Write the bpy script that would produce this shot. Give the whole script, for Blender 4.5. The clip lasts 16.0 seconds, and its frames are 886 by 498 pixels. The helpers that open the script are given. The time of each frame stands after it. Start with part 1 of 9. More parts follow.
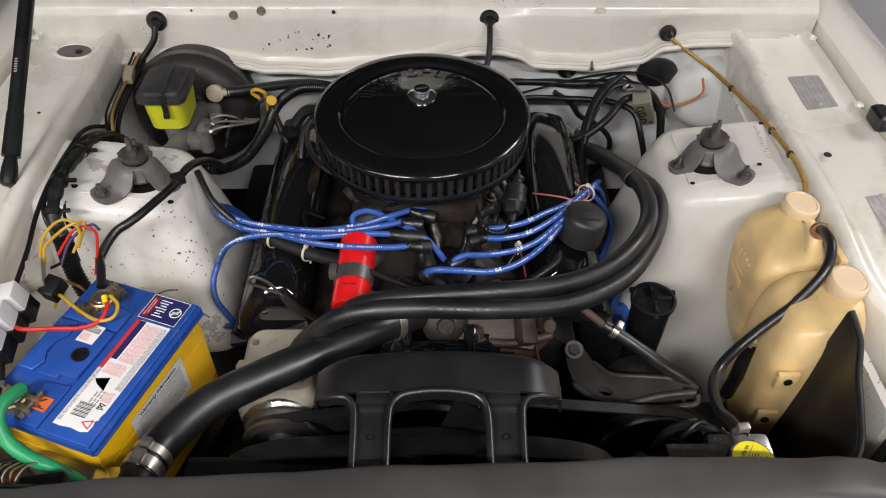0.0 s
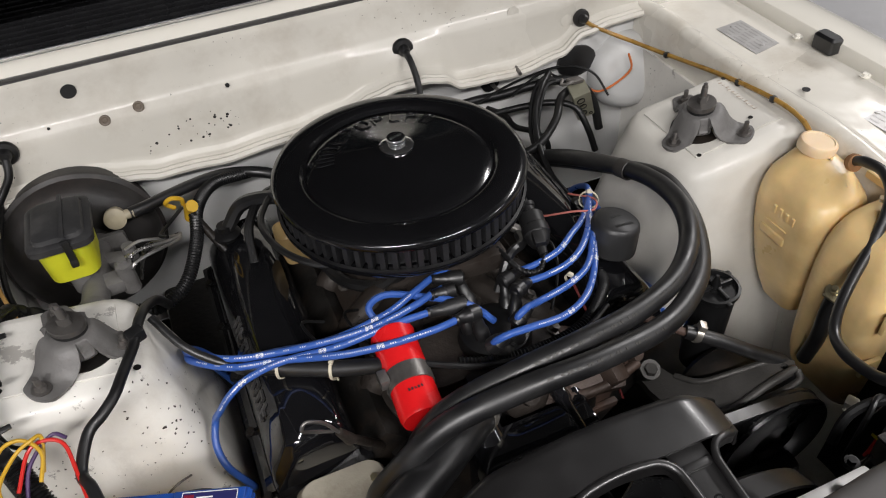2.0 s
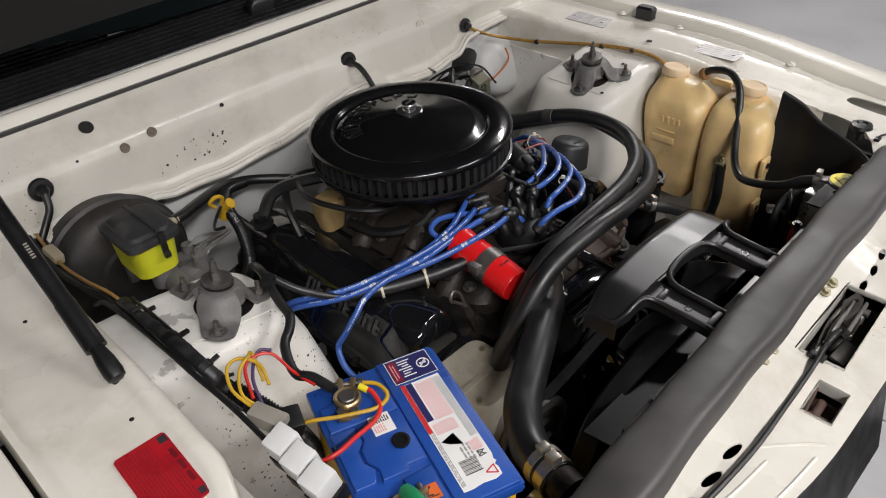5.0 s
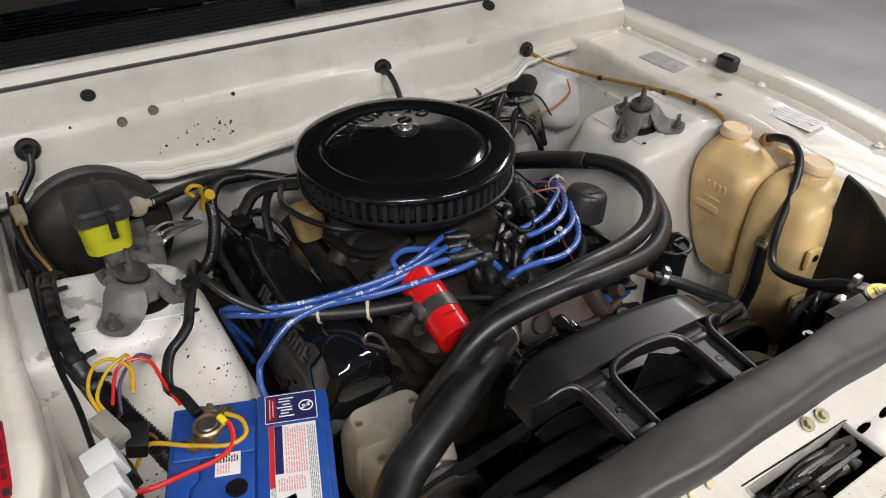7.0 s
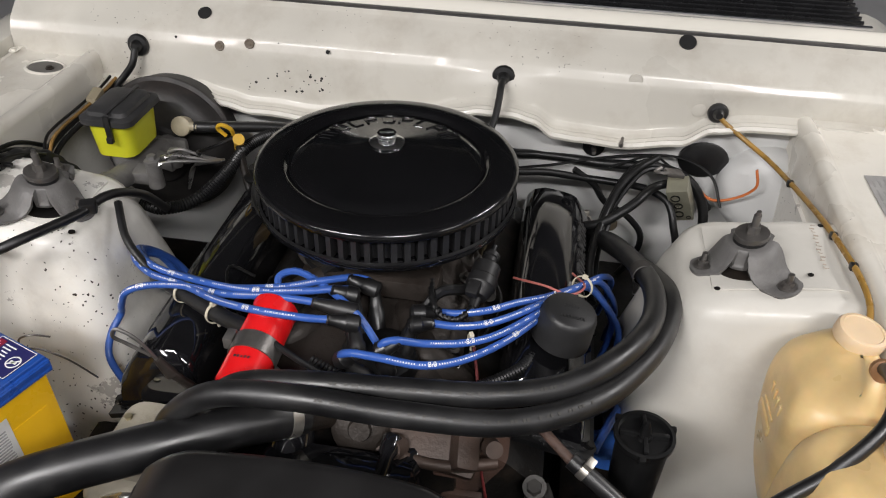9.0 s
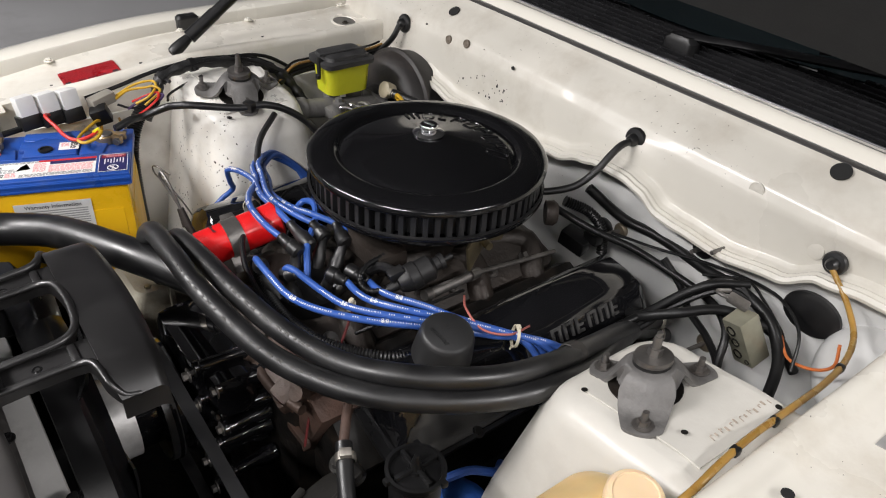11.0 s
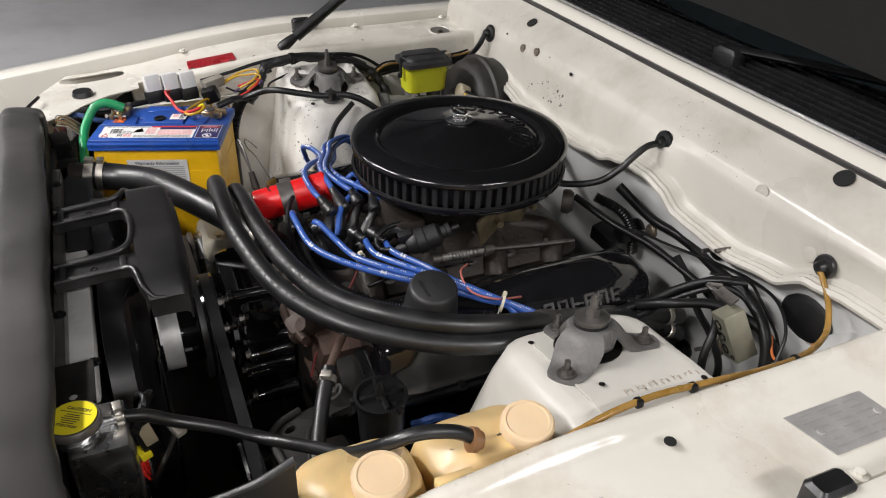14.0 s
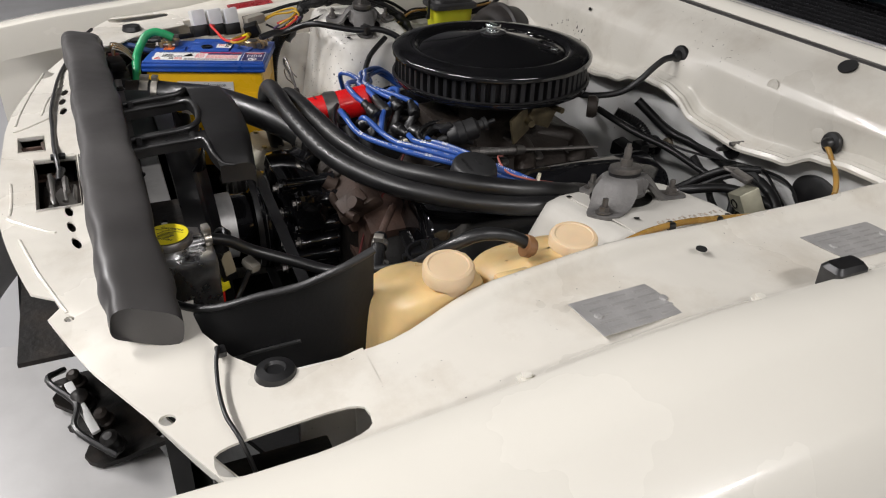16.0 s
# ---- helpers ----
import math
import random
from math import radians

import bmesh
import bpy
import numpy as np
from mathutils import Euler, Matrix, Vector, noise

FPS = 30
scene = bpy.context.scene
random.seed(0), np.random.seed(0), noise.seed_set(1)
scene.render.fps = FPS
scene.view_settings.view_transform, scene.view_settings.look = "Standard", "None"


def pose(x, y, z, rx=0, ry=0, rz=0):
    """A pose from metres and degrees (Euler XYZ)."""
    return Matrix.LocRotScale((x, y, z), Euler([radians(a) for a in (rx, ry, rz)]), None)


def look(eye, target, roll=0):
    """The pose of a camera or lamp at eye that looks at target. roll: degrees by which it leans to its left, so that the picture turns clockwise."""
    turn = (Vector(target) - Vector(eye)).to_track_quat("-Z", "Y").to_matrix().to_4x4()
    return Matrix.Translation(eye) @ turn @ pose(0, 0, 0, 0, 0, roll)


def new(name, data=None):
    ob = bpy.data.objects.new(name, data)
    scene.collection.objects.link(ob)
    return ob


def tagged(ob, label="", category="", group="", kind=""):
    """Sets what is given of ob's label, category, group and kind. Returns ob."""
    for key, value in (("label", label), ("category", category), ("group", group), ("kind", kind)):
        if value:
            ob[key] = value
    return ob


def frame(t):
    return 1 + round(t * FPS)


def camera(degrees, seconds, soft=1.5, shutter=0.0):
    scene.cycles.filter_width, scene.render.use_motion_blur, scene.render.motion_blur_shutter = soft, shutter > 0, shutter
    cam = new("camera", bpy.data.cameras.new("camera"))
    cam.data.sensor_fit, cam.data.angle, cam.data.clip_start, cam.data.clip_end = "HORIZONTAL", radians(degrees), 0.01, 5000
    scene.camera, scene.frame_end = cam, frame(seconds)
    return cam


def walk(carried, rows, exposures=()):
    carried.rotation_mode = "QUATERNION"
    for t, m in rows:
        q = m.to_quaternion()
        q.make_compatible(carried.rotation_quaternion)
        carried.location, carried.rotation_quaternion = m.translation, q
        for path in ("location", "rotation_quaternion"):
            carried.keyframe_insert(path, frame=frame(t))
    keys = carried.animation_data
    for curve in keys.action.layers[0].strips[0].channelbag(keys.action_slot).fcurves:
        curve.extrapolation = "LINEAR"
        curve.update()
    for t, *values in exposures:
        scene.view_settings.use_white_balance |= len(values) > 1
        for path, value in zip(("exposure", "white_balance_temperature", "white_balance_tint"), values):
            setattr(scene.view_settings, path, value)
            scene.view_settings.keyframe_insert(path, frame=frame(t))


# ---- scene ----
cam = camera(60.6, 16.0, 1.1)
PATH = [
    (0, (-0.011, 0.028, 1.657), (0.003, 1.444, 0.244), 0.3),
    (0.5, (-0.036, 0.056, 1.634), (0.021, 1.475, 0.225), -0.7),
    (1, (-0.07, 0.15, 1.601), (0.076, 1.583, 0.213), -2.3),
    (1.5, (-0.135, 0.211, 1.589), (0.182, 1.631, 0.216), -3.3),
    (2, (-0.28, 0.243, 1.556), (0.223, 1.631, 0.207), -4.7),
    (2.5, (-0.44, 0.205, 1.545), (0.25, 1.539, 0.224), -5.5),
    (3, (-0.583, 0.174, 1.543), (0.287, 1.425, 0.248), -4.9),
    (3.5, (-0.726, 0.195, 1.527), (0.275, 1.383, 0.268), -4.2),
    (4, (-0.811, 0.187, 1.544), (0.283, 1.334, 0.325), -3.5),
    (4.2, (-0.833, 0.186, 1.555), (0.286, 1.317, 0.343), -3.2),
    (6.3, (-0.716, 0.146, 1.518), (0.308, 1.429, 0.376), -1.3),
    (6.5, (-0.672, 0.13, 1.512), (0.315, 1.442, 0.37), -0.8),
    (7, (-0.556, 0.106, 1.504), (0.301, 1.498, 0.352), 0.2),
    (7.5, (-0.427, 0.136, 1.469), (0.231, 1.617, 0.297), 0.6),
    (8, (-0.258, 0.18, 1.485), (0.167, 1.718, 0.28), 1.6),
    (8.2, (-0.178, 0.184, 1.478), (0.131, 1.746, 0.269), 1.6),
    (10.3, (0.631, 0.327, 1.452), (-0.392, 1.589, 0.285), 3.1),
    (10.5, (0.672, 0.36, 1.444), (-0.439, 1.56, 0.292), 3.4),
    (11, (0.761, 0.46, 1.454), (-0.518, 1.501, 0.322), 3.9),
    (11.5, (0.888, 0.533, 1.455), (-0.52, 1.401, 0.33), 2.9),
    (12, (0.95, 0.565, 1.457), (-0.519, 1.343, 0.345), 2.6),
    (12.5, (0.975, 0.576, 1.459), (-0.531, 1.302, 0.361), 2.0),
    (13, (0.994, 0.581, 1.456), (-0.53, 1.285, 0.368), 1.6),
    (13.5, (0.997, 0.583, 1.454), (-0.534, 1.28, 0.372), 1.4),
    (14, (0.999, 0.574, 1.453), (-0.535, 1.27, 0.375), 1.6),
    (14.5, (1.003, 0.562, 1.453), (-0.53, 1.263, 0.377), 1.9),
    (15, (1.003, 0.551, 1.448), (-0.528, 1.266, 0.378), 2.3),
    (15.5, (1.032, 0.526, 1.417), (-0.507, 1.256, 0.369), 2.4),
    (15.7, (1.063, 0.503, 1.39), (-0.481, 1.226, 0.345), 2.2),
    (15.8, (1.087, 0.483, 1.37), (-0.461, 1.206, 0.329), 2.0),
    (15.9, (1.118, 0.464, 1.346), (-0.438, 1.18, 0.314), 1.7),
    (16, (1.15, 0.437, 1.322), (-0.408, 1.157, 0.297), 2.0),
]
walk(cam, [(t, look(eye, target, roll)) for t, eye, target, roll in PATH],
     [(0.0, -0.15), (2.0, -0.12), (4.0, -0.40), (6.5, -0.32), (8.0, -0.18), (10.5, 0.14), (12.0, 0.18), (14.0, 0.04), (15.3, 0.0), (16.0, -0.24)])

# ---- light ----
world = bpy.data.worlds.new("world")
scene.world = world
world.use_nodes = True
world.node_tree.nodes["Background"].inputs[0].default_value = (0.75, 0.8, 0.9, 1)
world.node_tree.nodes["Background"].inputs[1].default_value = 0.25


def tube_lamp(x, y, z, length, width, watts, rz=0.0, tint=(1.0, 0.97, 0.965)):
    data = bpy.data.lights.new("overhead_light", "AREA")
    data.shape, data.size, data.size_y, data.energy, data.color = "RECTANGLE", length, width, watts, tint
    ob = new("overhead_light", data)
    ob.matrix_world = pose(x, y, z, 0, 0, rz)
    return ob


# Unseen overhead lamps; the last two are fills added beside the car.
LAMPS = [(1.2, -1.55, 3.2, 104, 0), (-1.25, -1.5, 3.2, 132, 0), (-2.6, -2.6, 3.4, 50, 90), (3.2, 1.9, 3.1, 92, 90), (-4.3, -3.0, 3.4, 70, 90), (4.4, -1.0, 3.4, 45, 90)]
for lx, ly, lz, lw, lr in LAMPS:
    tube_lamp(lx, ly, lz, 1.5, 0.3, lw, lr)


# ---- materials ----
def mat(name, color, rough=0.5, metal=0.0, vary=0.12, scale=30.0, bump=0.1, fine=220.0, coat=0.0, dirt=None, dirt_amount=0.0,
        dirt_scale=9.0, specks=0.0, rough_vary=0.1, trans=0.0, sss=0.0, ior=1.5, alpha=1.0, spec=0.5, piece=0.0, chips=0.0, wave=0.0):
    m = bpy.data.materials.new(name)
    m.use_nodes = True
    nt = m.node_tree
    n, l = nt.nodes, nt.links
    b = n["Principled BSDF"]
    geo = n.new("ShaderNodeTexCoord")
    big, small = n.new("ShaderNodeTexNoise"), n.new("ShaderNodeTexNoise")
    for q, s, d in ((big, scale, 5.0), (small, fine, 3.0)):
        q.inputs["Scale"].default_value, q.inputs["Detail"].default_value = s, d
        l.new(geo.outputs["Object"], q.inputs["Vector"])
    hsv = n.new("ShaderNodeHueSaturation")
    hsv.inputs["Color"].default_value = (*color, 1)
    val = n.new("ShaderNodeMapRange")
    val.inputs["From Min"].default_value, val.inputs["From Max"].default_value = 0.3, 0.7
    val.inputs["To Min"].default_value, val.inputs["To Max"].default_value = 1 - vary, 1 + vary
    l.new(big.outputs["Fac"], val.inputs["Value"])
    out = val.outputs["Result"]
    if piece:
        info = n.new("ShaderNodeObjectInfo")
        pr = n.new("ShaderNodeMapRange")
        pr.inputs["To Min"].default_value, pr.inputs["To Max"].default_value = 1 - piece, 1 + piece
        l.new(info.outputs["Random"], pr.inputs["Value"])
        mul = n.new("ShaderNodeMath")
        mul.operation = "MULTIPLY"
        l.new(out, mul.inputs[0])
        l.new(pr.outputs["Result"], mul.inputs[1])
        out = mul.outputs[0]
    l.new(out, hsv.inputs["Value"])
    col = hsv.outputs["Color"]
    if dirt:
        dn = n.new("ShaderNodeTexNoise")
        dn.inputs["Scale"].default_value, dn.inputs["Detail"].default_value, dn.inputs["Roughness"].default_value = dirt_scale, 8.0, 0.65
        l.new(geo.outputs["Object"], dn.inputs["Vector"])
        dr = n.new("ShaderNodeMapRange")
        dr.inputs["From Min"].default_value, dr.inputs["From Max"].default_value = 0.5, 0.78
        dr.inputs["To Max"].default_value = dirt_amount
        l.new(dn.outputs["Fac"], dr.inputs["Value"])
        mix = n.new("ShaderNodeMix")
        mix.data_type = "RGBA"
        l.new(dr.outputs["Result"], mix.inputs["Factor"])
        l.new(col, mix.inputs[6])
        mix.inputs[7].default_value = (*dirt, 1)
        col = mix.outputs[2]
    if specks:
        vo = n.new("ShaderNodeTexVoronoi")
        vo.inputs["Scale"].default_value = 105.0
        warp = n.new("ShaderNodeVectorMath")
        warp.operation = "MULTIPLY_ADD"
        warp.inputs[1].default_value = (0.006, 0.006, 0.006)
        l.new(small.outputs["Color"], warp.inputs[0])
        l.new(geo.outputs["Object"], warp.inputs[2])
        l.new(warp.outputs[0], vo.inputs["Vector"])
        where = n.new("ShaderNodeTexNoise")
        where.inputs["Scale"].default_value, where.inputs["Detail"].default_value = 4.0, 2.0
        l.new(geo.outputs["Object"], where.inputs["Vector"])
        size = n.new("ShaderNodeMapRange")
        size.inputs["From Min"].default_value, size.inputs["From Max"].default_value = 0.5, 0.75
        size.inputs["To Min"].default_value, size.inputs["To Max"].default_value = 0.0, 0.13 * specks
        l.new(where.outputs["Fac"], size.inputs["Value"])
        less = n.new("ShaderNodeMath")
        less.operation = "LESS_THAN"
        l.new(vo.outputs["Distance"], less.inputs[0])
        l.new(size.outputs["Result"], less.inputs[1])
        mix2 = n.new("ShaderNodeMix")
        mix2.data_type = "RGBA"
        l.new(less.outputs[0], mix2.inputs["Factor"])
        l.new(col, mix2.inputs[6])
        mix2.inputs[7].default_value = (0.03, 0.022, 0.016, 1)
        col = mix2.outputs[2]
    if chips:
        cn = n.new("ShaderNodeTexNoise")
        cn.inputs["Scale"].default_value, cn.inputs["Detail"].default_value, cn.inputs["Roughness"].default_value = 16.0, 9.0, 0.7
        l.new(geo.outputs["Object"], cn.inputs["Vector"])
        cr = n.new("ShaderNodeMapRange")
        cr.inputs["From Min"].default_value, cr.inputs["From Max"].default_value = 0.66 - 0.05 * chips, 0.68 - 0.05 * chips
        cr.inputs["To Max"].default_value = 0.8
        l.new(cn.outputs["Fac"], cr.inputs["Value"])
        mix3 = n.new("ShaderNodeMix")
        mix3.data_type = "RGBA"
        l.new(cr.outputs["Result"], mix3.inputs["Factor"])
        l.new(col, mix3.inputs[6])
        mix3.inputs[7].default_value = (0.36, 0.34, 0.31, 1)
        col = mix3.outputs[2]
    l.new(col, b.inputs["Base Color"])
    rr = n.new("ShaderNodeMapRange")
    rr.inputs["From Min"].default_value, rr.inputs["From Max"].default_value = 0.3, 0.7
    rr.inputs["To Min"].default_value, rr.inputs["To Max"].default_value = max(0.02, rough - rough_vary), min(1, rough + rough_vary)
    l.new(big.outputs["Fac"], rr.inputs["Value"])
    l.new(rr.outputs["Result"], b.inputs["Roughness"])
    b.inputs["Metallic"].default_value, b.inputs["IOR"].default_value = metal, ior
    b.inputs["Specular IOR Level"].default_value = spec
    b.inputs["Coat Weight"].default_value, b.inputs["Coat Roughness"].default_value = coat, 0.06
    b.inputs["Transmission Weight"].default_value = trans
    b.inputs["Subsurface Weight"].default_value = sss
    b.inputs["Subsurface Radius"].default_value = (0.02, 0.012, 0.006)
    if bump:
        bp = n.new("ShaderNodeBump")
        bp.inputs["Strength"].default_value, bp.inputs["Distance"].default_value = bump, 0.002
        l.new(small.outputs["Fac"], bp.inputs["Height"])
        l.new(bp.outputs["Normal"], b.inputs["Normal"])
        if wave:
            wn = n.new("ShaderNodeTexNoise")
            wn.inputs["Scale"].default_value, wn.inputs["Detail"].default_value = 11.0, 2.0
            l.new(geo.outputs["Object"], wn.inputs["Vector"])
            wb = n.new("ShaderNodeBump")
            wb.inputs["Strength"].default_value, wb.inputs["Distance"].default_value = wave, 0.012
            l.new(wn.outputs["Fac"], wb.inputs["Height"])
            l.new(wb.outputs["Normal"], bp.inputs["Normal"])
    return m


# Bulkhead cream: darker than the wings, with the bonnet's shade in the colour.
PAINT_SHADED = mat("shaded_cream_paint", (0.60, 0.575, 0.515), 0.33, vary=0.10, scale=3.5, bump=0.04, fine=120, coat=0.25, dirt=(0.33, 0.28, 0.22), dirt_amount=0.6, dirt_scale=6, specks=1.1, wave=0.2)
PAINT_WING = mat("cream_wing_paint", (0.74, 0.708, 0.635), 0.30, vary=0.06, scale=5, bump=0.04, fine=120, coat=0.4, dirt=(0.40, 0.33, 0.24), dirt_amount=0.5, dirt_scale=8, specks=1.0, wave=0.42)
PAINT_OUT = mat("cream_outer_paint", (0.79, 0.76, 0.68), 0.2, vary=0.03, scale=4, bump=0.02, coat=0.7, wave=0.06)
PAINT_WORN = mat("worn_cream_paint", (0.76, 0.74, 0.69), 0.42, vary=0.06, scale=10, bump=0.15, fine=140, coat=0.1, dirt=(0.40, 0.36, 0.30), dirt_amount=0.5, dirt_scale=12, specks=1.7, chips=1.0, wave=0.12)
# Right tower's cream, lowered to carry the shading on its sides.
PAINT_TOWER_SHADED = mat("shaded_tower_paint", (0.60, 0.58, 0.53), 0.4, vary=0.08, scale=7, bump=0.1, fine=140, coat=0.15, dirt=(0.36, 0.33, 0.29), dirt_amount=0.5, dirt_scale=7, specks=1.0, wave=0.25)
# Pale paint greyed in its colour for the shaded rear of the bay.
PAINT_GREY = mat("shade_greyed_paint", (0.56, 0.56, 0.55), 0.45, vary=0.08, scale=8, bump=0.08, dirt=(0.4, 0.37, 0.33), dirt_amount=0.45, dirt_scale=8, specks=1.0, wave=0.3)
LID_BLACK = mat("black_lid_enamel", (0.004, 0.004, 0.0046), 0.12, vary=0.2, scale=9, bump=0.0, rough_vary=0.05, spec=0.62)
GUARD_BLACK = mat("moulded_black_guard", (0.0085, 0.008, 0.0082), 0.37, vary=0.2, scale=10, bump=0.03, coat=0.08, spec=1.0, dirt=(0.02, 0.019, 0.018), dirt_amount=0.4, dirt_scale=12)
SHROUD_BLACK = mat("satin_black_shroud", (0.0065, 0.0065, 0.0072), 0.38, vary=0.2, scale=9, bump=0.05, dirt=(0.018, 0.017, 0.016), dirt_amount=0.5, dirt_scale=8)
GRILLE_BLACK = mat("matt_black_grille", (0.007, 0.007, 0.0075), 0.45, vary=0.1, bump=0.05, spec=0.25)
SLAT_BLACK = mat("satin_black_slat", (0.014, 0.014, 0.015), 0.28, vary=0.1, bump=0.02)
BLACK_GLOSS = mat("gloss_black_enamel", (0.006, 0.006, 0.007), 0.07, vary=0.2, scale=12, bump=0.0, coat=0.6, rough_vary=0.02)
BLACK_SATIN = mat("satin_black_paint", (0.008, 0.008, 0.0085), 0.3, vary=0.2, scale=14, bump=0.03)
RUBBER = mat("black_rubber", (0.0072, 0.0072, 0.0078), 0.4, spec=0.75, vary=0.25, scale=20, bump=0.06, dirt=(0.032, 0.031, 0.029), dirt_amount=0.5, dirt_scale=25)
RUBBER_SOFT = mat("foam_rubber", (0.050, 0.047, 0.046), 0.46, vary=0.15, scale=9, bump=0.06, fine=160, dirt=(0.085, 0.08, 0.075), dirt_amount=0.45, dirt_scale=11, wave=0.3, spec=0.65)
PLASTIC = mat("black_plastic", (0.0065, 0.0065, 0.0068), 0.4, spec=0.38, vary=0.2, scale=25, bump=0.05)
GRIME = mat("greasy_black_metal", (0.0075, 0.0068, 0.0062), 0.48, spec=0.3, vary=0.4, scale=25, bump=0.4, fine=120, dirt=(0.04, 0.028, 0.02), dirt_amount=0.7, dirt_scale=18)
CAST = mat("dirty_cast_metal", (0.032, 0.026, 0.022), 0.5, metal=0.35, vary=0.35, scale=22, bump=0.5, fine=150, dirt=(0.03, 0.02, 0.015), dirt_amount=0.9, dirt_scale=14)
RUST = mat("rusty_cast_iron", (0.085, 0.047, 0.034), 0.7, vary=0.4, scale=20, bump=0.6, fine=140, dirt=(0.03, 0.022, 0.018), dirt_amount=0.9, dirt_scale=12)
ALU = mat("aluminium", (0.62, 0.62, 0.62), 0.3, metal=1.0, vary=0.12, scale=30, bump=0.08, dirt=(0.2, 0.19, 0.18), dirt_amount=0.5)
CHROME = mat("chrome", (0.82, 0.82, 0.83), 0.1, metal=1.0, vary=0.05, bump=0.0)
STEEL = mat("grey_steel", (0.20, 0.19, 0.18), 0.42, metal=0.8, vary=0.25, scale=30, bump=0.2, dirt=(0.07, 0.05, 0.04), dirt_amount=0.7, dirt_scale=20)
STRUT_GREY = mat("grey_cast_mount", (0.155, 0.15, 0.145), 0.55, metal=0.2, vary=0.2, scale=24, bump=0.3, dirt=(0.05, 0.045, 0.04), dirt_amount=0.7, dirt_scale=18)
BRASS = mat("dull_brass", (0.50, 0.36, 0.20), 0.4, metal=0.9, vary=0.3, scale=40, bump=0.2, dirt=(0.15, 0.13, 0.1), dirt_amount=0.8, dirt_scale=40)
BLUE_PLASTIC = mat("blue_battery_plastic", (0.015, 0.07, 0.33), 0.35, vary=0.1, scale=14, bump=0.05, dirt=(0.12, 0.15, 0.25), dirt_amount=0.35, dirt_scale=16)
YELLOW_PLASTIC = mat("yellow_battery_plastic", (0.80, 0.46, 0.01), 0.35, vary=0.06, scale=12, bump=0.04, dirt=(0.3, 0.17, 0.02), dirt_amount=0.35, dirt_scale=10)
FLUID_YELLOW = mat("yellow_reservoir", (0.62, 0.62, 0.03), 0.4, vary=0.1, scale=18, bump=0.05, sss=0.15, dirt=(0.25, 0.25, 0.05), dirt_amount=0.5)
AGED_PLASTIC = mat("aged_translucent_plastic", (0.68, 0.49, 0.235), 0.34, vary=0.28, scale=9, bump=0.08, fine=80, sss=0.3, dirt=(0.42, 0.215, 0.06), dirt_amount=0.75, dirt_scale=5, wave=0.25)
CLAMP_STEEL = mat("stainless_clamp", (0.50, 0.47, 0.42), 0.34, metal=0.9, vary=0.2, scale=40, bump=0.1, dirt=(0.2, 0.16, 0.10), dirt_amount=0.6, dirt_scale=25)
CAP_PLASTIC = mat("aged_cap_plastic", (0.70, 0.53, 0.34), 0.45, vary=0.08, scale=15, bump=0.06, sss=0.2)
RED_PAINT = mat("red_enamel", (0.62, 0.008, 0.01), 0.25, vary=0.08, scale=12, bump=0.02, coat=0.4, dirt=(0.2, 0.01, 0.01), dirt_amount=0.4)
BLUE_LEAD = mat("blue_silicone_lead", (0.035, 0.10, 0.38), 0.35, vary=0.1, scale=30, bump=0.04)
AMBER = mat("amber_tube", (0.33, 0.19, 0.045), 0.3, vary=0.2, scale=25, bump=0.03, sss=0.3)
GREEN = mat("green_insulation", (0.02, 0.30, 0.11), 0.35, vary=0.1, bump=0.04)
RED_WIRE = mat("red_insulation", (0.55, 0.02, 0.015), 0.4, bump=0.04)
YELLOW_WIRE = mat("yellow_insulation", (0.55, 0.33, 0.02), 0.45, bump=0.04)
ORANGE_WIRE = mat("orange_insulation", (0.55, 0.15, 0.04), 0.45, bump=0.04)
TAN_WIRE = mat("brown_insulation", (0.25, 0.14, 0.04), 0.5, bump=0.04)
WHITE_LABEL = mat("white_label", (0.80, 0.79, 0.77), 0.4, vary=0.05, bump=0.02)
RED_LABEL = mat("red_label_ink", (0.55, 0.03, 0.035), 0.4, vary=0.05, bump=0.02)
DARK_INK = mat("dark_label_ink", (0.03, 0.03, 0.035), 0.45, vary=0.05, bump=0.02)
PINK_INK = mat("pink_label_ink", (0.72, 0.35, 0.35), 0.45, vary=0.05, bump=0.02)
NAVY_LABEL = mat("navy_label", (0.02, 0.02, 0.10), 0.4, vary=0.05, bump=0.02)
SILVER_LABEL = mat("silver_label", (0.68, 0.68, 0.67), 0.4, metal=0.15, vary=0.08, bump=0.05)
ORANGE_LABEL = mat("orange_label", (0.70, 0.14, 0.03), 0.4, vary=0.05, bump=0.02)
YELLOW_LABEL = mat("yellow_label", (0.78, 0.66, 0.02), 0.4, vary=0.04, bump=0.02)
PLATE = mat("stamped_aluminium_plate", (0.50, 0.49, 0.48), 0.42, metal=0.45, vary=0.12, scale=40, bump=0.2, fine=300)
WHITE_PLASTIC = mat("white_plastic", (0.72, 0.72, 0.71), 0.4, vary=0.06, bump=0.04)
GREY_PLASTIC = mat("light_grey_plastic", (0.30, 0.28, 0.24), 0.45, vary=0.1, bump=0.05)
TAN_PLASTIC = mat("tan_plastic", (0.30, 0.26, 0.18), 0.5, vary=0.1, bump=0.05)
GOLD_ZINC = mat("zinc_plated_steel", (0.42, 0.38, 0.25), 0.35, metal=0.8, vary=0.15, scale=30, bump=0.1)
FILTER = mat("pleated_filter_paper", (0.017, 0.017, 0.0185), 0.5, vary=0.15, bump=0.2)
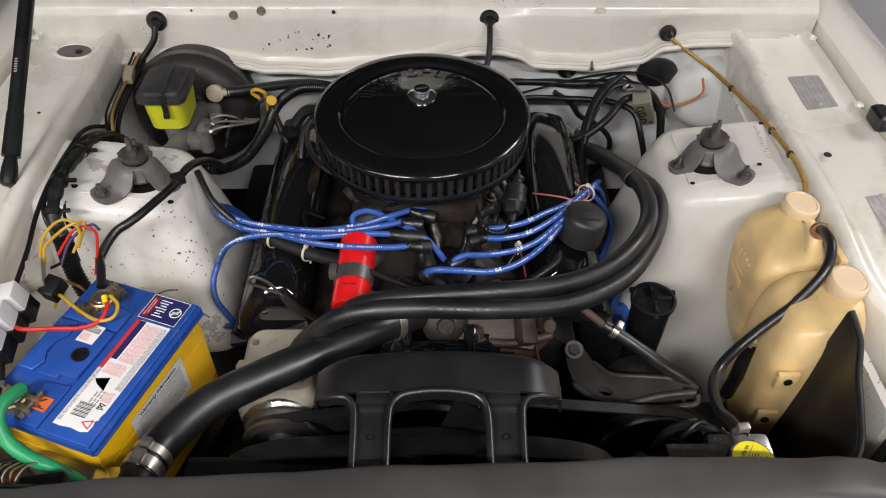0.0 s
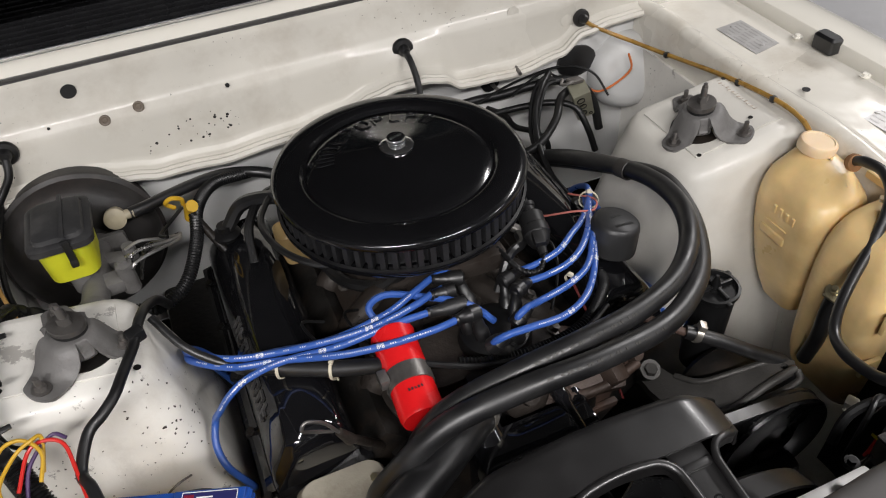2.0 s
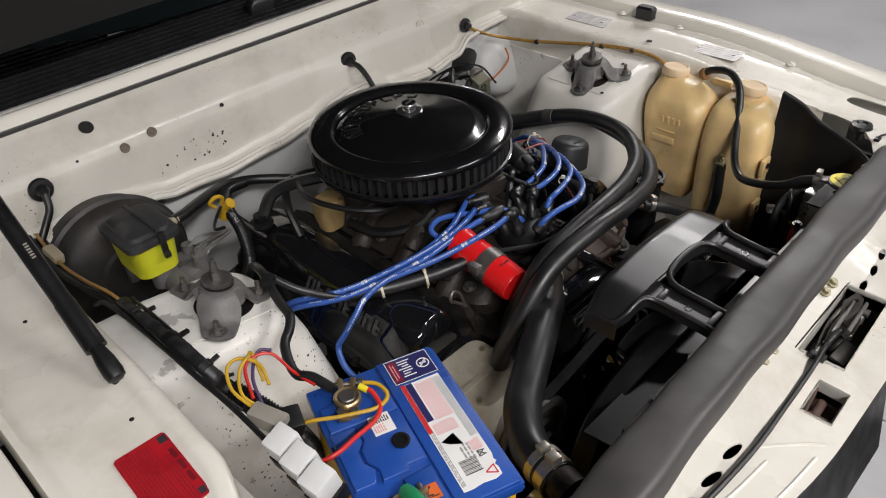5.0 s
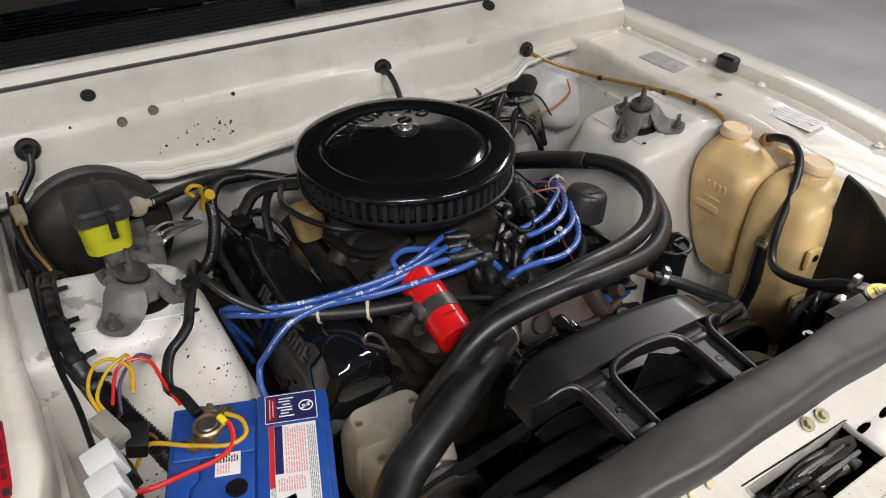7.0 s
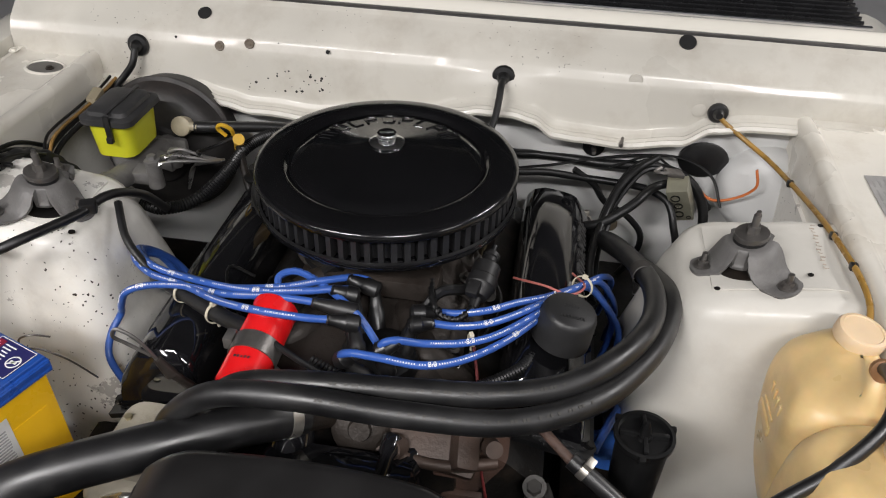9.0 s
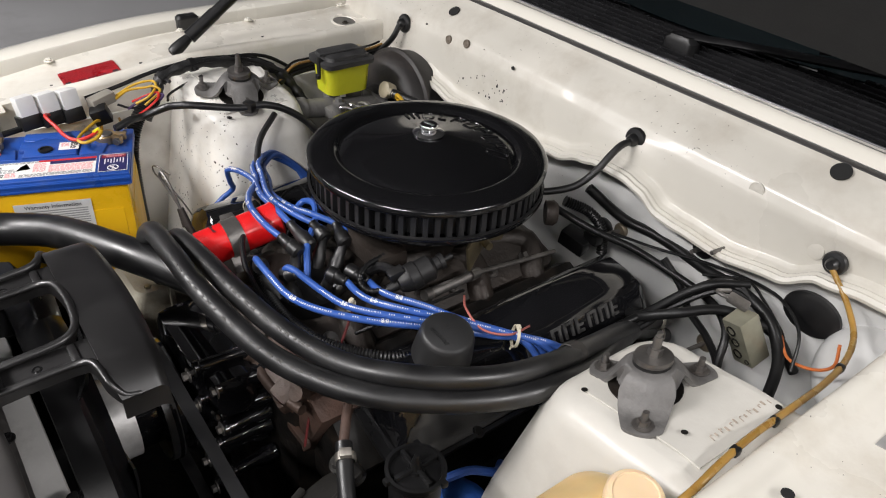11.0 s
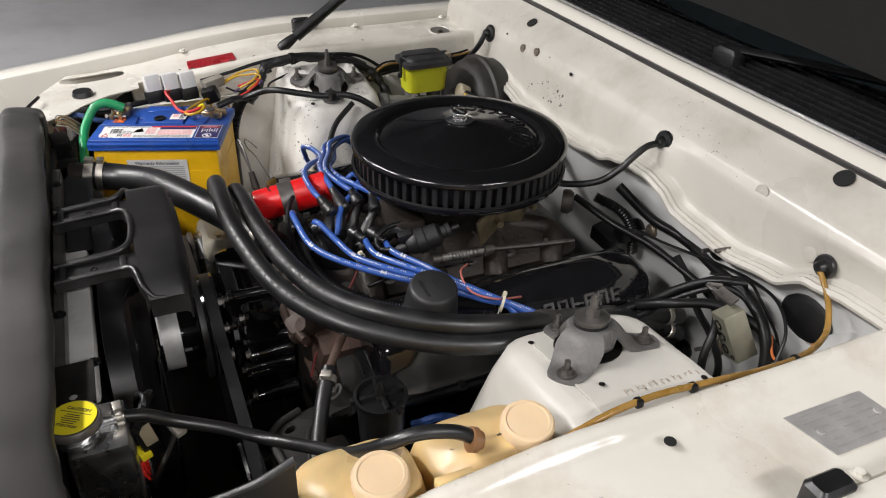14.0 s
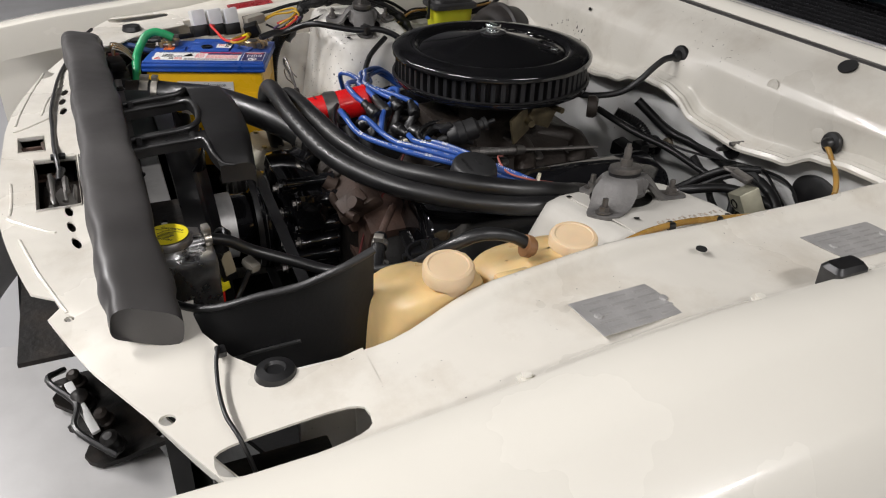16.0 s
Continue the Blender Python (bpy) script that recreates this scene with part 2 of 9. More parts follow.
CONCRETE = mat("polished_concrete", (0.40, 0.40, 0.405), 0.4, vary=0.12, scale=1.2, bump=0.05, fine=60, dirt=(0.22, 0.21, 0.21), dirt_amount=0.5, dirt_scale=2.0)
# Unseen walls and ceiling; their greys are chosen for the bounced light.
WALL = mat("painted_wall", (0.42, 0.42, 0.43), 0.7, vary=0.04, scale=2, bump=0.05)
CEILING = mat("ceiling_paint", (0.19, 0.19, 0.20), 0.8, vary=0.04, scale=2, bump=0.05)
LINER = mat("black_hood_liner", (0.012, 0.012, 0.012), 0.85, vary=0.2, scale=12, bump=0.3)
GLASS = mat("windscreen_glass", (0.014, 0.024, 0.027), 0.03, vary=0.0, bump=0.0, coat=0.0)
GREY_BUMPER = mat("grey_bumper_plastic", (0.46, 0.455, 0.45), 0.45, vary=0.05, bump=0.06)
CLOTH_BLUE = mat("blue_rag", (0.02, 0.10, 0.40), 0.7, vary=0.2, bump=0.3)


# ---- mesh helpers ----
def vec(p):
    return Vector(p)


def finish(bm, name, material, smooth=True, angle=38.0):
    bmesh.ops.recalc_face_normals(bm, faces=bm.faces)
    me = bpy.data.meshes.new(name)
    bm.to_mesh(me)
    bm.free()
    me.materials.append(material)
    if smooth:
        me.shade_smooth()
        me.set_sharp_from_angle(angle=radians(angle))
    return me


def world_loc(ob):
    at = Vector((0, 0, 0))
    while ob is not None:
        at += ob.location
        ob = ob.parent
    return at


def part(name, bm, material, parent, label="", smooth=True, angle=38.0):
    """Links a bmesh, built in world metres, as one mesh under its thing."""
    base = world_loc(parent)
    bmesh.ops.translate(bm, vec=-base, verts=bm.verts)
    ob = new(name, finish(bm, name, material, smooth, angle))
    ob.parent = parent
    return tagged(ob, label)


def thing(name, at, label, category, group="", kind=""):
    ob = new(name)
    ob.empty_display_size = 0.02
    ob.location = at
    return tagged(ob, label, category, group, kind)


def solo(name, bm, material, label, category, group="", kind="", smooth=True, angle=38.0):
    """One mesh that is a thing by itself."""
    lo = [min(v.co[i] for v in bm.verts) for i in range(3)]
    hi = [max(v.co[i] for v in bm.verts) for i in range(3)]
    at = Vector(((lo[0] + hi[0]) / 2, (lo[1] + hi[1]) / 2, lo[2]))
    bmesh.ops.translate(bm, vec=-at, verts=bm.verts)
    ob = new(name, finish(bm, name, material, smooth, angle))
    ob.location = at
    return tagged(ob, label, category, group, kind)


def box(bm, c, size, bevel=0.0, m=None, seg=2):
    """A bevelled block about c, turned by the matrix m."""
    got = bmesh.ops.create_cube(bm, size=1.0)
    vs = got["verts"]
    for v in vs:
        v.co = Vector((v.co.x * size[0], v.co.y * size[1], v.co.z * size[2]))
    if bevel:
        es = list({e for v in vs for e in v.link_edges})
        r = bmesh.ops.bevel(bm, geom=es, offset=bevel, segments=seg, profile=0.6, affect="EDGES")
        vs = list({v for f in r["faces"] for v in f.verts} | {v for v in vs if v.is_valid})
    full = Matrix.Translation(c) @ (m.to_4x4() if m is not None else Matrix.Identity(4))
    for v in vs:
        v.co = full @ v.co
    return vs


def frame_of(d):
    d = Vector(d).normalized()
    a = Vector((0, 0, 1)) if abs(d.z) < 0.9 else Vector((1, 0, 0))
    u = d.cross(a).normalized()
    return u, d.cross(u).normalized(), d


def cyl(bm, p0, p1, r0, r1=None, seg=20, caps=True):
    p0, p1 = Vector(p0), Vector(p1)
    r1 = r0 if r1 is None else r1
    u, w, d = frame_of(p1 - p0)
    rings = []
    for p, r in ((p0, r0), (p1, r1)):
        rings.append([bm.verts.new(p + r * (math.cos(a) * u + math.sin(a) * w)) for a in (2 * math.pi * i / seg for i in range(seg))])
    for i in range(seg):
        j = (i + 1) % seg
        bm.faces.new((rings[0][i], rings[0][j], rings[1][j], rings[1][i]))
    if caps:
        bm.faces.new(rings[0][::-1])
        bm.faces.new(rings[1])


def lathe(bm, at, axis, profile, seg=32, close=True):
    """Turns (radius, height) pairs round an axis through at."""
    u, w, d = frame_of(axis)
    at = Vector(at)
    rings = []
    for r, h in profile:
        if r < 1e-5:
            rings.append([bm.verts.new(at + h * d)])
        else:
            rings.append([bm.verts.new(at + h * d + r * (math.cos(a) * u + math.sin(a) * w)) for a in (2 * math.pi * i / seg for i in range(seg))])
    for a, b in zip(rings, rings[1:]):
        for i in range(seg):
            j = (i + 1) % seg
            if len(a) == 1 and len(b) == 1:
                continue
            if len(a) == 1:
                bm.faces.new((a[0], b[j], b[i]))
            elif len(b) == 1:
                bm.faces.new((a[i], a[j], b[0]))
            else:
                bm.faces.new((a[i], a[j], b[j], b[i]))
    if close:
        for r in (rings[0], rings[-1]):
            if len(r) > 2:
                bm.faces.new(r)


def smooth_path(pts, per=6):
    P = [Vector(p) for p in pts]
    P = [2 * P[0] - P[1]] + P + [2 * P[-1] - P[-2]]
    out = []
    for i in range(1, len(P) - 2):
        a, b, c, d = P[i - 1:i + 3]
        for k in range(per):
            t = k / per
            out.append(0.5 * ((2 * b) + (c - a) * t + (2 * a - 5 * b + 4 * c - d) * t * t + (3 * b - a - 3 * c + d) * t ** 3))
    out.append(P[-2])
    return out


def tube(bm, pts, r, seg=12, per=6, ridged=0.0, pitch=0.004, flat=1.0):
    """A hose along a smooth line; ridged: the depth of corrugations."""
    path = smooth_path(pts, per)
    if ridged:
        fine, run = [path[0]], 0.0
        for a, b in zip(path, path[1:]):
            n = max(1, int((b - a).length / (pitch / 2)))
            fine += [a.lerp(b, (k + 1) / n) for k in range(n)]
        path = fine
    d = (path[1] - path[0]).normalized()
    u, w, d = frame_of(d)
    rings = []
    for i, p in enumerate(path):
        t = (path[min(i + 1, len(path) - 1)] - path[max(i - 1, 0)]).normalized()
        u = (u - u.dot(t) * t).normalized()
        w = t.cross(u)
        rr = (r(i / (len(path) - 1)) if callable(r) else r) - (ridged if ridged and i % 2 else 0.0)
        rings.append([bm.verts.new(p + rr * (math.cos(a) * u + flat * math.sin(a) * w)) for a in (2 * math.pi * k / seg for k in range(seg))])
    for a, b in zip(rings, rings[1:]):
        for i in range(seg):
            j = (i + 1) % seg
            bm.faces.new((a[i], a[j], b[j], b[i]))
    bm.faces.new(rings[0][::-1])
    bm.faces.new(rings[-1])


def loft(bm, loops, caps=True):
    rings = [[bm.verts.new(p) for p in lp] for lp in loops]
    n = len(rings[0])
    for a, b in zip(rings, rings[1:]):
        for i in range(n):
            j = (i + 1) % n
            bm.faces.new((a[i], a[j], b[j], b[i]))
    if caps:
        bm.faces.new(rings[0][::-1])
        bm.faces.new(rings[-1])


def rounded(x0, x1, y0, y1, r, z, seg=5):
    """A rounded rectangle at height z."""
    out = []
    for cx, cy, a0 in ((x1 - r, y1 - r, 0), (x0 + r, y1 - r, 90), (x0 + r, y0 + r, 180), (x1 - r, y0 + r, 270)):
        for k in range(seg + 1):
            a = radians(a0 + 90 * k / seg)
            out.append(Vector((cx + r * math.cos(a), cy + r * math.sin(a), z)))
    return out


def sheet(bm, f, nu, nv, thick=0.0):
    """A surface f(u, v), with thickness along its normals."""
    vs = [[bm.verts.new(f(i / nu, j / nv)) for j in range(nv + 1)] for i in range(nu + 1)]
    fs = [bm.faces.new((vs[i][j], vs[i + 1][j], vs[i + 1][j + 1], vs[i][j + 1])) for i in range(nu) for j in range(nv)]
    if thick:
        bmesh.ops.recalc_face_normals(bm, faces=fs)
        bmesh.ops.solidify(bm, geom=fs, thickness=thick)


def plate(bm, outline, holes, zf, thick):
    """A flat pressing with openings through it; zf(x, y) gives its height."""
    edges = []
    for lp in [outline] + holes:
        vs = [bm.verts.new((x, y, 0)) for x, y in lp]
        edges += [bm.edges.new((vs[i], vs[(i + 1) % len(vs)])) for i in range(len(vs))]
    got = bmesh.ops.triangle_fill(bm, use_beauty=True, use_dissolve=False, edges=edges, normal=(0, 0, 1))
    fs = [g for g in got["geom"] if isinstance(g, bmesh.types.BMFace)]
    for v in bm.verts:
        v.co.z = zf(v.co.x, v.co.y)
    bmesh.ops.recalc_face_normals(bm, faces=fs)
    up = sum(f.normal.z for f in fs)
    ext = bmesh.ops.extrude_face_region(bm, geom=fs)
    for v in (g for g in ext["geom"] if isinstance(g, bmesh.types.BMVert)):
        v.co.z -= thick


def ring_pts(cx, cy, rx, ry=None, n=20, turn=0.0):
    ry = rx if ry is None else ry
    c, s = math.cos(radians(turn)), math.sin(radians(turn))
    return [(cx + rx * math.cos(a) * c - ry * math.sin(a) * s, cy + rx * math.cos(a) * s + ry * math.sin(a) * c) for a in (2 * math.pi * i / n for i in range(n))]


def quad_pts(*p, n=6):
    out = []
    for a, b in zip(p, p[1:] + p[:1]):
        out += [(a[0] + (b[0] - a[0]) * k / n, a[1] + (b[1] - a[1]) * k / n) for k in range(n)]
    return out


def basis(x, z):
    """A turn whose own z is z and whose x lies along x."""
    z = Vector(z).normalized()
    x = Vector(x)
    x = (x - x.dot(z) * z).normalized()
    return Matrix((x, z.cross(x), z)).transposed()


def bolt(bm, at, axis, r=0.006, h=0.005, stud=0.0):
    u, w, d = frame_of(axis)
    at = Vector(at)
    lathe(bm, at, axis, [(r * 1.6, 0), (r * 1.6, 0.0015), (r * 1.2, 0.0016)], 16)
    cyl(bm, at + d * 0.0012, at + d * h, r, r * 0.95, 6)
    if stud:
        cyl(bm, at + d * h * 0.9, at + d * (h + stud), r * 0.55, r * 0.5, 10)


# ---- room ----
bm = bmesh.new()
box(bm, (0, 1.0, -0.05), (14, 14, 0.1))
solo("floor", bm, CONCRETE, "polished grey concrete workshop floor", "floor", kind="structure")
for nm, c, s in (("wall_north", (0, 8.05, 1.9), (14.2, 0.1, 3.8)), ("wall_south", (0, -6.05, 1.9), (14.2, 0.1, 3.8)),
                 ("wall_east", (7.05, 1, 1.9), (0.1, 14, 3.8)), ("wall_west", (-7.05, 1, 1.9), (0.1, 14, 3.8))):
    bm = bmesh.new()
    box(bm, c, s)
    solo(nm, bm, WALL, "plain grey workshop wall, unseen and toned for reflected light", "wall", kind="structure")
bm = bmesh.new()
box(bm, (0, 1.0, 3.85), (14, 14, 0.1))
solo("ceiling", bm, CEILING, "plain dark grey workshop ceiling, unseen and toned to limit bounced light", "ceiling", kind="structure")

# ---- car body ----
MID = -0.033


def rail_z(y):
    """Height of the inner wings' top along the car."""
    t = min(1.0, max(0.0, (y - 0.42) / 0.55))
    return 0.862 + 0.043 * t * t * (3 - 2 * t)


def wing(side):
    """The inner wing's top: from the bay's edge to the seam of the outer wing."""
    prof = [(0.600, -0.32), (0.600, -0.05), (0.6005, -0.010), (0.602, -0.002), (0.605, 0.003), (0.609, 0.0062), (0.614, 0.0076), (0.619, 0.0072), (0.623, 0.0052), (0.627, 0.0012), (0.631, -0.0030), (0.636, -0.0054), (0.644, -0.006),
            (0.690, -0.006), (0.712, -0.006), (0.735, -0.006), (0.742, -0.004), (0.748, 0.002), (0.757, 0.002), (0.760, -0.012), (0.760, -0.05)]

    bm = bmesh.new()
    ys = [0.60 + 0.02 * j for j in range(46)]
    vs = []
    for y in ys:
        k = min(1.0, max(0.0, (y - 0.62) / 0.14))
        t = min(1.0, max(0.0, (0.76 - y) / 0.14))
        swing = 0.036 * t * t * (3 - 2 * t)
        vs.append([bm.verts.new((MID + side * (px + swing * min(1.0, max(0.0, (0.70 - px) / 0.06))), y, rail_z(y) + (pz if pz < -0.011 else -0.006 + (pz + 0.006) * k * (0.82 + 0.18 * math.sin(15 * y + side)) + 0.0012 * math.sin(23 * y + 40 * px) * math.sin(9 * y - 31 * px) * max(0.0, min(1.0, (0.665 - px) / 0.02))))) for px, pz in prof])
    for a, b in zip(vs, vs[1:]):
        for i in range(len(prof) - 1):
            bm.faces.new((a[i], a[i + 1], b[i + 1], b[i]))
    bmesh.ops.recalc_face_normals(bm, faces=bm.faces)
    bmesh.ops.solidify(bm, geom=list(bm.faces), thickness=0.0015)
    return bm


def fender(side):
    prof = [(0.768, -0.05), (0.768, 0.016), (0.770, 0.020), (0.775, 0.022), (0.80, 0.024), (0.825, 0.022), (0.85, 0.013), (0.88, -0.004), (0.905, -0.02), (0.912, -0.026),
            (0.93, -0.05), (0.945, -0.10), (0.952, -0.2), (0.945, -0.4)]
    ys = [0.18 + 0.06 * j for j in range(29)]
    bm = bmesh.new()
    vs = [[bm.verts.new((MID + side * (px - 0.02 * max(0, (0.7 - y) / 0.35) ** 2), y, rail_z(y) + pz - 0.012 * max(0, (0.6 - y) / 0.25) ** 2)) for px, pz in prof] for y in ys]
    for a, b in zip(vs, vs[1:]):
        for i in range(len(prof) - 1):
            bm.faces.new((a[i], a[i + 1], b[i + 1], b[i]))
    bmesh.ops.recalc_face_normals(bm, faces=bm.faces)
    bmesh.ops.solidify(bm, geom=list(bm.faces), thickness=0.0012)
    return bm


car = thing("car_body", (MID, 1.0, 0.0), "cream painted classic car body with its bonnet raised", "car")
for side in (-1, 1):
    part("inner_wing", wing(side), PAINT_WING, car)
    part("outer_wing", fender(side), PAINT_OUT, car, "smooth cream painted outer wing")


def front_z(x, y):
    t = min(1.0, max(0.0, (y - 0.37) / 0.05))
    a = min(1.0, max(0.0, (abs(x - MID) - 0.46) / 0.12)) * min(1.0, max(0.0, (y - 0.36) / 0.14))
    return (0.843 + 0.02 * t) * (1 - a) + (rail_z(y) - 0.006) * a


def slot_pts(cx, s):
    """The rounded lamp opening of a front corner."""
    pts = []
    for k in range(24):
        t = 2 * math.pi * k / 24
        px = 0.021 * (1 if math.cos(t) > 0 else -1) * abs(math.cos(t)) ** 0.5
        py = 0.066 * (1 if math.sin(t) > 0 else -1) * abs(math.sin(t)) ** 0.7
        pts.append((cx + s * (px - 0.02 * py), 0.522 + py))
    return pts


# front panel with the latch opening, the square hole and the lamp slots
outline = []
for k in range(81):
    x = -0.79 + 1.52 * k / 80
    e = abs(x - MID)
    notch = 0.018 if 0.354 < x < 0.388 or -0.454 < x < -0.42 else 0.0
    outline.append((x, 0.268 + 0.42 * max(0.0, e - 0.1) ** 1.75 + notch))
outline += [(0.727, 0.50), (0.727, 0.56), (0.727, 0.61)]
outline += [(0.600, 0.61), (0.605, 0.58), (0.603, 0.555), (0.594, 0.530), (0.578, 0.511), (0.555, 0.494), (0.51, 0.474), (0.478, 0.470), (0.452, 0.474), (0.458, 0.45), (0.456, 0.43)]
outline += [(0.45 - 0.05 * k, 0.425) for k in range(20)]
outline += [(-0.53, 0.43), (-0.56, 0.47), (-0.60, 0.50), (-0.633, 0.55), (-0.638, 0.61), (-0.793, 0.61), (-0.793, 0.54)]
holes = [quad_pts((-0.02, 0.312), (0.145, 0.318), (0.145, 0.372), (-0.02, 0.368)), quad_pts((-0.118, 0.288), (-0.06, 0.290), (-0.058, 0.326), (-0.118, 0.324)),
         slot_pts(0.688, 1), slot_pts(-0.754, -1),
         ring_pts(-0.227, 0.354, 0.0165, 0.0055, 18, -8), ring_pts(-0.276, 0.353, 0.0165, 0.0055, 18, -10), ring_pts(-0.325, 0.357, 0.0165, 0.0055, 18, -12),
         ring_pts(0.16, 0.356, 0.0155, 0.0045, 18, 8), ring_pts(0.205, 0.358, 0.0155, 0.0045, 18, 10), ring_pts(0.25, 0.363, 0.0155, 0.0045, 18, 12), ring_pts(0.623, 0.428, 0.007), ring_pts(0.413, 0.352, 0.005)]
bm = bmesh.new()
plate(bm, outline, holes, front_z, 0.0025)
front_panel = part("front_panel", bm, PAINT_WING, car, "cream front slam panel with latch openings", angle=25)
for lp, deep in ((holes[0], 0.020), (holes[1], 0.016)):
    bm = bmesh.new()
    mx, my = sum(p[0] for p in lp) / len(lp), sum(p[1] for p in lp) / len(lp)
    loft(bm, [[Vector((mx + (x - mx) * g, my + (y - my) * g, front_z(x, y) + dz)) for x, y in lp] for g, dz in ((1.05, 0.0005), (1.012, 0.0022), (0.992, 0.0006), (0.985, -0.004), (0.985, -deep))], False)
    bmesh.ops.solidify(bm, geom=list(bm.faces), thickness=0.0015)
    part("opening_flange", bm, PAINT_WORN, front_panel, "worn folded edge of an opening")
for pts in ([(-0.53, 0.385), (-0.40, 0.362), (-0.30, 0.331), (-0.215, 0.320)], [(-0.45, 0.322), (-0.34, 0.302), (-0.24, 0.288), (-0.175, 0.282)], [(-0.205, 0.338), (-0.165, 0.300), (-0.150, 0.281)], [(0.16, 0.285), (0.20, 0.322), (0.215, 0.340)], [(0.22, 0.300), (0.31, 0.322), (0.40, 0.350)], [(0.05, 0.284), (0.11, 0.287), (0.15, 0.286)]):
    bm = bmesh.new()
    tube(bm, [(x, y, front_z(x, y) - 0.0002) for x, y in pts], 0.0022, 8, 8)
    part("pressed_rib", bm, PAINT_WING, front_panel)
bm = bmesh.new()
sheet(bm, lambda u, v: Vector((-0.79 + 1.52 * u, 0.268 + 0.42 * max(0.0, abs(-0.79 + 1.52 * u - MID) - 0.1) ** 1.75 + 0.021 + 0.01 * v, 0.842 - 0.05 * v)), 40, 3, 0.0015)
part("front_flange", bm, PAINT_SHADED, car)

# Sheet added under the front openings to keep them dark inside.
bm = bmesh.new()
box(bm, (MID + 0.02, 0.352, 0.765), (0.76, 0.135, 0.006))
part("dark_closing_sheet", bm, GRIME, car)

# bulkhead: upper panel, lip, lower panel
fw = [(1.352, 0.846), (1.351, 0.850), (1.353, 0.8535), (1.358, 0.8525), (1.362, 0.8555), (1.366, 0.8545), (1.374, 0.858), (1.381, 0.866), (1.384, 0.90), (1.388, 0.935), (1.397, 0.953), (1.42, 0.972), (1.45, 0.992), (1.458, 1.0)]


LIP = [(-0.80, 1.352, 0.850), (-0.56, 1.352, 0.858), (-0.45, 1.352, 0.862), (-0.40, 1.352, 0.848), (-0.35, 1.352, 0.838), (-0.25, 1.352, 0.834), (-0.12, 1.350, 0.842), (-0.04, 1.348, 0.856), (0.02, 1.342, 0.876), (0.06, 1.340, 0.886),
       (0.11, 1.340, 0.886), (0.145, 1.342, 0.878), (0.185, 1.349, 0.852), (0.22, 1.349, 0.847), (0.30, 1.348, 0.846), (0.39, 1.356, 0.856), (0.44, 1.362, 0.880), (0.50, 1.362, 0.892), (0.75, 1.362, 0.892)]
FADE = (1.0, 1.0, 1.0, 1.0, 1.0, 1.0, 1.0, 0.92, 0.55, 0.12, 0.0, 0.0, 0.0, 0.0)


def lip_at(x):
    """Depth and height of the bulkhead's folded lip along the car's width."""
    for (xa, ya, za), (xb, yb, zb) in zip(LIP, LIP[1:]):
        if x <= xb:
            f = max(0.0, (x - xa) / (xb - xa))
            f = f * f * (3 - 2 * f)
            return ya + (yb - ya) * f, za + (zb - za) * f
    return LIP[-1][1:]


def bulkhead(u, v):
    k = v * (len(fw) - 1)
    i = min(int(k), len(fw) - 2)
    f = k - i
    x = -0.80 + 1.53 * u
    y, z = fw[i][0] * (1 - f) + fw[i + 1][0] * f, fw[i][1] * (1 - f) + fw[i + 1][1] * f
    w = FADE[i] * (1 - f) + FADE[i + 1] * f
    ly, lz = lip_at(x)
    dent = 0.0012 * math.sin(x * 9.0 + 1.0) * math.sin(z * 55.0) * (1 - w)
    buckle = 0.0016 * math.sin(x * 47) * math.sin(x * 13 + 2) * w
    return Vector((x, y + (ly - 1.352) * w + dent, z + (lz - 0.850) * w + buckle))


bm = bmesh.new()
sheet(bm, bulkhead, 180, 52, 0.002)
part("bulkhead_panel", bm, PAINT_SHADED, car, "cream bulkhead panel, shade toned into its paint, with grommets and splashes of dirt")
bm = bmesh.new()
sheet(bm, lambda u, v: Vector((-0.80 + 1.53 * u, 1.393 - 0.0015 * v, 0.50 + 0.422 * v)), 40, 12, 0.003)
part("lower_bulkhead", bm, PAINT_GREY, car, "pale lower bulkhead under the lip, greyed for shade")
# The bulkhead's lowest part is a separate dark panel.
bm = bmesh.new()
sheet(bm, lambda u, v: Vector((-0.80 + 1.53 * u, 1.405 - 0.013 * v, 0.25 + 0.247 * v)), 20, 8, 0.003)
part("footwell_panel", bm, GRIME, car, "dark panel low on the bulkhead")
# Rails added over the towers' pale feet to darken the low bay.
for side in (-1, 1):
    bm = bmesh.new()
    box(bm, (MID + side * 0.335, 0.99, 0.50), (0.12, 0.78, 0.17), 0.015)
    part("added_dark_rail", bm, GRIME, car, "black rail added to darken the low side of the bay")
bm = bmesh.new()
box(bm, (MID, 1.466, 0.999), (1.5, 0.014, 0.008), 0.003)
part("bonnet_seal", bm, RUBBER_SOFT, car)
bm = bmesh.new()
sheet(bm, lambda u, v: Vector((-0.80 + 1.53 * u, 1.475 + 0.030 * v, 1.003 + 0.015 * math.sin(v * 2.2))), 10, 6, 0.002)
part("cowl_panel", bm, PAINT_OUT, car)
bm = bmesh.new()
box(bm, (MID, 1.510, 1.018), (1.42, 0.008, 0.008), 0.002)
part("chrome_strip", bm, CHROME, car, "thin bright chrome strip")
grille = thing("cowl_grille", (MID, 1.57, 0.98), "black slatted cowl ventilation grille below the windscreen", "grille")
bm = bmesh.new()
box(bm, (MID, 1.635, 0.995), (1.40, 0.235, 0.01))
part("tray", bm, GRILLE_BLACK, grille)


def glass_foot(x):
    """Where the windscreen meets the cowl; its middle bows forwards."""
    return 1.635 + 0.20 * ((x - MID) / 0.7) ** 2


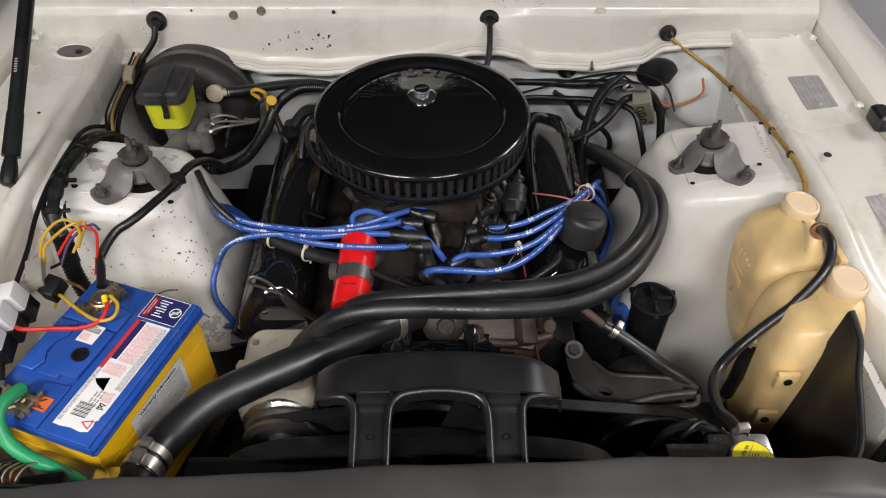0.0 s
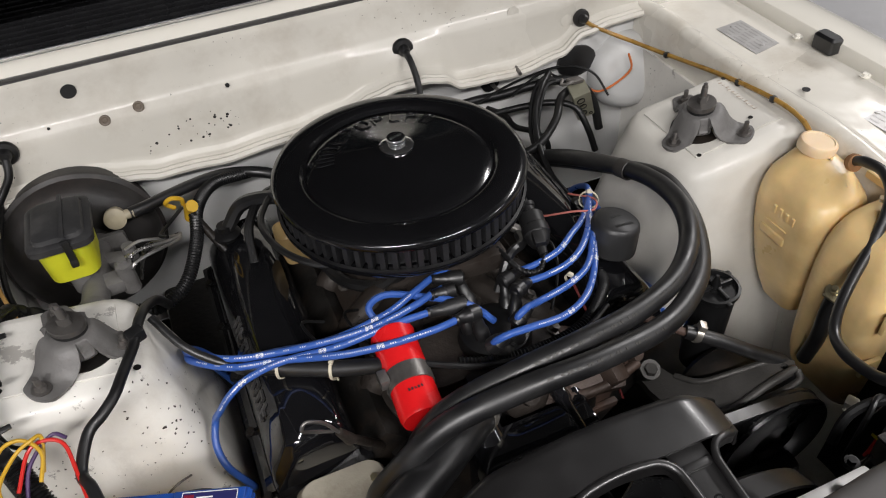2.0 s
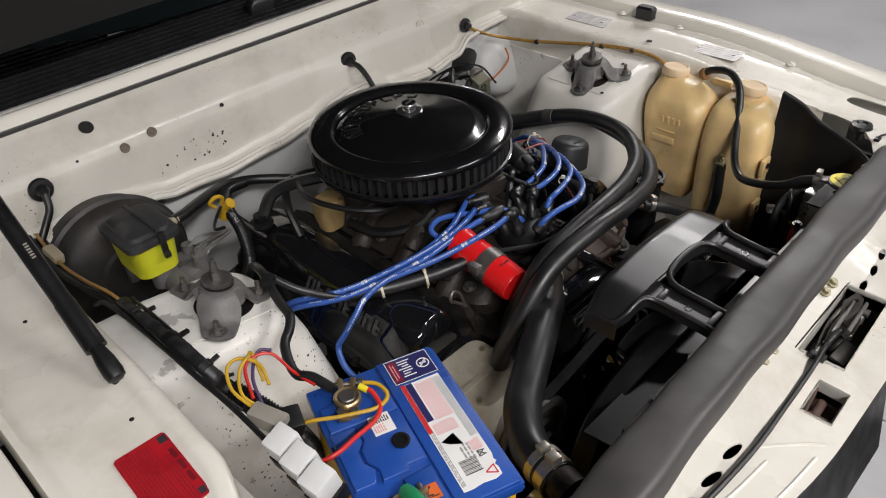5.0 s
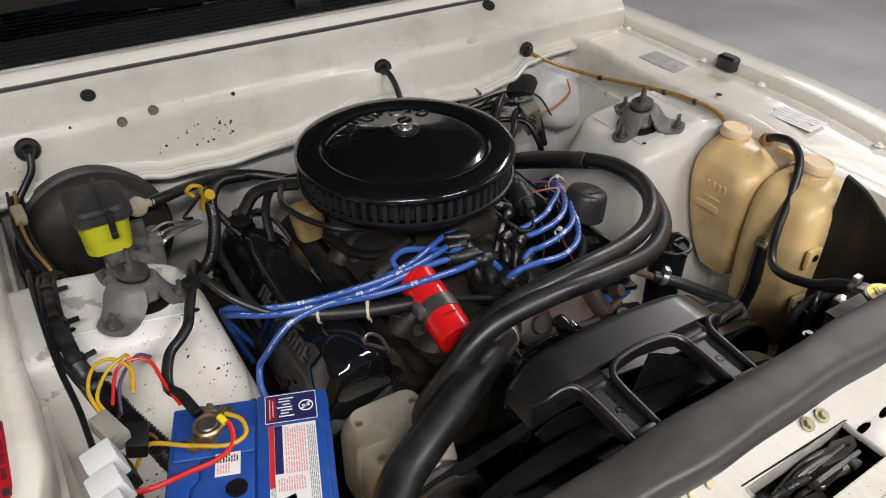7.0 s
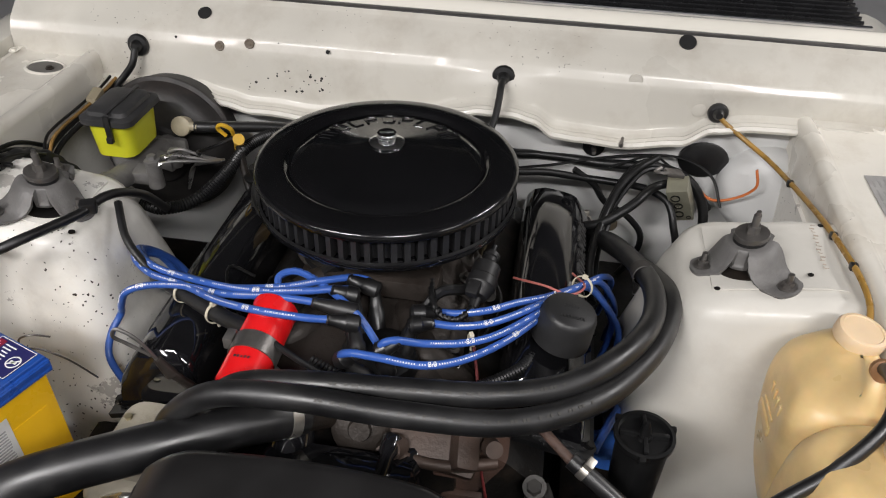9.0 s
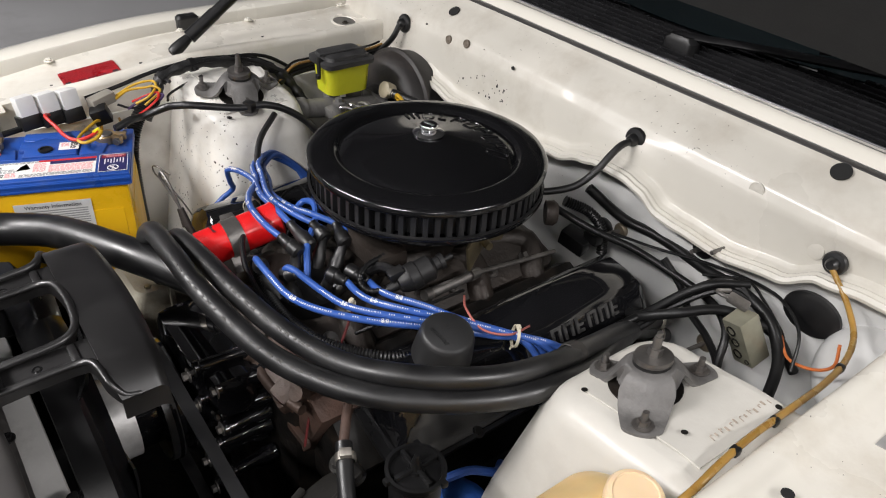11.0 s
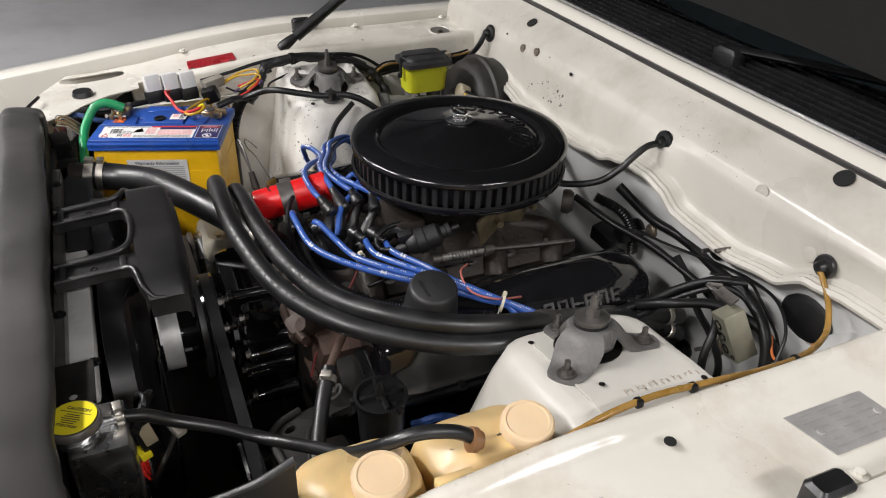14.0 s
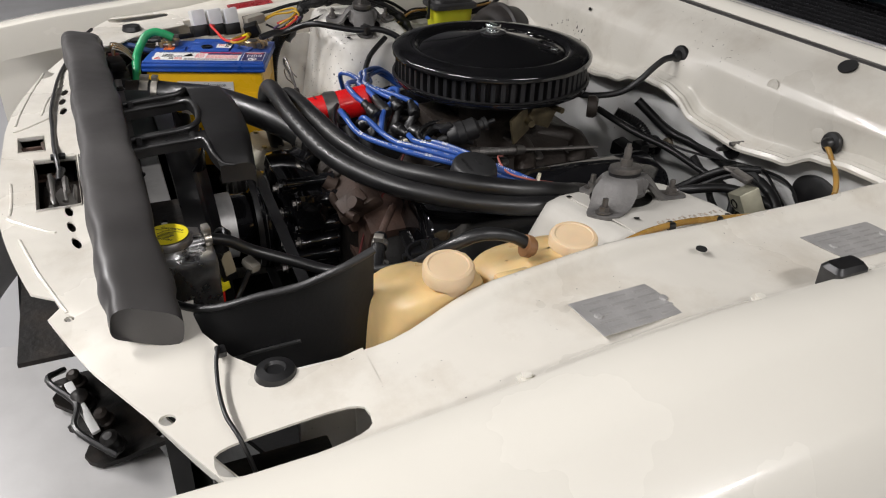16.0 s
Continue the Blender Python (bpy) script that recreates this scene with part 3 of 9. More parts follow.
for k in range(13):
    y = 1.526 + 0.0160 * k
    inner = 0.7 * math.sqrt(max(0.0, (y - 1.630) / 0.20))
    for a, b in (((MID - 0.70, MID + 0.70),) if inner == 0.0 else ((MID - 0.70, MID - inner), (MID + inner, MID + 0.70))):
        bm = bmesh.new()
        box(bm, ((a + b) / 2, y, 1.018 + 0.0022 * k), (b - a, 0.0052, 0.012), 0.0015, Euler((radians(14), 0, 0)).to_matrix())
        part("slat", bm, SLAT_BLACK, grille)
bm = bmesh.new()
sheet(bm, lambda u, v: Vector((-0.78 + 1.5 * u, glass_foot(-0.78 + 1.5 * u) + 0.5 * v, 1.035 + 0.42 * v)), 16, 6, 0.005)
part("windscreen", bm, GLASS, car, "dark windscreen glass")

# raised bonnet
HINGE, RISE = Vector((MID, 1.50, 1.105)), radians(56)


def bonnet(u, v, lift=0.0):
    d = Vector((0, -math.cos(RISE), math.sin(RISE)))
    nrm = Vector((0, math.sin(RISE), math.cos(RISE)))
    return HINGE + Vector(((u - 0.5) * 1.5, 0, 0)) + d * (1.25 * v) + nrm * (lift + 0.02 * math.sin(math.pi * u))


hood = thing("bonnet", HINGE, "raised car bonnet with a black lined underside", "bonnet")
bm = bmesh.new()
sheet(bm, lambda u, v: bonnet(u, v, 0.02), 12, 10, 0.002)
part("skin", bm, PAINT_OUT, hood)
bm = bmesh.new()
sheet(bm, lambda u, v: bonnet(0.02 + 0.96 * u, 0.01 + 0.98 * v), 12, 10, 0.012)
part("liner", bm, LINER, hood)

# strut towers and the sides below the rails
def tower(side, x_in, x_out, y0, y1, z):
    bm = bmesh.new()
    a, b = sorted((x_in, x_out))
    loops = []
    for dz, gi, gy0, gy1, r in ((0.0, -0.026, -0.024, -0.02, 0.035), (-0.003, -0.014, -0.013, -0.012, 0.04), (-0.010, -0.005, -0.005, -0.004, 0.045), (-0.022, 0.0, 0.0, 0.0, 0.05), (-0.06, 0.012, 0.008, 0.008, 0.05),
                                (-0.2, 0.045, 0.035, 0.03, 0.05), (-0.45, 0.085, 0.075, 0.06, 0.05)):
        xa, xb = (a - gi, b + 0.08) if side > 0 else (a - 0.08, b + gi)
        if dz == 0.0:
            xa, xb = (a + 0.026, b) if side > 0 else (a, b - 0.026)
        loops.append(rounded(xa, xb, y0 - gy0, y1 + gy1, r, z + dz))
    loft(bm, loops[::-1])
    return bm


def tower_rise(x):
    """The towers' tops slope up towards the wings."""
    return 0.17 * (min(x, 0.52) - 0.40) if x > 0 else 0.17 * (min(-x, 0.57) - 0.45)


def sloped(bm):
    for v in bm.verts:
        v.co.z += tower_rise(v.co.x) * min(1.0, max(0.0, (v.co.z - 0.80) / 0.04))
    return bm


part("strut_tower", sloped(tower(1, 0.362, 0.545, 0.925, 1.13, 0.868)), PAINT_TOWER_SHADED, car, "cream strut tower toned down for shade, with a stamped top plate")
part("strut_tower", sloped(tower(-1, -0.41, -0.60, 0.895, 1.075, 0.868)), PAINT_WORN, car, "worn cream strut tower speckled with dirt")
for side in (-1, 1):
    bm = bmesh.new()
    x = MID + side * 0.60
    box(bm, (x, 0.98, 0.50), (0.012, 0.86, 0.66))
    part("inner_side", bm, PAINT_WORN, car)
bm = bmesh.new()
box(bm, (MID, 0.92, 0.18), (1.22, 0.98, 0.02))
part("under_tray", bm, GRIME, car, "dark greasy floor of the engine bay")
bm = bmesh.new()
box(bm, (MID, 0.43, 0.50), (1.10, 0.02, 0.60))
part("front_closing_panel", bm, PLASTIC, car)
def nose(x):
    return 0.268 + 0.42 * max(0.0, abs(x - MID) - 0.1) ** 1.75


def bumper(u, v, side):
    x = MID + side * (0.18 + 0.73 * u)
    return Vector((x, nose(x) + 0.075 * min(1.0, 4 * u) - 0.265 * min(1.0, v * 1.5) ** 0.9, 0.640 + 0.015 * math.sin(min(1.0, v * 1.5) * 3.0) - 0.30 * max(0.0, v - 0.55) * 2))


for side in (-1, 1):
    bm = bmesh.new()
    sheet(bm, lambda u, v: bumper(u, v, side), 26, 16, 0.004)
    part("bumper_corner", bm, GREY_BUMPER, car, "pale grey plastic front bumper corner")
bm = bmesh.new()
sheet(bm, lambda u, v: Vector((0.275 + 0.165 * u, nose(0.275 + 0.165 * u) + 0.004 + 0.010 * math.sin(19 * u) + 0.078 * v, 0.664 + 0.006 * math.sin(11 * u + 3 * v))), 18, 8, 0.006)
bay = part("lamp_bay", bm, GRIME, car, "dark dusty cavity behind the bumper")
for x, dy, r, m in ((0.30, 0.030, 0.008, CAST), (0.345, 0.024, 0.011, GRIME), (0.385, 0.034, 0.008, CAST), (0.43, 0.026, 0.010, GRIME)):
    bm = bmesh.new()
    lathe(bm, (x, nose(x) + dy, 0.672), (0.3, -0.2, 1), [(r * 1.3, 0), (r * 1.3, 0.006), (r, 0.008), (r, 0.022), (r * 0.5, 0.026), (0, 0.026)], 16)
    part("lamp_fitting", bm, m, bay)
bm = bmesh.new()
box(bm, (0.365, nose(0.365) + 0.016, 0.686), (0.10, 0.010, 0.005), 0.002, Euler((0.1, 0.05, 0.28)).to_matrix())
part("lamp_bracket", bm, PAINT_GREY, bay, "pale bracket across the cavity")
bm = bmesh.new()
tube(bm, [(0.27, nose(0.27) + 0.02, 0.676), (0.31, nose(0.31) - 0.004, 0.694), (0.36, nose(0.36) + 0.012, 0.688), (0.41, nose(0.41) - 0.004, 0.692), (0.45, nose(0.45) + 0.02, 0.676)], 0.004, 8)
part("lamp_wire", bm, RUBBER, bay)
bm = bmesh.new()
sheet(bm, lambda u, v: Vector((-0.86 + 1.66 * u, nose(-0.86 + 1.66 * u) + 0.088, 0.79 - 0.20 * v)), 48, 3, 0.004)
part("grille_panel", bm, PLASTIC, car)
bm = bmesh.new()
sheet(bm, lambda u, v: Vector((-0.50 + 0.58 * u, nose(-0.50 + 0.58 * u) + 0.018 - 0.030 * v, 0.815 - 0.165 * v)), 40, 6, 0.004)
grille_front = part("front_grille", bm, GRILLE_BLACK, car, "black front grille below the slam panel")
for k in range(5):
    bm = bmesh.new()
    tube(bm, [(-0.49 + 0.56 * j / 12, nose(-0.49 + 0.56 * j / 12) + 0.012 - 0.0055 * k, 0.785 - 0.030 * k) for j in range(13)], 0.003, 8, 2)
    part("grille_bar", bm, GRILLE_BLACK, grille_front)
for side in (-1, 1):
    bm = bmesh.new()
    lathe(bm, (MID + side * 0.74, 0.86, 0.30), (side, 0, 0), [(0.17, -0.09), (0.26, -0.10), (0.295, -0.08), (0.30, 0.0), (0.295, 0.08), (0.26, 0.10), (0.17, 0.09)], 48)
    part("tyre", bm, RUBBER, car, "black rubber front tyre")


# ---- small helpers for the things ----
def emboss(bm, items, m, depth=0.0006):
    """Thin raised bars: (u, v, width, height[, turn]) in the plane of the matrix m."""
    for it in items:
        u, v, w, h = it[:4]
        turn = Matrix.Rotation(radians(it[4]), 4, "Z") if len(it) > 4 else Matrix.Identity(4)
        c = m @ Vector((u, v, depth / 2))
        box(bm, c, (w, h, depth), 0, (m.to_3x3() @ turn.to_3x3()))


def place(at, x, z):
    return Matrix.Translation(at) @ basis(x, z).to_4x4()


def lettering(name, words, size, m, material, parent, depth=0.0003, label=""):
    cu = bpy.data.curves.new(name, "FONT")
    cu.body, cu.size, cu.extrude, cu.align_x, cu.align_y = words, size, depth, "CENTER", "CENTER"
    cu.resolution_u = 3
    tmp = bpy.data.objects.new(name, cu)
    me = bpy.data.meshes.new_from_object(tmp)
    bpy.data.objects.remove(tmp)
    me.name = name
    me.transform(Matrix.Translation(-world_loc(parent)) @ m)
    me.materials.clear()
    me.materials.append(material)
    ob = new(name, me)
    ob.parent = parent
    return tagged(ob, label)


def hose_clamp(bm, at, axis, r, width=0.011):
    u, w, d = frame_of(axis)
    at = Vector(at)
    lathe(bm, at - d * width / 2, axis, [(r, 0), (r + 0.0012, 0.0005), (r + 0.0012, width - 0.0005), (r, width)], 24, False)
    c = at + (w if w.z > 0 else -w) * (r + 0.004)
    box(bm, c, (0.014, 0.009, width), 0.0015, Matrix((u, w, d)).transposed())
    for k in range(-3, 4):
        box(bm, at + (math.cos(k * 0.18) * w + math.sin(k * 0.18) * u) * (r + 0.0018), (0.0012, 0.001, width * 0.6), 0, Matrix((u, w, d)).transposed())


def cable(name, pts, r, material, label, category="cable", seg=8, per=6, ridged=0.0, group=""):
    bm = bmesh.new()
    tube(bm, pts, r, seg, per, ridged)
    return solo(name, bm, material, label, category, group)


def grommet(at, axis, r=0.018):
    bm = bmesh.new()
    lathe(bm, at, axis, [(r * 0.3, -0.012), (r, -0.002), (r, 0.002), (r * 0.9, 0.0045), (r * 0.55, 0.0055), (r * 0.5, 0.012), (r * 0.32, 0.016), (0, 0.016)], 24)
    return solo("rubber_grommet", bm, RUBBER, "round black rubber grommet in the bulkhead", "grommet", "bulkhead grommets")


def speckle(n, x0, x1, seed):
    """Small dark spatters of underseal on the bulkhead."""
    rnd = random.Random(seed)
    bm = bmesh.new()
    for _ in range(n):
        x = rnd.uniform(x0, x1)
        z = 0.865 + 0.075 * abs(rnd.gauss(0, 0.45))
        y = 1.3805 + 0.09 * max(0.0, z - 0.866) if z < 0.935 else 1.39
        r = 0.0008 + 0.0022 * rnd.random() ** 2.6
        lathe(bm, (x, y, z), (0, -1, 0.1), [(r, -0.001), (r, 0.0006), (0, 0.001)], 7)
    return bm


SCRAPE = mat("bare_scrape", (0.10, 0.085, 0.07), 0.6, vary=0.4, scale=40, bump=0.2)
for x0, x1, y, z in ((0.145, 0.176, 1.3975, 0.9535), (0.188, 0.216, 1.4005, 0.957), (0.371, 0.398, 1.401, 0.957), (0.402, 0.414, 1.405, 0.960), (0.503, 0.509, 1.3975, 0.9535)):
    bm = bmesh.new()
    tube(bm, [(x0 + (x1 - x0) * q / 4, y + 0.0004 * math.sin(3 * q), z + 0.0006 * math.sin(2.3 * q)) for q in range(5)], 0.0009, 6, 3)
    part("scrape", bm, SCRAPE, car, "dark scrape through the paint")

# ---- front panel, foam seal, latch ----
seal = thing("foam_seal", (MID, 0.41, 0.865), "thick black foam rubber seal along the front panel", "seal")
bm = bmesh.new()
FOAM = [(-0.525, 0.398, 0.876), (-0.48, 0.396, 0.886), (-0.40, 0.400, 0.892), (-0.2, 0.407, 0.897), (0.0, 0.412, 0.902), (0.2, 0.416, 0.906), (0.38, 0.419, 0.906), (0.46, 0.423, 0.893), (0.505, 0.426, 0.876)]
run = smooth_path(FOAM, 10)
loops = []
for i, p in enumerate(run):
    t = i / (len(run) - 1)
    wide = 0.0335 + 0.0015 * math.sin(t * 31) + 0.001 * math.sin(t * 73)
    high = 0.0205 + 0.0012 * math.sin(t * 23 + 1)
    lean = 0.16 + 0.10 * math.sin(t * 9) + 0.05 * math.sin(t * 37)
    ring = []
    for k in range(28):
        a = 2 * math.pi * k / 28
        c, s = math.cos(a), math.sin(a)
        dy, dz = wide * math.copysign(abs(c) ** 0.55, c), high * math.copysign(abs(s) ** 0.6, s)
        ring.append(p + Vector((0.012 * dy / wide * (t > 0.99), dy * math.cos(lean) + dz * math.sin(lean), dz * math.cos(lean) - dy * math.sin(lean))))
    loops.append(ring)
loft(bm, loops)
bmesh.ops.recalc_face_normals(bm, faces=bm.faces)
part("roll", bm, RUBBER_SOFT, seal)
bm = bmesh.new()
sheet(bm, lambda u, v: Vector((-0.50 + 0.96 * u, 0.436 + 0.006 * u - 0.004 * v, 0.885 - 0.07 * v + 0.003 * math.sin(u * 40))), 40, 4, 0.003)
part("skirt", bm, RUBBER, seal, "thin black rubber skirt hanging from the roll")

bm = bmesh.new()
sheet(bm, lambda u, v: Vector((-0.05 + 0.22 * u, 0.374 - 0.004 * v, 0.845 - 0.075 * v)), 6, 3, 0.002)
part("latch_well_wall", bm, CAST, car)
latch = thing("bonnet_latch", (0.06, 0.345, 0.80), "greasy steel bonnet latch set in the front panel", "latch")
bm = bmesh.new()
box(bm, (0.06, 0.345, 0.80), (0.17, 0.058, 0.004), 0.001)
part("base_plate", bm, CAST, latch)
for x, y, h, tilt in ((0.112, 0.356, 0.05, 0.25), (0.098, 0.350, 0.046, 0.05), (0.072, 0.344, 0.042, -0.15)):
    bm = bmesh.new()
    plate(bm, quad_pts((x - 0.036, y - 0.010), (x - 0.010, y - 0.016), (x + 0.018, y - 0.012), (x + 0.034, y + 0.002), (x + 0.012, y + 0.008), (x - 0.020, y + 0.005), n=2), [ring_pts(x + 0.012, y - 0.004, 0.004, 0.004, 10)], lambda px, py: 0.838 + 0.25 * (px - x) * tilt - 0.4 * (py - y), 0.004)
    part("side_plate", bm, STEEL if tilt > 0.1 else CAST, latch)
bm = bmesh.new()
tube(bm, [(0.012, 0.348, 0.838), (0.03, 0.346, 0.842), (0.05, 0.345, 0.838)], 0.0055, 10, 6, 0.0012, 0.004)
part("cable_boot", bm, RUBBER, latch)
bm = bmesh.new()
box(bm, (0.085, 0.342, 0.825), (0.085, 0.006, 0.045), 0.003, Euler((0.3, 0.1, 0.06)).to_matrix())
box(bm, (0.085, 0.355, 0.822), (0.075, 0.004, 0.04), 0.002, Euler((0.2, 0.0, 0.06)).to_matrix())
part("jaw", bm, STEEL, latch)
bm = bmesh.new()
tube(bm, [(0.03, 0.350, 0.832), (0.05, 0.352, 0.840), (0.09, 0.353, 0.838), (0.12, 0.350, 0.828)], 0.004, 8)
cyl(bm, (0.12, 0.33, 0.83), (0.12, 0.365, 0.83), 0.006)
tube(bm, [(0.02, 0.358, 0.815), (0.06, 0.362, 0.83), (0.10, 0.362, 0.832), (0.13, 0.36, 0.82)], 0.0035, 8)
box(bm, (0.045, 0.33, 0.812), (0.06, 0.02, 0.004), 0.001, Euler((0.3, 0.2, 0)).to_matrix())
box(bm, (0.115, 0.348, 0.815), (0.03, 0.03, 0.004), 0.001, Euler((-0.2, 0.3, 0.2)).to_matrix())
part("lever", bm, STEEL, latch)
bm = bmesh.new()
tube(bm, [(0.055, 0.334, 0.83), (0.08, 0.336, 0.833), (0.105, 0.336, 0.83)], 0.0055, 8, 8, 0.0018, 0.004)
part("spring", bm, STEEL, latch)
bm = bmesh.new()
box(bm, (-0.022, 0.345, 0.846), (0.012, 0.02, 0.006), 0.001)
part("cable_clip", bm, RUBBER, latch)
cable("release_cable", [(0.02, 0.345, 0.838), (-0.01, 0.343, 0.852), (-0.06, 0.340, 0.850), (-0.13, 0.338, 0.8485), (-0.21, 0.336, 0.8485), (-0.29, 0.340, 0.849), (-0.40, 0.350, 0.850), (-0.50, 0.368, 0.853), (-0.58, 0.392, 0.866), (-0.64, 0.42, 0.872)], 0.0033, RUBBER, "thin black bonnet release cable along the front panel")
for bx in (-0.085, -0.06, 0.10, 0.125):
    bm = bmesh.new()
    bolt(bm, (bx, 0.388, 0.853), (0, -0.5, 1), 0.0055, 0.006)
    part("panel_bolt", bm, GOLD_ZINC, car)
bm = bmesh.new()
box(bm, (-0.088, 0.309, 0.800), (0.085, 0.06, 0.004), 0.001)
box(bm, (-0.088, 0.326, 0.820), (0.05, 0.004, 0.035), 0.001, Euler((0.2, 0, 0.1)).to_matrix())
box(bm, (-0.105, 0.306, 0.818), (0.005, 0.034, 0.03), 0.001)
cyl(bm, (-0.105, 0.312, 0.822), (-0.07, 0.314, 0.822), 0.006, 0.006, 12)
part("latch_bracket", bm, RUST, car, "rusty bracket inside the square opening")
bm = bmesh.new()
lathe(bm, (0.597, 0.527, 0.852), (0, 0, 1), [(0.006, -0.02), (0.008, 0), (0.018, 0.002), (0.020, 0.007), (0.018, 0.013), (0.010, 0.015), (0.008, 0.012), (0, 0.012)], 24)
solo("rubber_buffer", bm, RUBBER, "round black rubber bonnet buffer on the front corner", "buffer", "bonnet buffers")
bm = bmesh.new()
lathe(bm, (-0.655, 0.50, 0.852), (0, 0, 1), [(0.006, -0.02), (0.008, 0), (0.018, 0.002), (0.021, 0.01), (0.018, 0.018), (0, 0.018)], 24)
solo("rubber_buffer", bm, RUBBER, "round black rubber bonnet buffer on the front corner", "buffer", "bonnet buffers")
bm = bmesh.new()
tube(bm, [(0.552, 0.484, 0.862), (0.556, 0.483, 0.872), (0.575, 0.478, 0.870), (0.61, 0.474, 0.868), (0.645, 0.474, 0.868), (0.668, 0.480, 0.862), (0.680, 0.488, 0.83), (0.685, 0.49, 0.79)], 0.0020, 10)
box(bm, (0.554, 0.485, 0.866), (0.014, 0.010, 0.006), 0.002)
solo("lamp_wire", bm, RUBBER, "short black wire running into the lamp opening", "wire")

# headlamps seen through the corner slots
for sx in (0.665, -0.731):
    bm = bmesh.new()
    lathe(bm, (sx, 0.53, 0.70), (0, -1, 0), [(0.0, -0.07), (0.03, -0.06), (0.07, -0.02), (0.085, 0.05), (0.08, 0.07)], 24)
    box(bm, (sx - 0.01, 0.51, 0.79), (0.06, 0.11, 0.012), 0.004)
    solo("headlamp_back", bm, GRIME, "dusty dark back of a headlamp", "headlamp", "headlamps")

# ---- radiator ----
rad = thing("radiator", (MID, 0.47, 0.3), "crossflow radiator with bare aluminium tanks", "radiator")
bm = bmesh.new()
box(bm, (MID, 0.465, 0.54), (0.60, 0.04, 0.46), 0.004)
part("core", bm, GRIME, rad)
bm = bmesh.new()
box(bm, (0.090, 0.4645, 0.826), (0.32, 0.036, 0.026), 0.006)
part("top_tank", bm, mat("dull_radiator_alloy", (0.72, 0.71, 0.69), 0.4, metal=0.15, vary=0.15, scale=14, bump=0.1, dirt=(0.1, 0.09, 0.08), dirt_amount=0.6), rad, "dull aluminium top tank")
bm = bmesh.new()
box(bm, (0.345, 0.482, 0.70), (0.075, 0.06, 0.33), 0.008)
part("side_tank", bm, ALU, rad, "bare aluminium end tank")
bm = bmesh.new()
box(bm, (-0.40, 0.478, 0.65), (0.075, 0.06, 0.30), 0.008)
part("side_tank", bm, ALU, rad)
bm = bmesh.new()
lathe(bm, (0.345, 0.463, 0.858), (0, 0, 1), [(0.021, 0), (0.021, 0.012), (0.024, 0.013), (0.024, 0.016)], 24)
cyl(bm, (0.345, 0.466, 0.868), (0.344, 0.512, 0.871), 0.006)
part("filler_neck", bm, ALU, rad)
bm = bmesh.new()
lathe(bm, (0.345, 0.463, 0.875), (0, 0, 1), [(0.025, 0), (0.0278, 0.001), (0.0278, 0.007), (0.026, 0.010), (0.012, 0.0105), (0, 0.0105)], 36)
for s in (-1, 1):
    box(bm, (0.345 - s * 0.005, 0.463 + s * 0.0295, 0.8805), (0.018, 0.013, 0.004), 0.0015, Euler((s * -0.25, 0, 0)).to_matrix())
cap = part("cap", bm, STEEL, rad, "steel pressure cap with a yellow caution label")
bm = bmesh.new()
lathe(bm, (0.345, 0.463, 0.8858), (0, 0, 1), [(0.0, 0), (0.0238, 0), (0.0238, 0.0006), (0, 0.0006)], 36)
part("cap_label", bm, YELLOW_LABEL, cap, "yellow caution sticker")
CAPM = place((0.345, 0.463, 0.8866), (0.55, 0.83, 0), (0, 0, 1))
bm = bmesh.new()
emboss(bm, [(0, 0.003 - 0.0028 * k, 0.020 - 0.003 * abs(k - 2), 0.0010) for k in range(5)] + [(0.0, 0.0065, 0.034, 0.0006)], CAPM, 0.0003)
part("print", bm, DARK_INK, cap)
lettering("caution_word", "CAUTION", 0.0058, place((0.345 - 0.009, 0.463 + 0.007, 0.8866), (0.55, 0.83, 0), (0, 0, 1)), DARK_INK, cap)
lettering("attention_word", "ATTENTION", 0.0046, place((0.345 + 0.010, 0.463 - 0.007, 0.8866), (0.55, 0.83, 0), (0, 0, 1)), DARK_INK, cap)
bm = bmesh.new()
hose_clamp(bm, (0.346, 0.506, 0.872), (-0.1, 1, 0.02), 0.0085, 0.009)
part("small_clamp", bm, CLAMP_STEEL, rad)
bm = bmesh.new()
cyl(bm, (-0.376, 0.462, 0.815), (-0.371, 0.488, 0.815), 0.0225)
part("hose_neck", bm, CAST, rad)
bm = bmesh.new()
box(bm, (0.0, 0.436, 0.835), (0.9, 0.014, 0.018), 0.003)
part("upper_bracket", bm, BLACK_SATIN, rad)
bm = bmesh.new()
box(bm, (-0.02, 0.4485, 0.864), (0.56, 0.012, 0.004), 0.001)
box(bm, (-0.02, 0.4535, 0.855), (0.56, 0.002, 0.022), 0.0005)
part("top_flange", bm, STEEL, rad, "dull steel flange along the top")
for x in (-0.24, -0.15, 0.03, 0.13, 0.226):
    bm = bmesh.new()
    bolt(bm, (x, 0.4495, 0.866) if x < 0.2 else (0.226, 0.483, 0.856), (0, 0, 1), 0.0048, 0.005)
    part("flange_screw", bm, BLACK_SATIN, rad)
bm = bmesh.new()
plate(bm, quad_pts((0.252, 0.440), (0.324, 0.440), (0.324, 0.486), (0.252, 0.486)), [ring_pts(0.308, 0.464, 0.006, 0.0045, 14)], lambda x, y: 0.882, 0.003)
part("corner_bracket", bm, GRIME, rad, "dark rusty bracket with a slot")

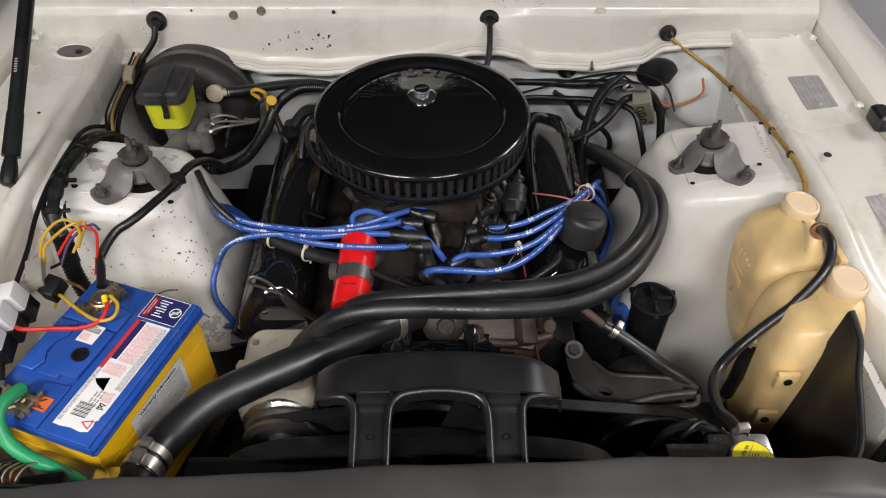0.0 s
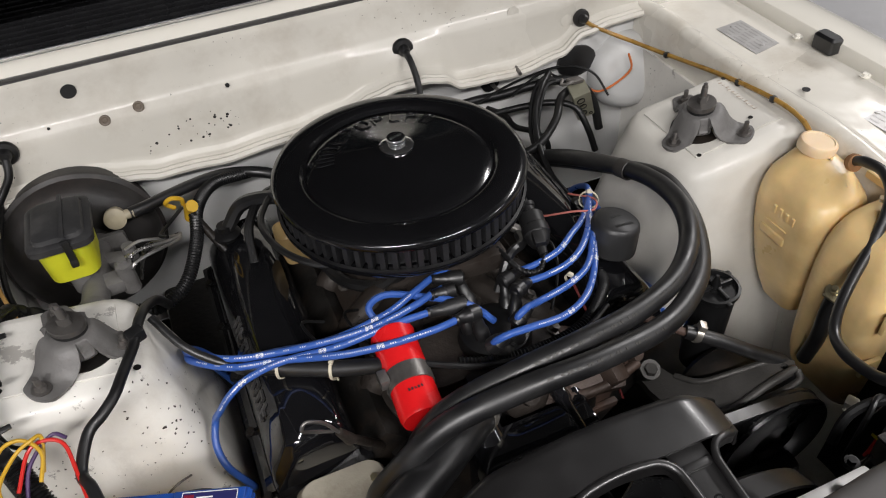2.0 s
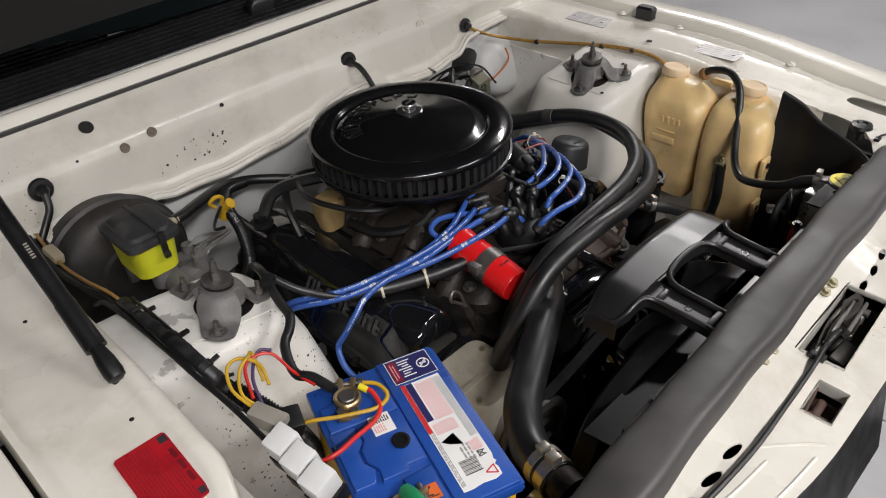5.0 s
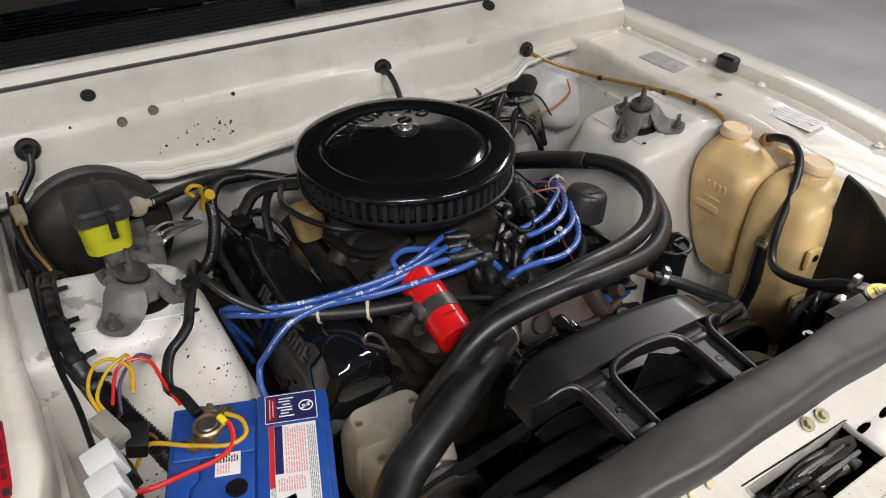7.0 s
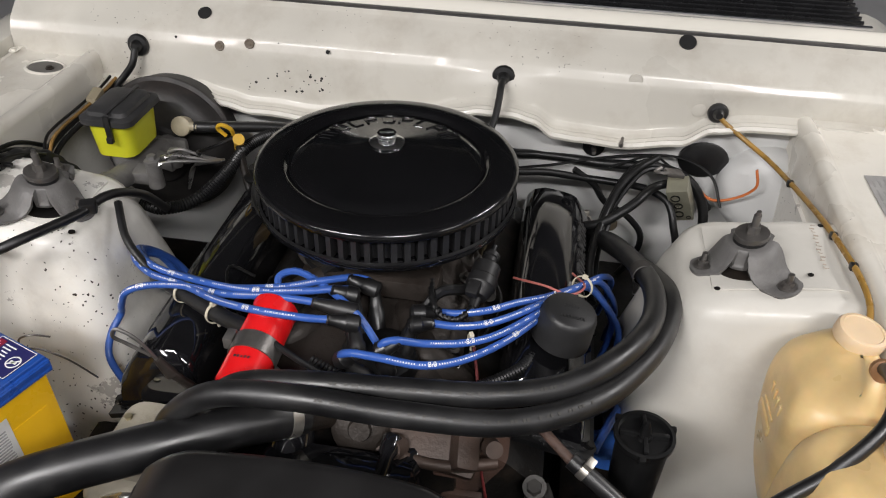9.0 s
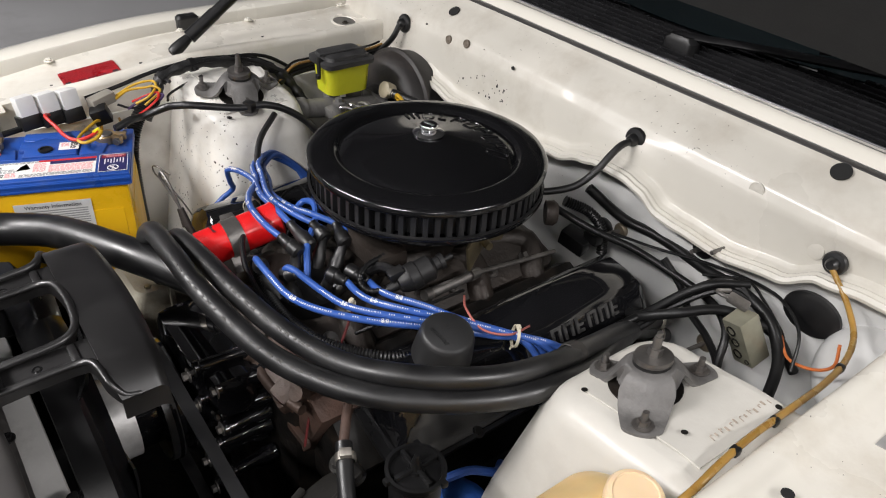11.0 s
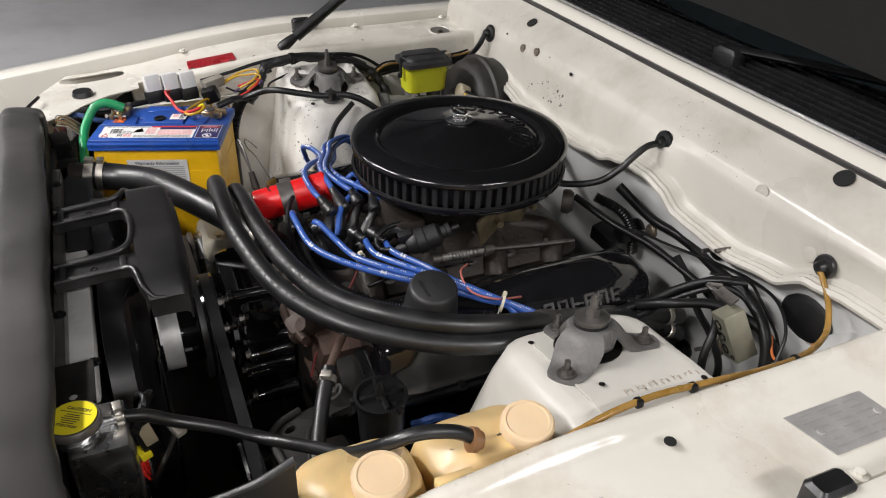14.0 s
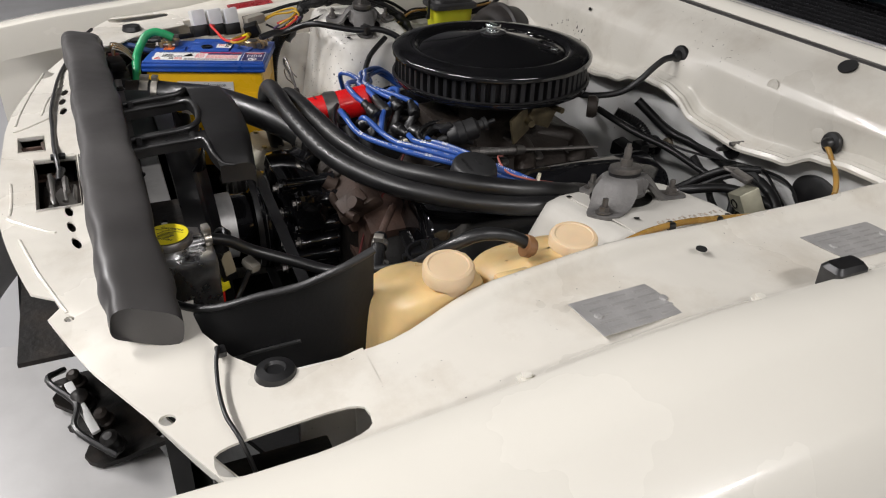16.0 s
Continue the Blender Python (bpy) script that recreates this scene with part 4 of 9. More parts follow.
shroud = thing("fan_shroud", (MID, 0.52, 0.5), "black plastic fan shroud behind the radiator", "shroud")
def shroud_ring(y, wide, high, zc, power):
    out = []
    for i in range(64):
        a = 2 * math.pi * i / 64
        c, s = math.cos(a), math.sin(a)
        out.append(Vector((MID + wide * math.copysign(abs(c) ** power, c), y, zc + high * math.copysign(abs(s) ** power, s))))
    return out


bm = bmesh.new()
loft(bm, [shroud_ring(0.492, 0.268, 0.235, 0.615, 0.42), shroud_ring(0.520, 0.266, 0.232, 0.613, 0.45), shroud_ring(0.527, 0.260, 0.226, 0.612, 0.5)], False)
bmesh.ops.recalc_face_normals(bm, faces=bm.faces)
bmesh.ops.solidify(bm, geom=list(bm.faces), thickness=0.004)
part("outer_wall", bm, SHROUD_BLACK, shroud)
bm = bmesh.new()
loft(bm, [shroud_ring(0.527, 0.260, 0.226, 0.612, 0.5), shroud_ring(0.531, 0.238, 0.214, 0.622, 0.75), shroud_ring(0.538, 0.226, 0.204, 0.630, 0.95), shroud_ring(0.545, 0.222, 0.198, 0.628, 1.0), shroud_ring(0.548, 0.217, 0.194, 0.628, 1.0)], False)
bmesh.ops.recalc_face_normals(bm, faces=bm.faces)
bmesh.ops.solidify(bm, geom=list(bm.faces), thickness=0.003)
part("throat", bm, SHROUD_BLACK, shroud)
bm = bmesh.new()
sheet(bm, lambda u, v: Vector((-0.31 + 0.245 * u, 0.4555 + 0.042 * v, 0.842 - 0.006 * v)), 8, 4, 0.003)
part("top_cover", bm, SHROUD_BLACK, shroud)
wl = thing("wiring_plug", (0.3208, 0.5180, 0.7395), "bundle of plugs and red and yellow wires beside the radiator", "wiring")
bm = bmesh.new()
box(bm, (0.3268, 0.5225, 0.8225), (0.018, 0.02, 0.05), 0.003, Euler((0.2, 0.15, 0.3)).to_matrix())
part("plug", bm, PLASTIC, wl)
bm = bmesh.new()
box(bm, (0.3363, 0.5265, 0.8275), (0.004, 0.014, 0.034), 0.001, Euler((0.2, 0.15, 0.3)).to_matrix())
part("plug_label", bm, TAN_PLASTIC, wl)
bm = bmesh.new()
box(bm, (0.3268, 0.5180, 0.7945), (0.016, 0.013, 0.012), 0.002, Euler((0.2, 0.15, 0.3)).to_matrix())
part("yellow_seal", bm, YELLOW_LABEL, wl)
for k in range(3):
    bm = bmesh.new()
    tube(bm, [(0.3238 + 0.003 * k, 0.5180, 0.7905), (0.3233 + 0.004 * k, 0.5180 - 0.003 * k, 0.7775), (0.3208 + 0.006 * k, 0.5180 - 0.002 * k, 0.7645), (0.3168 + 0.008 * k, 0.5180, 0.7555)], 0.0019, 6)
    part("wire", bm, RED_WIRE, wl)
bm = bmesh.new()
tube(bm, [(0.3228, 0.5265, 0.8475), (0.3088, 0.5305, 0.8575), (0.2928, 0.5225, 0.8475), (0.2828, 0.5180, 0.8095), (0.2828, 0.5180, 0.7695), (0.3108, 0.5180, 0.7345), (0.3408, 0.5180, 0.7495), (0.3428, 0.5345, 0.7845), (0.3258, 0.5525, 0.8055)], 0.0035, 8)
part("loom", bm, PLASTIC, wl)
bm = bmesh.new()
box(bm, (0.3158, 0.5565, 0.8075), (0.022, 0.014, 0.012), 0.003, Euler((0, 0.3, 0.5)).to_matrix())
part("grey_plug", bm, GREY_PLASTIC, wl)
cable("plug_loom", [(0.345, 0.515, 0.845), (0.31, 0.53, 0.85), (0.28, 0.535, 0.835), (0.265, 0.53, 0.80)], 0.006, PLASTIC, "taped black wiring loom beside the radiator")

# ---- fan and its guard ----
guard = thing("fan_guard", (-0.012, 0.57, 0.80), "satin black moulded fan guard with two forward legs", "fan guard")
bm = bmesh.new()
GX = -0.0105


def guard_top(u, v):
    """The hood of the guard: u across, v from its front edge to its back."""
    e = abs(u - 0.5) * 2
    x = GX + (u - 0.5) * 0.304
    y = 0.549 + 0.006 * max(0.0, (e - 0.8) / 0.2) ** 2 * (1 - v) + (0.064 - 0.010 * e ** 2) * v
    z = 0.8990 - 0.026 * max(0.0, (e - 0.66) / 0.34) ** 2 - 0.007 * max(0.0, (v - 0.8) / 0.2) ** 2 - 0.005 * e ** 2
    return Vector((x, y, z))


sheet(bm, guard_top, 48, 16, 0.004)
part("cover", bm, GUARD_BLACK, guard)
bm = bmesh.new()
sheet(bm, lambda u, v: guard_top(u, 1.0) + Vector((0, 0.002 * v, -0.034 * v)), 48, 4, 0.003)
part("back_wall", bm, GUARD_BLACK, guard)
for u0 in (0.0, 1.0):
    bm = bmesh.new()
    sheet(bm, lambda u, v: guard_top(u0, u) + Vector(((u0 - 0.5) * 0.004 * v, 0, -0.026 * v)), 10, 3, 0.003)
    part("end_wall", bm, GUARD_BLACK, guard)


def ribbon(pts, drop, per=8):
    """An upright strip that hangs from a line."""
    run = smooth_path(pts, per)
    bm = bmesh.new()
    vs = [(bm.verts.new(p), bm.verts.new(p - Vector((0, 0, drop)))) for p in run]
    fs = [bm.faces.new((a[0], b[0], b[1], a[1])) for a, b in zip(vs, vs[1:])]
    bmesh.ops.recalc_face_normals(bm, faces=fs)
    bmesh.ops.solidify(bm, geom=fs, thickness=0.0035)
    return bm


for s in (-1, 1):
    OUTER = [(GX + s * dx, y, z) for dx, y, z in ((0.149, 0.575, 0.866), (0.146, 0.560, 0.8695), (0.136, 0.550, 0.882), (0.122, 0.5465, 0.891), (0.108, 0.542, 0.8935), (0.1005, 0.530, 0.8915), (0.0985, 0.508, 0.890), (0.0975, 0.480, 0.888), (0.0970, 0.448, 0.885))]
    part("outer_wall", ribbon(OUTER, 0.013), GUARD_BLACK, guard)
    bm = bmesh.new()
    tube(bm, [(GX + s * dx, y, z) for dx, y, z in ((0.149, 0.575, 0.866), (0.146, 0.560, 0.8695), (0.136, 0.550, 0.882), (0.122, 0.5465, 0.891), (0.108, 0.542, 0.8935), (0.1005, 0.530, 0.8915), (0.0985, 0.508, 0.890), (0.0975, 0.480, 0.888), (0.0970, 0.448, 0.885))], 0.0042, 10, 8)
    part("outer_bead", bm, GUARD_BLACK, guard)
    bm = bmesh.new()
    c = GX + s * 0.0785
    sheet(bm, lambda u, v: Vector((c + (u - 0.5) * 0.041, 0.448 + 0.118 * v, 0.8815 + 0.006 * v)), 4, 12, 0.003)
    for y in (0.458, 0.532):
        box(bm, (c, y, 0.8862), (0.034, 0.009, 0.007), 0.003)
    leg = part("leg", bm, GUARD_BLACK, guard)
    bm = bmesh.new()
    lathe(bm, (c, 0.495, 0.8823), (0, 0, 1), [(0.0062, -0.001), (0.0062, 0.0008), (0.005, 0.0022), (0.0032, 0.0022), (0.0028, 0.0008), (0, 0.0008)], 18)
    part("bolt", bm, BLACK_SATIN, leg)
bm = bmesh.new()
tube(bm, [(GX + dx, y, z) for dx, y, z in ((-0.0590, 0.448, 0.886), (-0.0590, 0.480, 0.889), (-0.0588, 0.512, 0.891), (-0.0560, 0.532, 0.8935), (-0.0440, 0.544, 0.8965), (-0.022, 0.548, 0.8985), (0.0, 0.549, 0.899), (0.022, 0.548, 0.8985), (0.0440, 0.544, 0.8965), (0.0560, 0.532, 0.8935), (0.0588, 0.512, 0.891), (0.0590, 0.480, 0.889), (0.0590, 0.448, 0.886))], 0.0046, 12, 8)
part("window_bead", bm, GUARD_BLACK, guard)
part("window_wall", ribbon([(GX + dx, y, z) for dx, y, z in ((-0.0590, 0.448, 0.886), (-0.0588, 0.512, 0.891), (-0.0560, 0.532, 0.8935), (-0.0440, 0.544, 0.8965), (0.0, 0.549, 0.899), (0.0440, 0.544, 0.8965), (0.0560, 0.532, 0.8935), (0.0588, 0.512, 0.891), (0.0590, 0.448, 0.886))], 0.014), GUARD_BLACK, guard)

AX = Vector((-0.03, 0.0, 0.68))
fan = thing("cooling_fan", (AX.x, 0.54, 0.5), "black engine cooling fan with a silver hub", "fan")
bm = bmesh.new()
cyl(bm, AX + Vector((0, 0.556, 0)), AX + Vector((0, 0.584, 0)), 0.056, 0.057, 36)
part("clutch_rim", bm, mat("machined_alloy", (0.72, 0.71, 0.70), 0.45, metal=0.5, vary=0.2, scale=40, bump=0.1), fan, "machined silver hub rim")
bm = bmesh.new()
lathe(bm, AX + Vector((0, 0.545, 0)), (0, -1, 0), [(0.046, 0), (0.04, 0.006), (0.02, 0.012), (0, 0.012)], 30)
part("hub", bm, GRIME, fan)
for k in range(7):
    a = 2 * math.pi * k / 7 + 0.25
    bm = bmesh.new()
    er, et = Vector((math.cos(a), 0, math.sin(a))), Vector((-math.sin(a), 0, math.cos(a)))
    sheet(bm, lambda u, v: AX + er * (0.045 + 0.15 * u) + et * ((v - 0.5) * (0.05 + 0.04 * u)) + Vector((0, 0.535 + 0.03 * (v - 0.5) + 0.01 * math.sin(v * 3.1), 0)), 6, 5, 0.003)
    part("blade", bm, BLACK_SATIN, fan)
pump = thing("water_pump", (AX.x, 0.66, 0.55), "black painted water pump and pulley", "water pump")
bm = bmesh.new()
lathe(bm, AX + Vector((0, 0.575, 0)), (0, 1, 0), [(0.0, 0), (0.05, 0), (0.052, 0.012), (0.052, 0.04), (0.058, 0.046), (0.082, 0.048), (0.084, 0.052), (0.074, 0.058), (0.074, 0.062), (0.084, 0.068), (0.084, 0.072), (0, 0.072)], 48)
part("pulley", bm, BLACK_GLOSS, pump)
bm = bmesh.new()
box(bm, AX + Vector((0, 0.69, 0.02)), (0.14, 0.07, 0.16), 0.02)
box(bm, AX + Vector((0.06, 0.70, 0.05)), (0.08, 0.06, 0.07), 0.015)
cyl(bm, AX + Vector((-0.04, 0.70, 0.07)), AX + Vector((-0.045, 0.745, 0.10)), 0.027, 0.024)
part("housing", bm, BLACK_GLOSS, pump)
rnd = random.Random(4)
for k in range(9):
    bm = bmesh.new()
    z = 0.095 - 0.026 * k + rnd.uniform(-0.005, 0.005)
    x = 0.078 + rnd.uniform(-0.012, 0.016)
    r = rnd.uniform(0.006, 0.0105)
    y = 0.668 + rnd.uniform(-0.012, 0.014)
    lathe(bm, AX + Vector((x, 0.745, z)), (rnd.uniform(-0.06, 0.06), -1, 0), [(r * 1.5, 0), (r * 1.4, 0.02), (r, 0.026), (r, 0.745 - y - 0.008), (r * 1.25, 0.745 - y - 0.006), (r * 1.25, 0.745 - y)], 14)
    boss = part("boss", bm, BLACK_GLOSS, pump)
    bm = bmesh.new()
    bolt(bm, AX + Vector((x, y, z)), (0, -1, 0), r * 0.7, 0.007)
    part("boss_bolt", bm, STEEL if k % 3 == 1 else BLACK_SATIN, boss)
for k in range(6):
    bm = bmesh.new()
    bolt(bm, AX + Vector((0.07 + 0.02 * (k % 3), 0.652, 0.09 - 0.035 * k)), (0, -1, 0), 0.006, 0.008)
    part("bolt", bm, STEEL, pump)


def belt(name, c0, r0, c1, r1, y):
    c0, c1 = Vector(c0), Vector(c1)
    d = (c1 - c0)
    base = math.atan2(d.z, d.x)
    off = math.acos((r0 - r1) / d.length)
    loop = []
    for k in range(13):
        a = base + off + (2 * math.pi - 2 * off) * k / 12
        loop.append((c0.x + r0 * math.cos(a), c0.z + r0 * math.sin(a), a))
    for k in range(13):
        a = base - off + 2 * off * k / 12
        loop.append((c1.x + r1 * math.cos(a), c1.z + r1 * math.sin(a), a))
    bm = bmesh.new()
    rings = []
    for x, z, a in loop:
        ring = []
        for dr, dy in ((0.0, -0.008), (0.004, -0.008), (0.004, 0.008), (0.0, 0.008)):
            ring.append(bm.verts.new((x + dr * math.cos(a), y + dy, z + dr * math.sin(a))))
        rings.append(ring)
    for i in range(len(rings)):
        a, b = rings[i], rings[(i + 1) % len(rings)]
        for j in range(4):
            bm.faces.new((a[j], a[(j + 1) % 4], b[(j + 1) % 4], b[j]))
    return solo(name, bm, RUBBER, "worn black rubber drive belt", "belt", "drive belts")


belt("drive_belt", (AX.x, 0, AX.z), 0.080, (0.315, 0, 0.632), 0.082, 0.636)
belt("drive_belt", (AX.x, 0, AX.z), 0.078, (-0.235, 0, 0.665), 0.055, 0.622)

steer = thing("steering_pump", (0.30, 0.64, 0.40), "black power steering pump with a wide pulley", "pump")
bm = bmesh.new()
lathe(bm, (0.315, 0.622, 0.632), (0, 1, 0), [(0.0, 0.014), (0.03, 0.012), (0.035, 0.004), (0.07, 0.006), (0.085, 0.0), (0.087, 0.004), (0.077, 0.012), (0.087, 0.02), (0.087, 0.024), (0.0, 0.026)], 48)
part("pulley", bm, BLACK_SATIN, steer)
bm = bmesh.new()
lathe(bm, (0.315, 0.648, 0.632), (0, 1, 0), [(0.0, 0), (0.055, 0), (0.06, 0.01), (0.06, 0.11), (0.05, 0.12), (0, 0.12)], 32)
part("body", bm, GRIME, steer)
bm = bmesh.new()
cyl(bm, (0.322, 0.80, 0.62), (0.322, 0.80, 0.772), 0.027, 0.031, 32)
part("filler_tube", bm, PLASTIC, steer)
bm = bmesh.new()
lathe(bm, (0.322, 0.80, 0.770), (0, 0, 1), [(0.034, 0), (0.035, 0.002), (0.035, 0.008), (0.031, 0.0085), (0.029, 0.003), (0.010, 0.003), (0.009, 0.007), (0, 0.007)], 32)
box(bm, (0.322, 0.80, 0.776), (0.056, 0.005, 0.008), 0.001)
box(bm, (0.322, 0.80, 0.776), (0.005, 0.056, 0.008), 0.001)
lathe(bm, (0.322, 0.80, 0.776), (0, 0, 1), [(0.007, 0), (0.006, 0.01), (0.0025, 0.022), (0, 0.022)], 12)
for k in range(3):
    a = 2.1 * k + 0.4
    box(bm, (0.322 + 0.036 * math.cos(a), 0.80 + 0.036 * math.sin(a), 0.774), (0.008, 0.008, 0.008), 0.002)
part("filler_cap", bm, PLASTIC, steer, "black ribbed plastic filler cap")
bm = bmesh.new()
ARM = [(0.196, 0.792), (0.224, 0.790), (0.236, 0.752), (0.256, 0.722), (0.300, 0.706), (0.368, 0.697), (0.381, 0.686), (0.372, 0.673), (0.320, 0.668), (0.262, 0.664), (0.228, 0.680), (0.206, 0.712), (0.197, 0.75)]
plate(bm, quad_pts(*ARM, n=3), [ring_pts(0.362, 0.684, 0.006, 0.005, 10), ring_pts(0.246, 0.695, 0.012, 0.007, 14, -40)], lambda x, y: 0.668 + 0.040 * min(1.0, max(0.0, (x - 0.205) / 0.11)), 0.013)
tube(bm, [(0.204, 0.716, 0.672), (0.228, 0.682, 0.680), (0.262, 0.666, 0.690), (0.320, 0.669, 0.708), (0.372, 0.675, 0.709)], 0.0055, 10)
tube(bm, [(0.237, 0.752, 0.678), (0.257, 0.723, 0.688), (0.300, 0.707, 0.704), (0.366, 0.698, 0.709)], 0.0045, 10)
tube(bm, [(0.285, 0.664, 0.688), (0.33, 0.660, 0.692), (0.372, 0.664, 0.694), (0.380, 0.676, 0.70)], 0.005, 10)
cyl(bm, (0.210, 0.790, 0.655), (0.206, 0.768, 0.692), 0.0155, 0.0145, 20)
cyl(bm, (0.206, 0.768, 0.690), (0.2055, 0.766, 0.697), 0.010, 0.009, 6)
part("bracket", bm, mat("dark_grey_cast", (0.065, 0.062, 0.058), 0.5, metal=0.4, vary=0.25, scale=20, bump=0.3), steer, "grey cast bracket arm")
bm = bmesh.new()
tube(bm, [(0.190, 0.795, 0.785), (0.215, 0.775, 0.777), (0.245, 0.752, 0.765)], 0.006, 10)
part("metal_pipe", bm, RUST, steer)
bm = bmesh.new()
tube(bm, [(0.24, 0.756, 0.768), (0.28, 0.735, 0.752), (0.33, 0.712, 0.724), (0.375, 0.695, 0.697), (0.385, 0.69, 0.66), (0.36, 0.70, 0.60)], 0.010, 12)
part("pressure_hose", bm, RUBBER, steer)
bm = bmesh.new()
hose_clamp(bm, (0.256, 0.749, 0.763), (0.5, -0.27, -0.2), 0.011, 0.010)
part("clamp", bm, CLAMP_STEEL, steer)

comp = thing("compressor", (-0.25, 0.70, 0.45), "pale grey belt driven compressor beside the engine", "compressor")
bm = bmesh.new()
CHALKY = mat("chalky_alloy", (0.40, 0.37, 0.30), 0.5, metal=0.2, vary=0.2, scale=14, bump=0.35, dirt=(0.12, 0.085, 0.045), dirt_amount=0.9, dirt_scale=10)
loft(bm, [rounded(-0.310, -0.190, 0.650, 0.782, 0.016, z) for z in (0.605, 0.700)] + [rounded(-0.306, -0.192, 0.655, 0.780, 0.018, 0.722), rounded(-0.298, -0.196, 0.664, 0.776, 0.02, 0.734)])
body = part("body", bm, CHALKY, comp)
bm = bmesh.new()
loft(bm, [rounded(-0.314, -0.186, 0.706, 0.716, 0.003, z) for z in (0.60, 0.728)] + [rounded(-0.308, -0.192, 0.707, 0.715, 0.003, 0.738)])
part("joint_flange", bm, CHALKY, body)
bm = bmesh.new()
lathe(bm, (-0.243, 0.655, 0.662), (0, -1, 0), [(0.062, -0.01), (0.062, 0.004), (0.055, 0.012), (0.04, 0.014), (0, 0.014)], 36)
part("front_cover", bm, ALU, comp, "bare alloy front cover")
bm = bmesh.new()
lathe(bm, (-0.235, 0.640, 0.668), (0, -1, 0), [(0.060, 0.0), (0.062, 0.006), (0.052, 0.012), (0.052, 0.016), (0.062, 0.022), (0.062, 0.028), (0.05, 0.03), (0.046, 0.026), (0.03, 0.026), (0.028, 0.034), (0.012, 0.036), (0.010, 0.044), (0, 0.044)], 40)
part("pulley", bm, STEEL, comp)
for k in range(4):
    bm = bmesh.new()
    bolt(bm, (-0.290 + 0.08 * (k % 2), 0.682 + 0.066 * (k // 2), 0.732), (0, 0, 1), 0.005, 0.006)
    part("bolt", bm, GOLD_ZINC, comp)

# ---- engine ----
eng = thing("engine", (MID, 0.95, 0.3), "greasy black engine with gloss black rocker covers", "engine")
bm = bmesh.new()
box(bm, (MID, 1.0, 0.52), (0.30, 0.5, 0.42), 0.03)
part("block", bm, GRIME, eng)
for side in (-1, 1):
    bm = bmesh.new()
    box(bm, (MID + side * 0.15, 1.02, 0.66), (0.15, 0.48, 0.15), 0.02, Euler((0, radians(42 * side), 0)).to_matrix())
    part("cylinder_head", bm, GRIME, eng)
bm = bmesh.new()
box(bm, (0.095, 0.80, 0.69), (0.10, 0.075, 0.15), 0.012, Euler((0, radians(28), 0)).to_matrix())
box(bm, (0.10, 0.757, 0.72), (0.03, 0.012, 0.025), 0.003)
box(bm, (0.12, 0.757, 0.67), (0.05, 0.010, 0.012), 0.003)
part("front_casting", bm, RUST, eng, "rust brown cast iron face of the engine")
bm = bmesh.new()
box(bm, (0.075, 0.768, 0.762), (0.13, 0.075, 0.022), 0.008, Euler((0.5, 0.1, -0.1)).to_matrix())
box(bm, (0.12, 0.752, 0.762), (0.03, 0.05, 0.03), 0.008, Euler((0.5, 0.4, 0.3)).to_matrix())
cyl(bm, (0.045, 0.745, 0.762), (0.04, 0.73, 0.772), 0.014, 0.012, 16)
cyl(bm, (0.15, 0.752, 0.775), (0.155, 0.74, 0.785), 0.011, 0.010, 16)
tube(bm, [(0.02, 0.75, 0.76), (0.06, 0.735, 0.755), (0.11, 0.735, 0.752), (0.16, 0.745, 0.758)], 0.007, 10)
part("coolant_casting", bm, mat("stained_alloy", (0.052, 0.035, 0.027), 0.55, metal=0.3, vary=0.35, scale=20, bump=0.4, dirt=(0.06, 0.03, 0.02), dirt_amount=0.9, dirt_scale=16), eng, "stained alloy coolant casting")
bm = bmesh.new()
box(bm, (-0.165, 0.825, 0.665), (0.09, 0.06, 0.13), 0.012, Euler((0, radians(-28), 0)).to_matrix())
part("front_casting", bm, GRIME, eng)
bm = bmesh.new()
loft(bm, [rounded(MID - 0.12, MID + 0.12, 0.79, 1.25, 0.04, 0.72), rounded(MID - 0.13, MID + 0.13, 0.79, 1.25, 0.04, 0.755), rounded(MID - 0.10, MID + 0.10, 0.80, 1.23, 0.04, 0.785), rounded(MID - 0.075, MID + 0.075, 0.93, 1.19, 0.03, 0.80), rounded(MID - 0.06, MID + 0.06, 0.97, 1.16, 0.02, 0.825)])
RUNNERS = []
for k in range(4):
    for side in (-1, 1):
        y = 0.87 + 0.105 * k
        RUNNERS.append([(MID + side * 0.03, 1.02 + 0.02 * (k - 1.5), 0.79), (MID + side * 0.08, y + 0.01, 0.785), (MID + side * 0.125, y, 0.755), (MID + side * 0.14, y, 0.73)])
manifold = part("intake_manifold", bm, CAST, eng, "dirty brownish cast intake manifold")
for pts in RUNNERS:
    bm = bmesh.new()
    tube(bm, pts, 0.022, 10)
    part("runner", bm, CAST, manifold)
for k in range(12):
    bm = bmesh.new()
    side = -1 if k % 2 else 1
    bolt(bm, (MID + side * 0.115, 0.83 + 0.07 * (k // 2), 0.775), (side * 0.4, 0, 1), 0.007, 0.008)
    part("manifold_bolt", bm, STEEL, eng)
bm = bmesh.new()
lathe(bm, (0.0, 0.752, 0.775), (0.1, -0.75, 0.5), [(0.034, -0.03), (0.034, 0.0), (0.028, 0.006), (0.014, 0.008), (0.012, 0.014), (0, 0.014)], 28)
part("thermostat_housing", bm, CAST, eng)
bm = bmesh.new()
cyl(bm, (-0.030, 0.775, 0.778), (-0.070, 0.738, 0.800), 0.022, 0.022, 24)
box(bm, (-0.030, 0.785, 0.770), (0.07, 0.035, 0.045), 0.008)
part("water_outlet", bm, GRIME, eng)


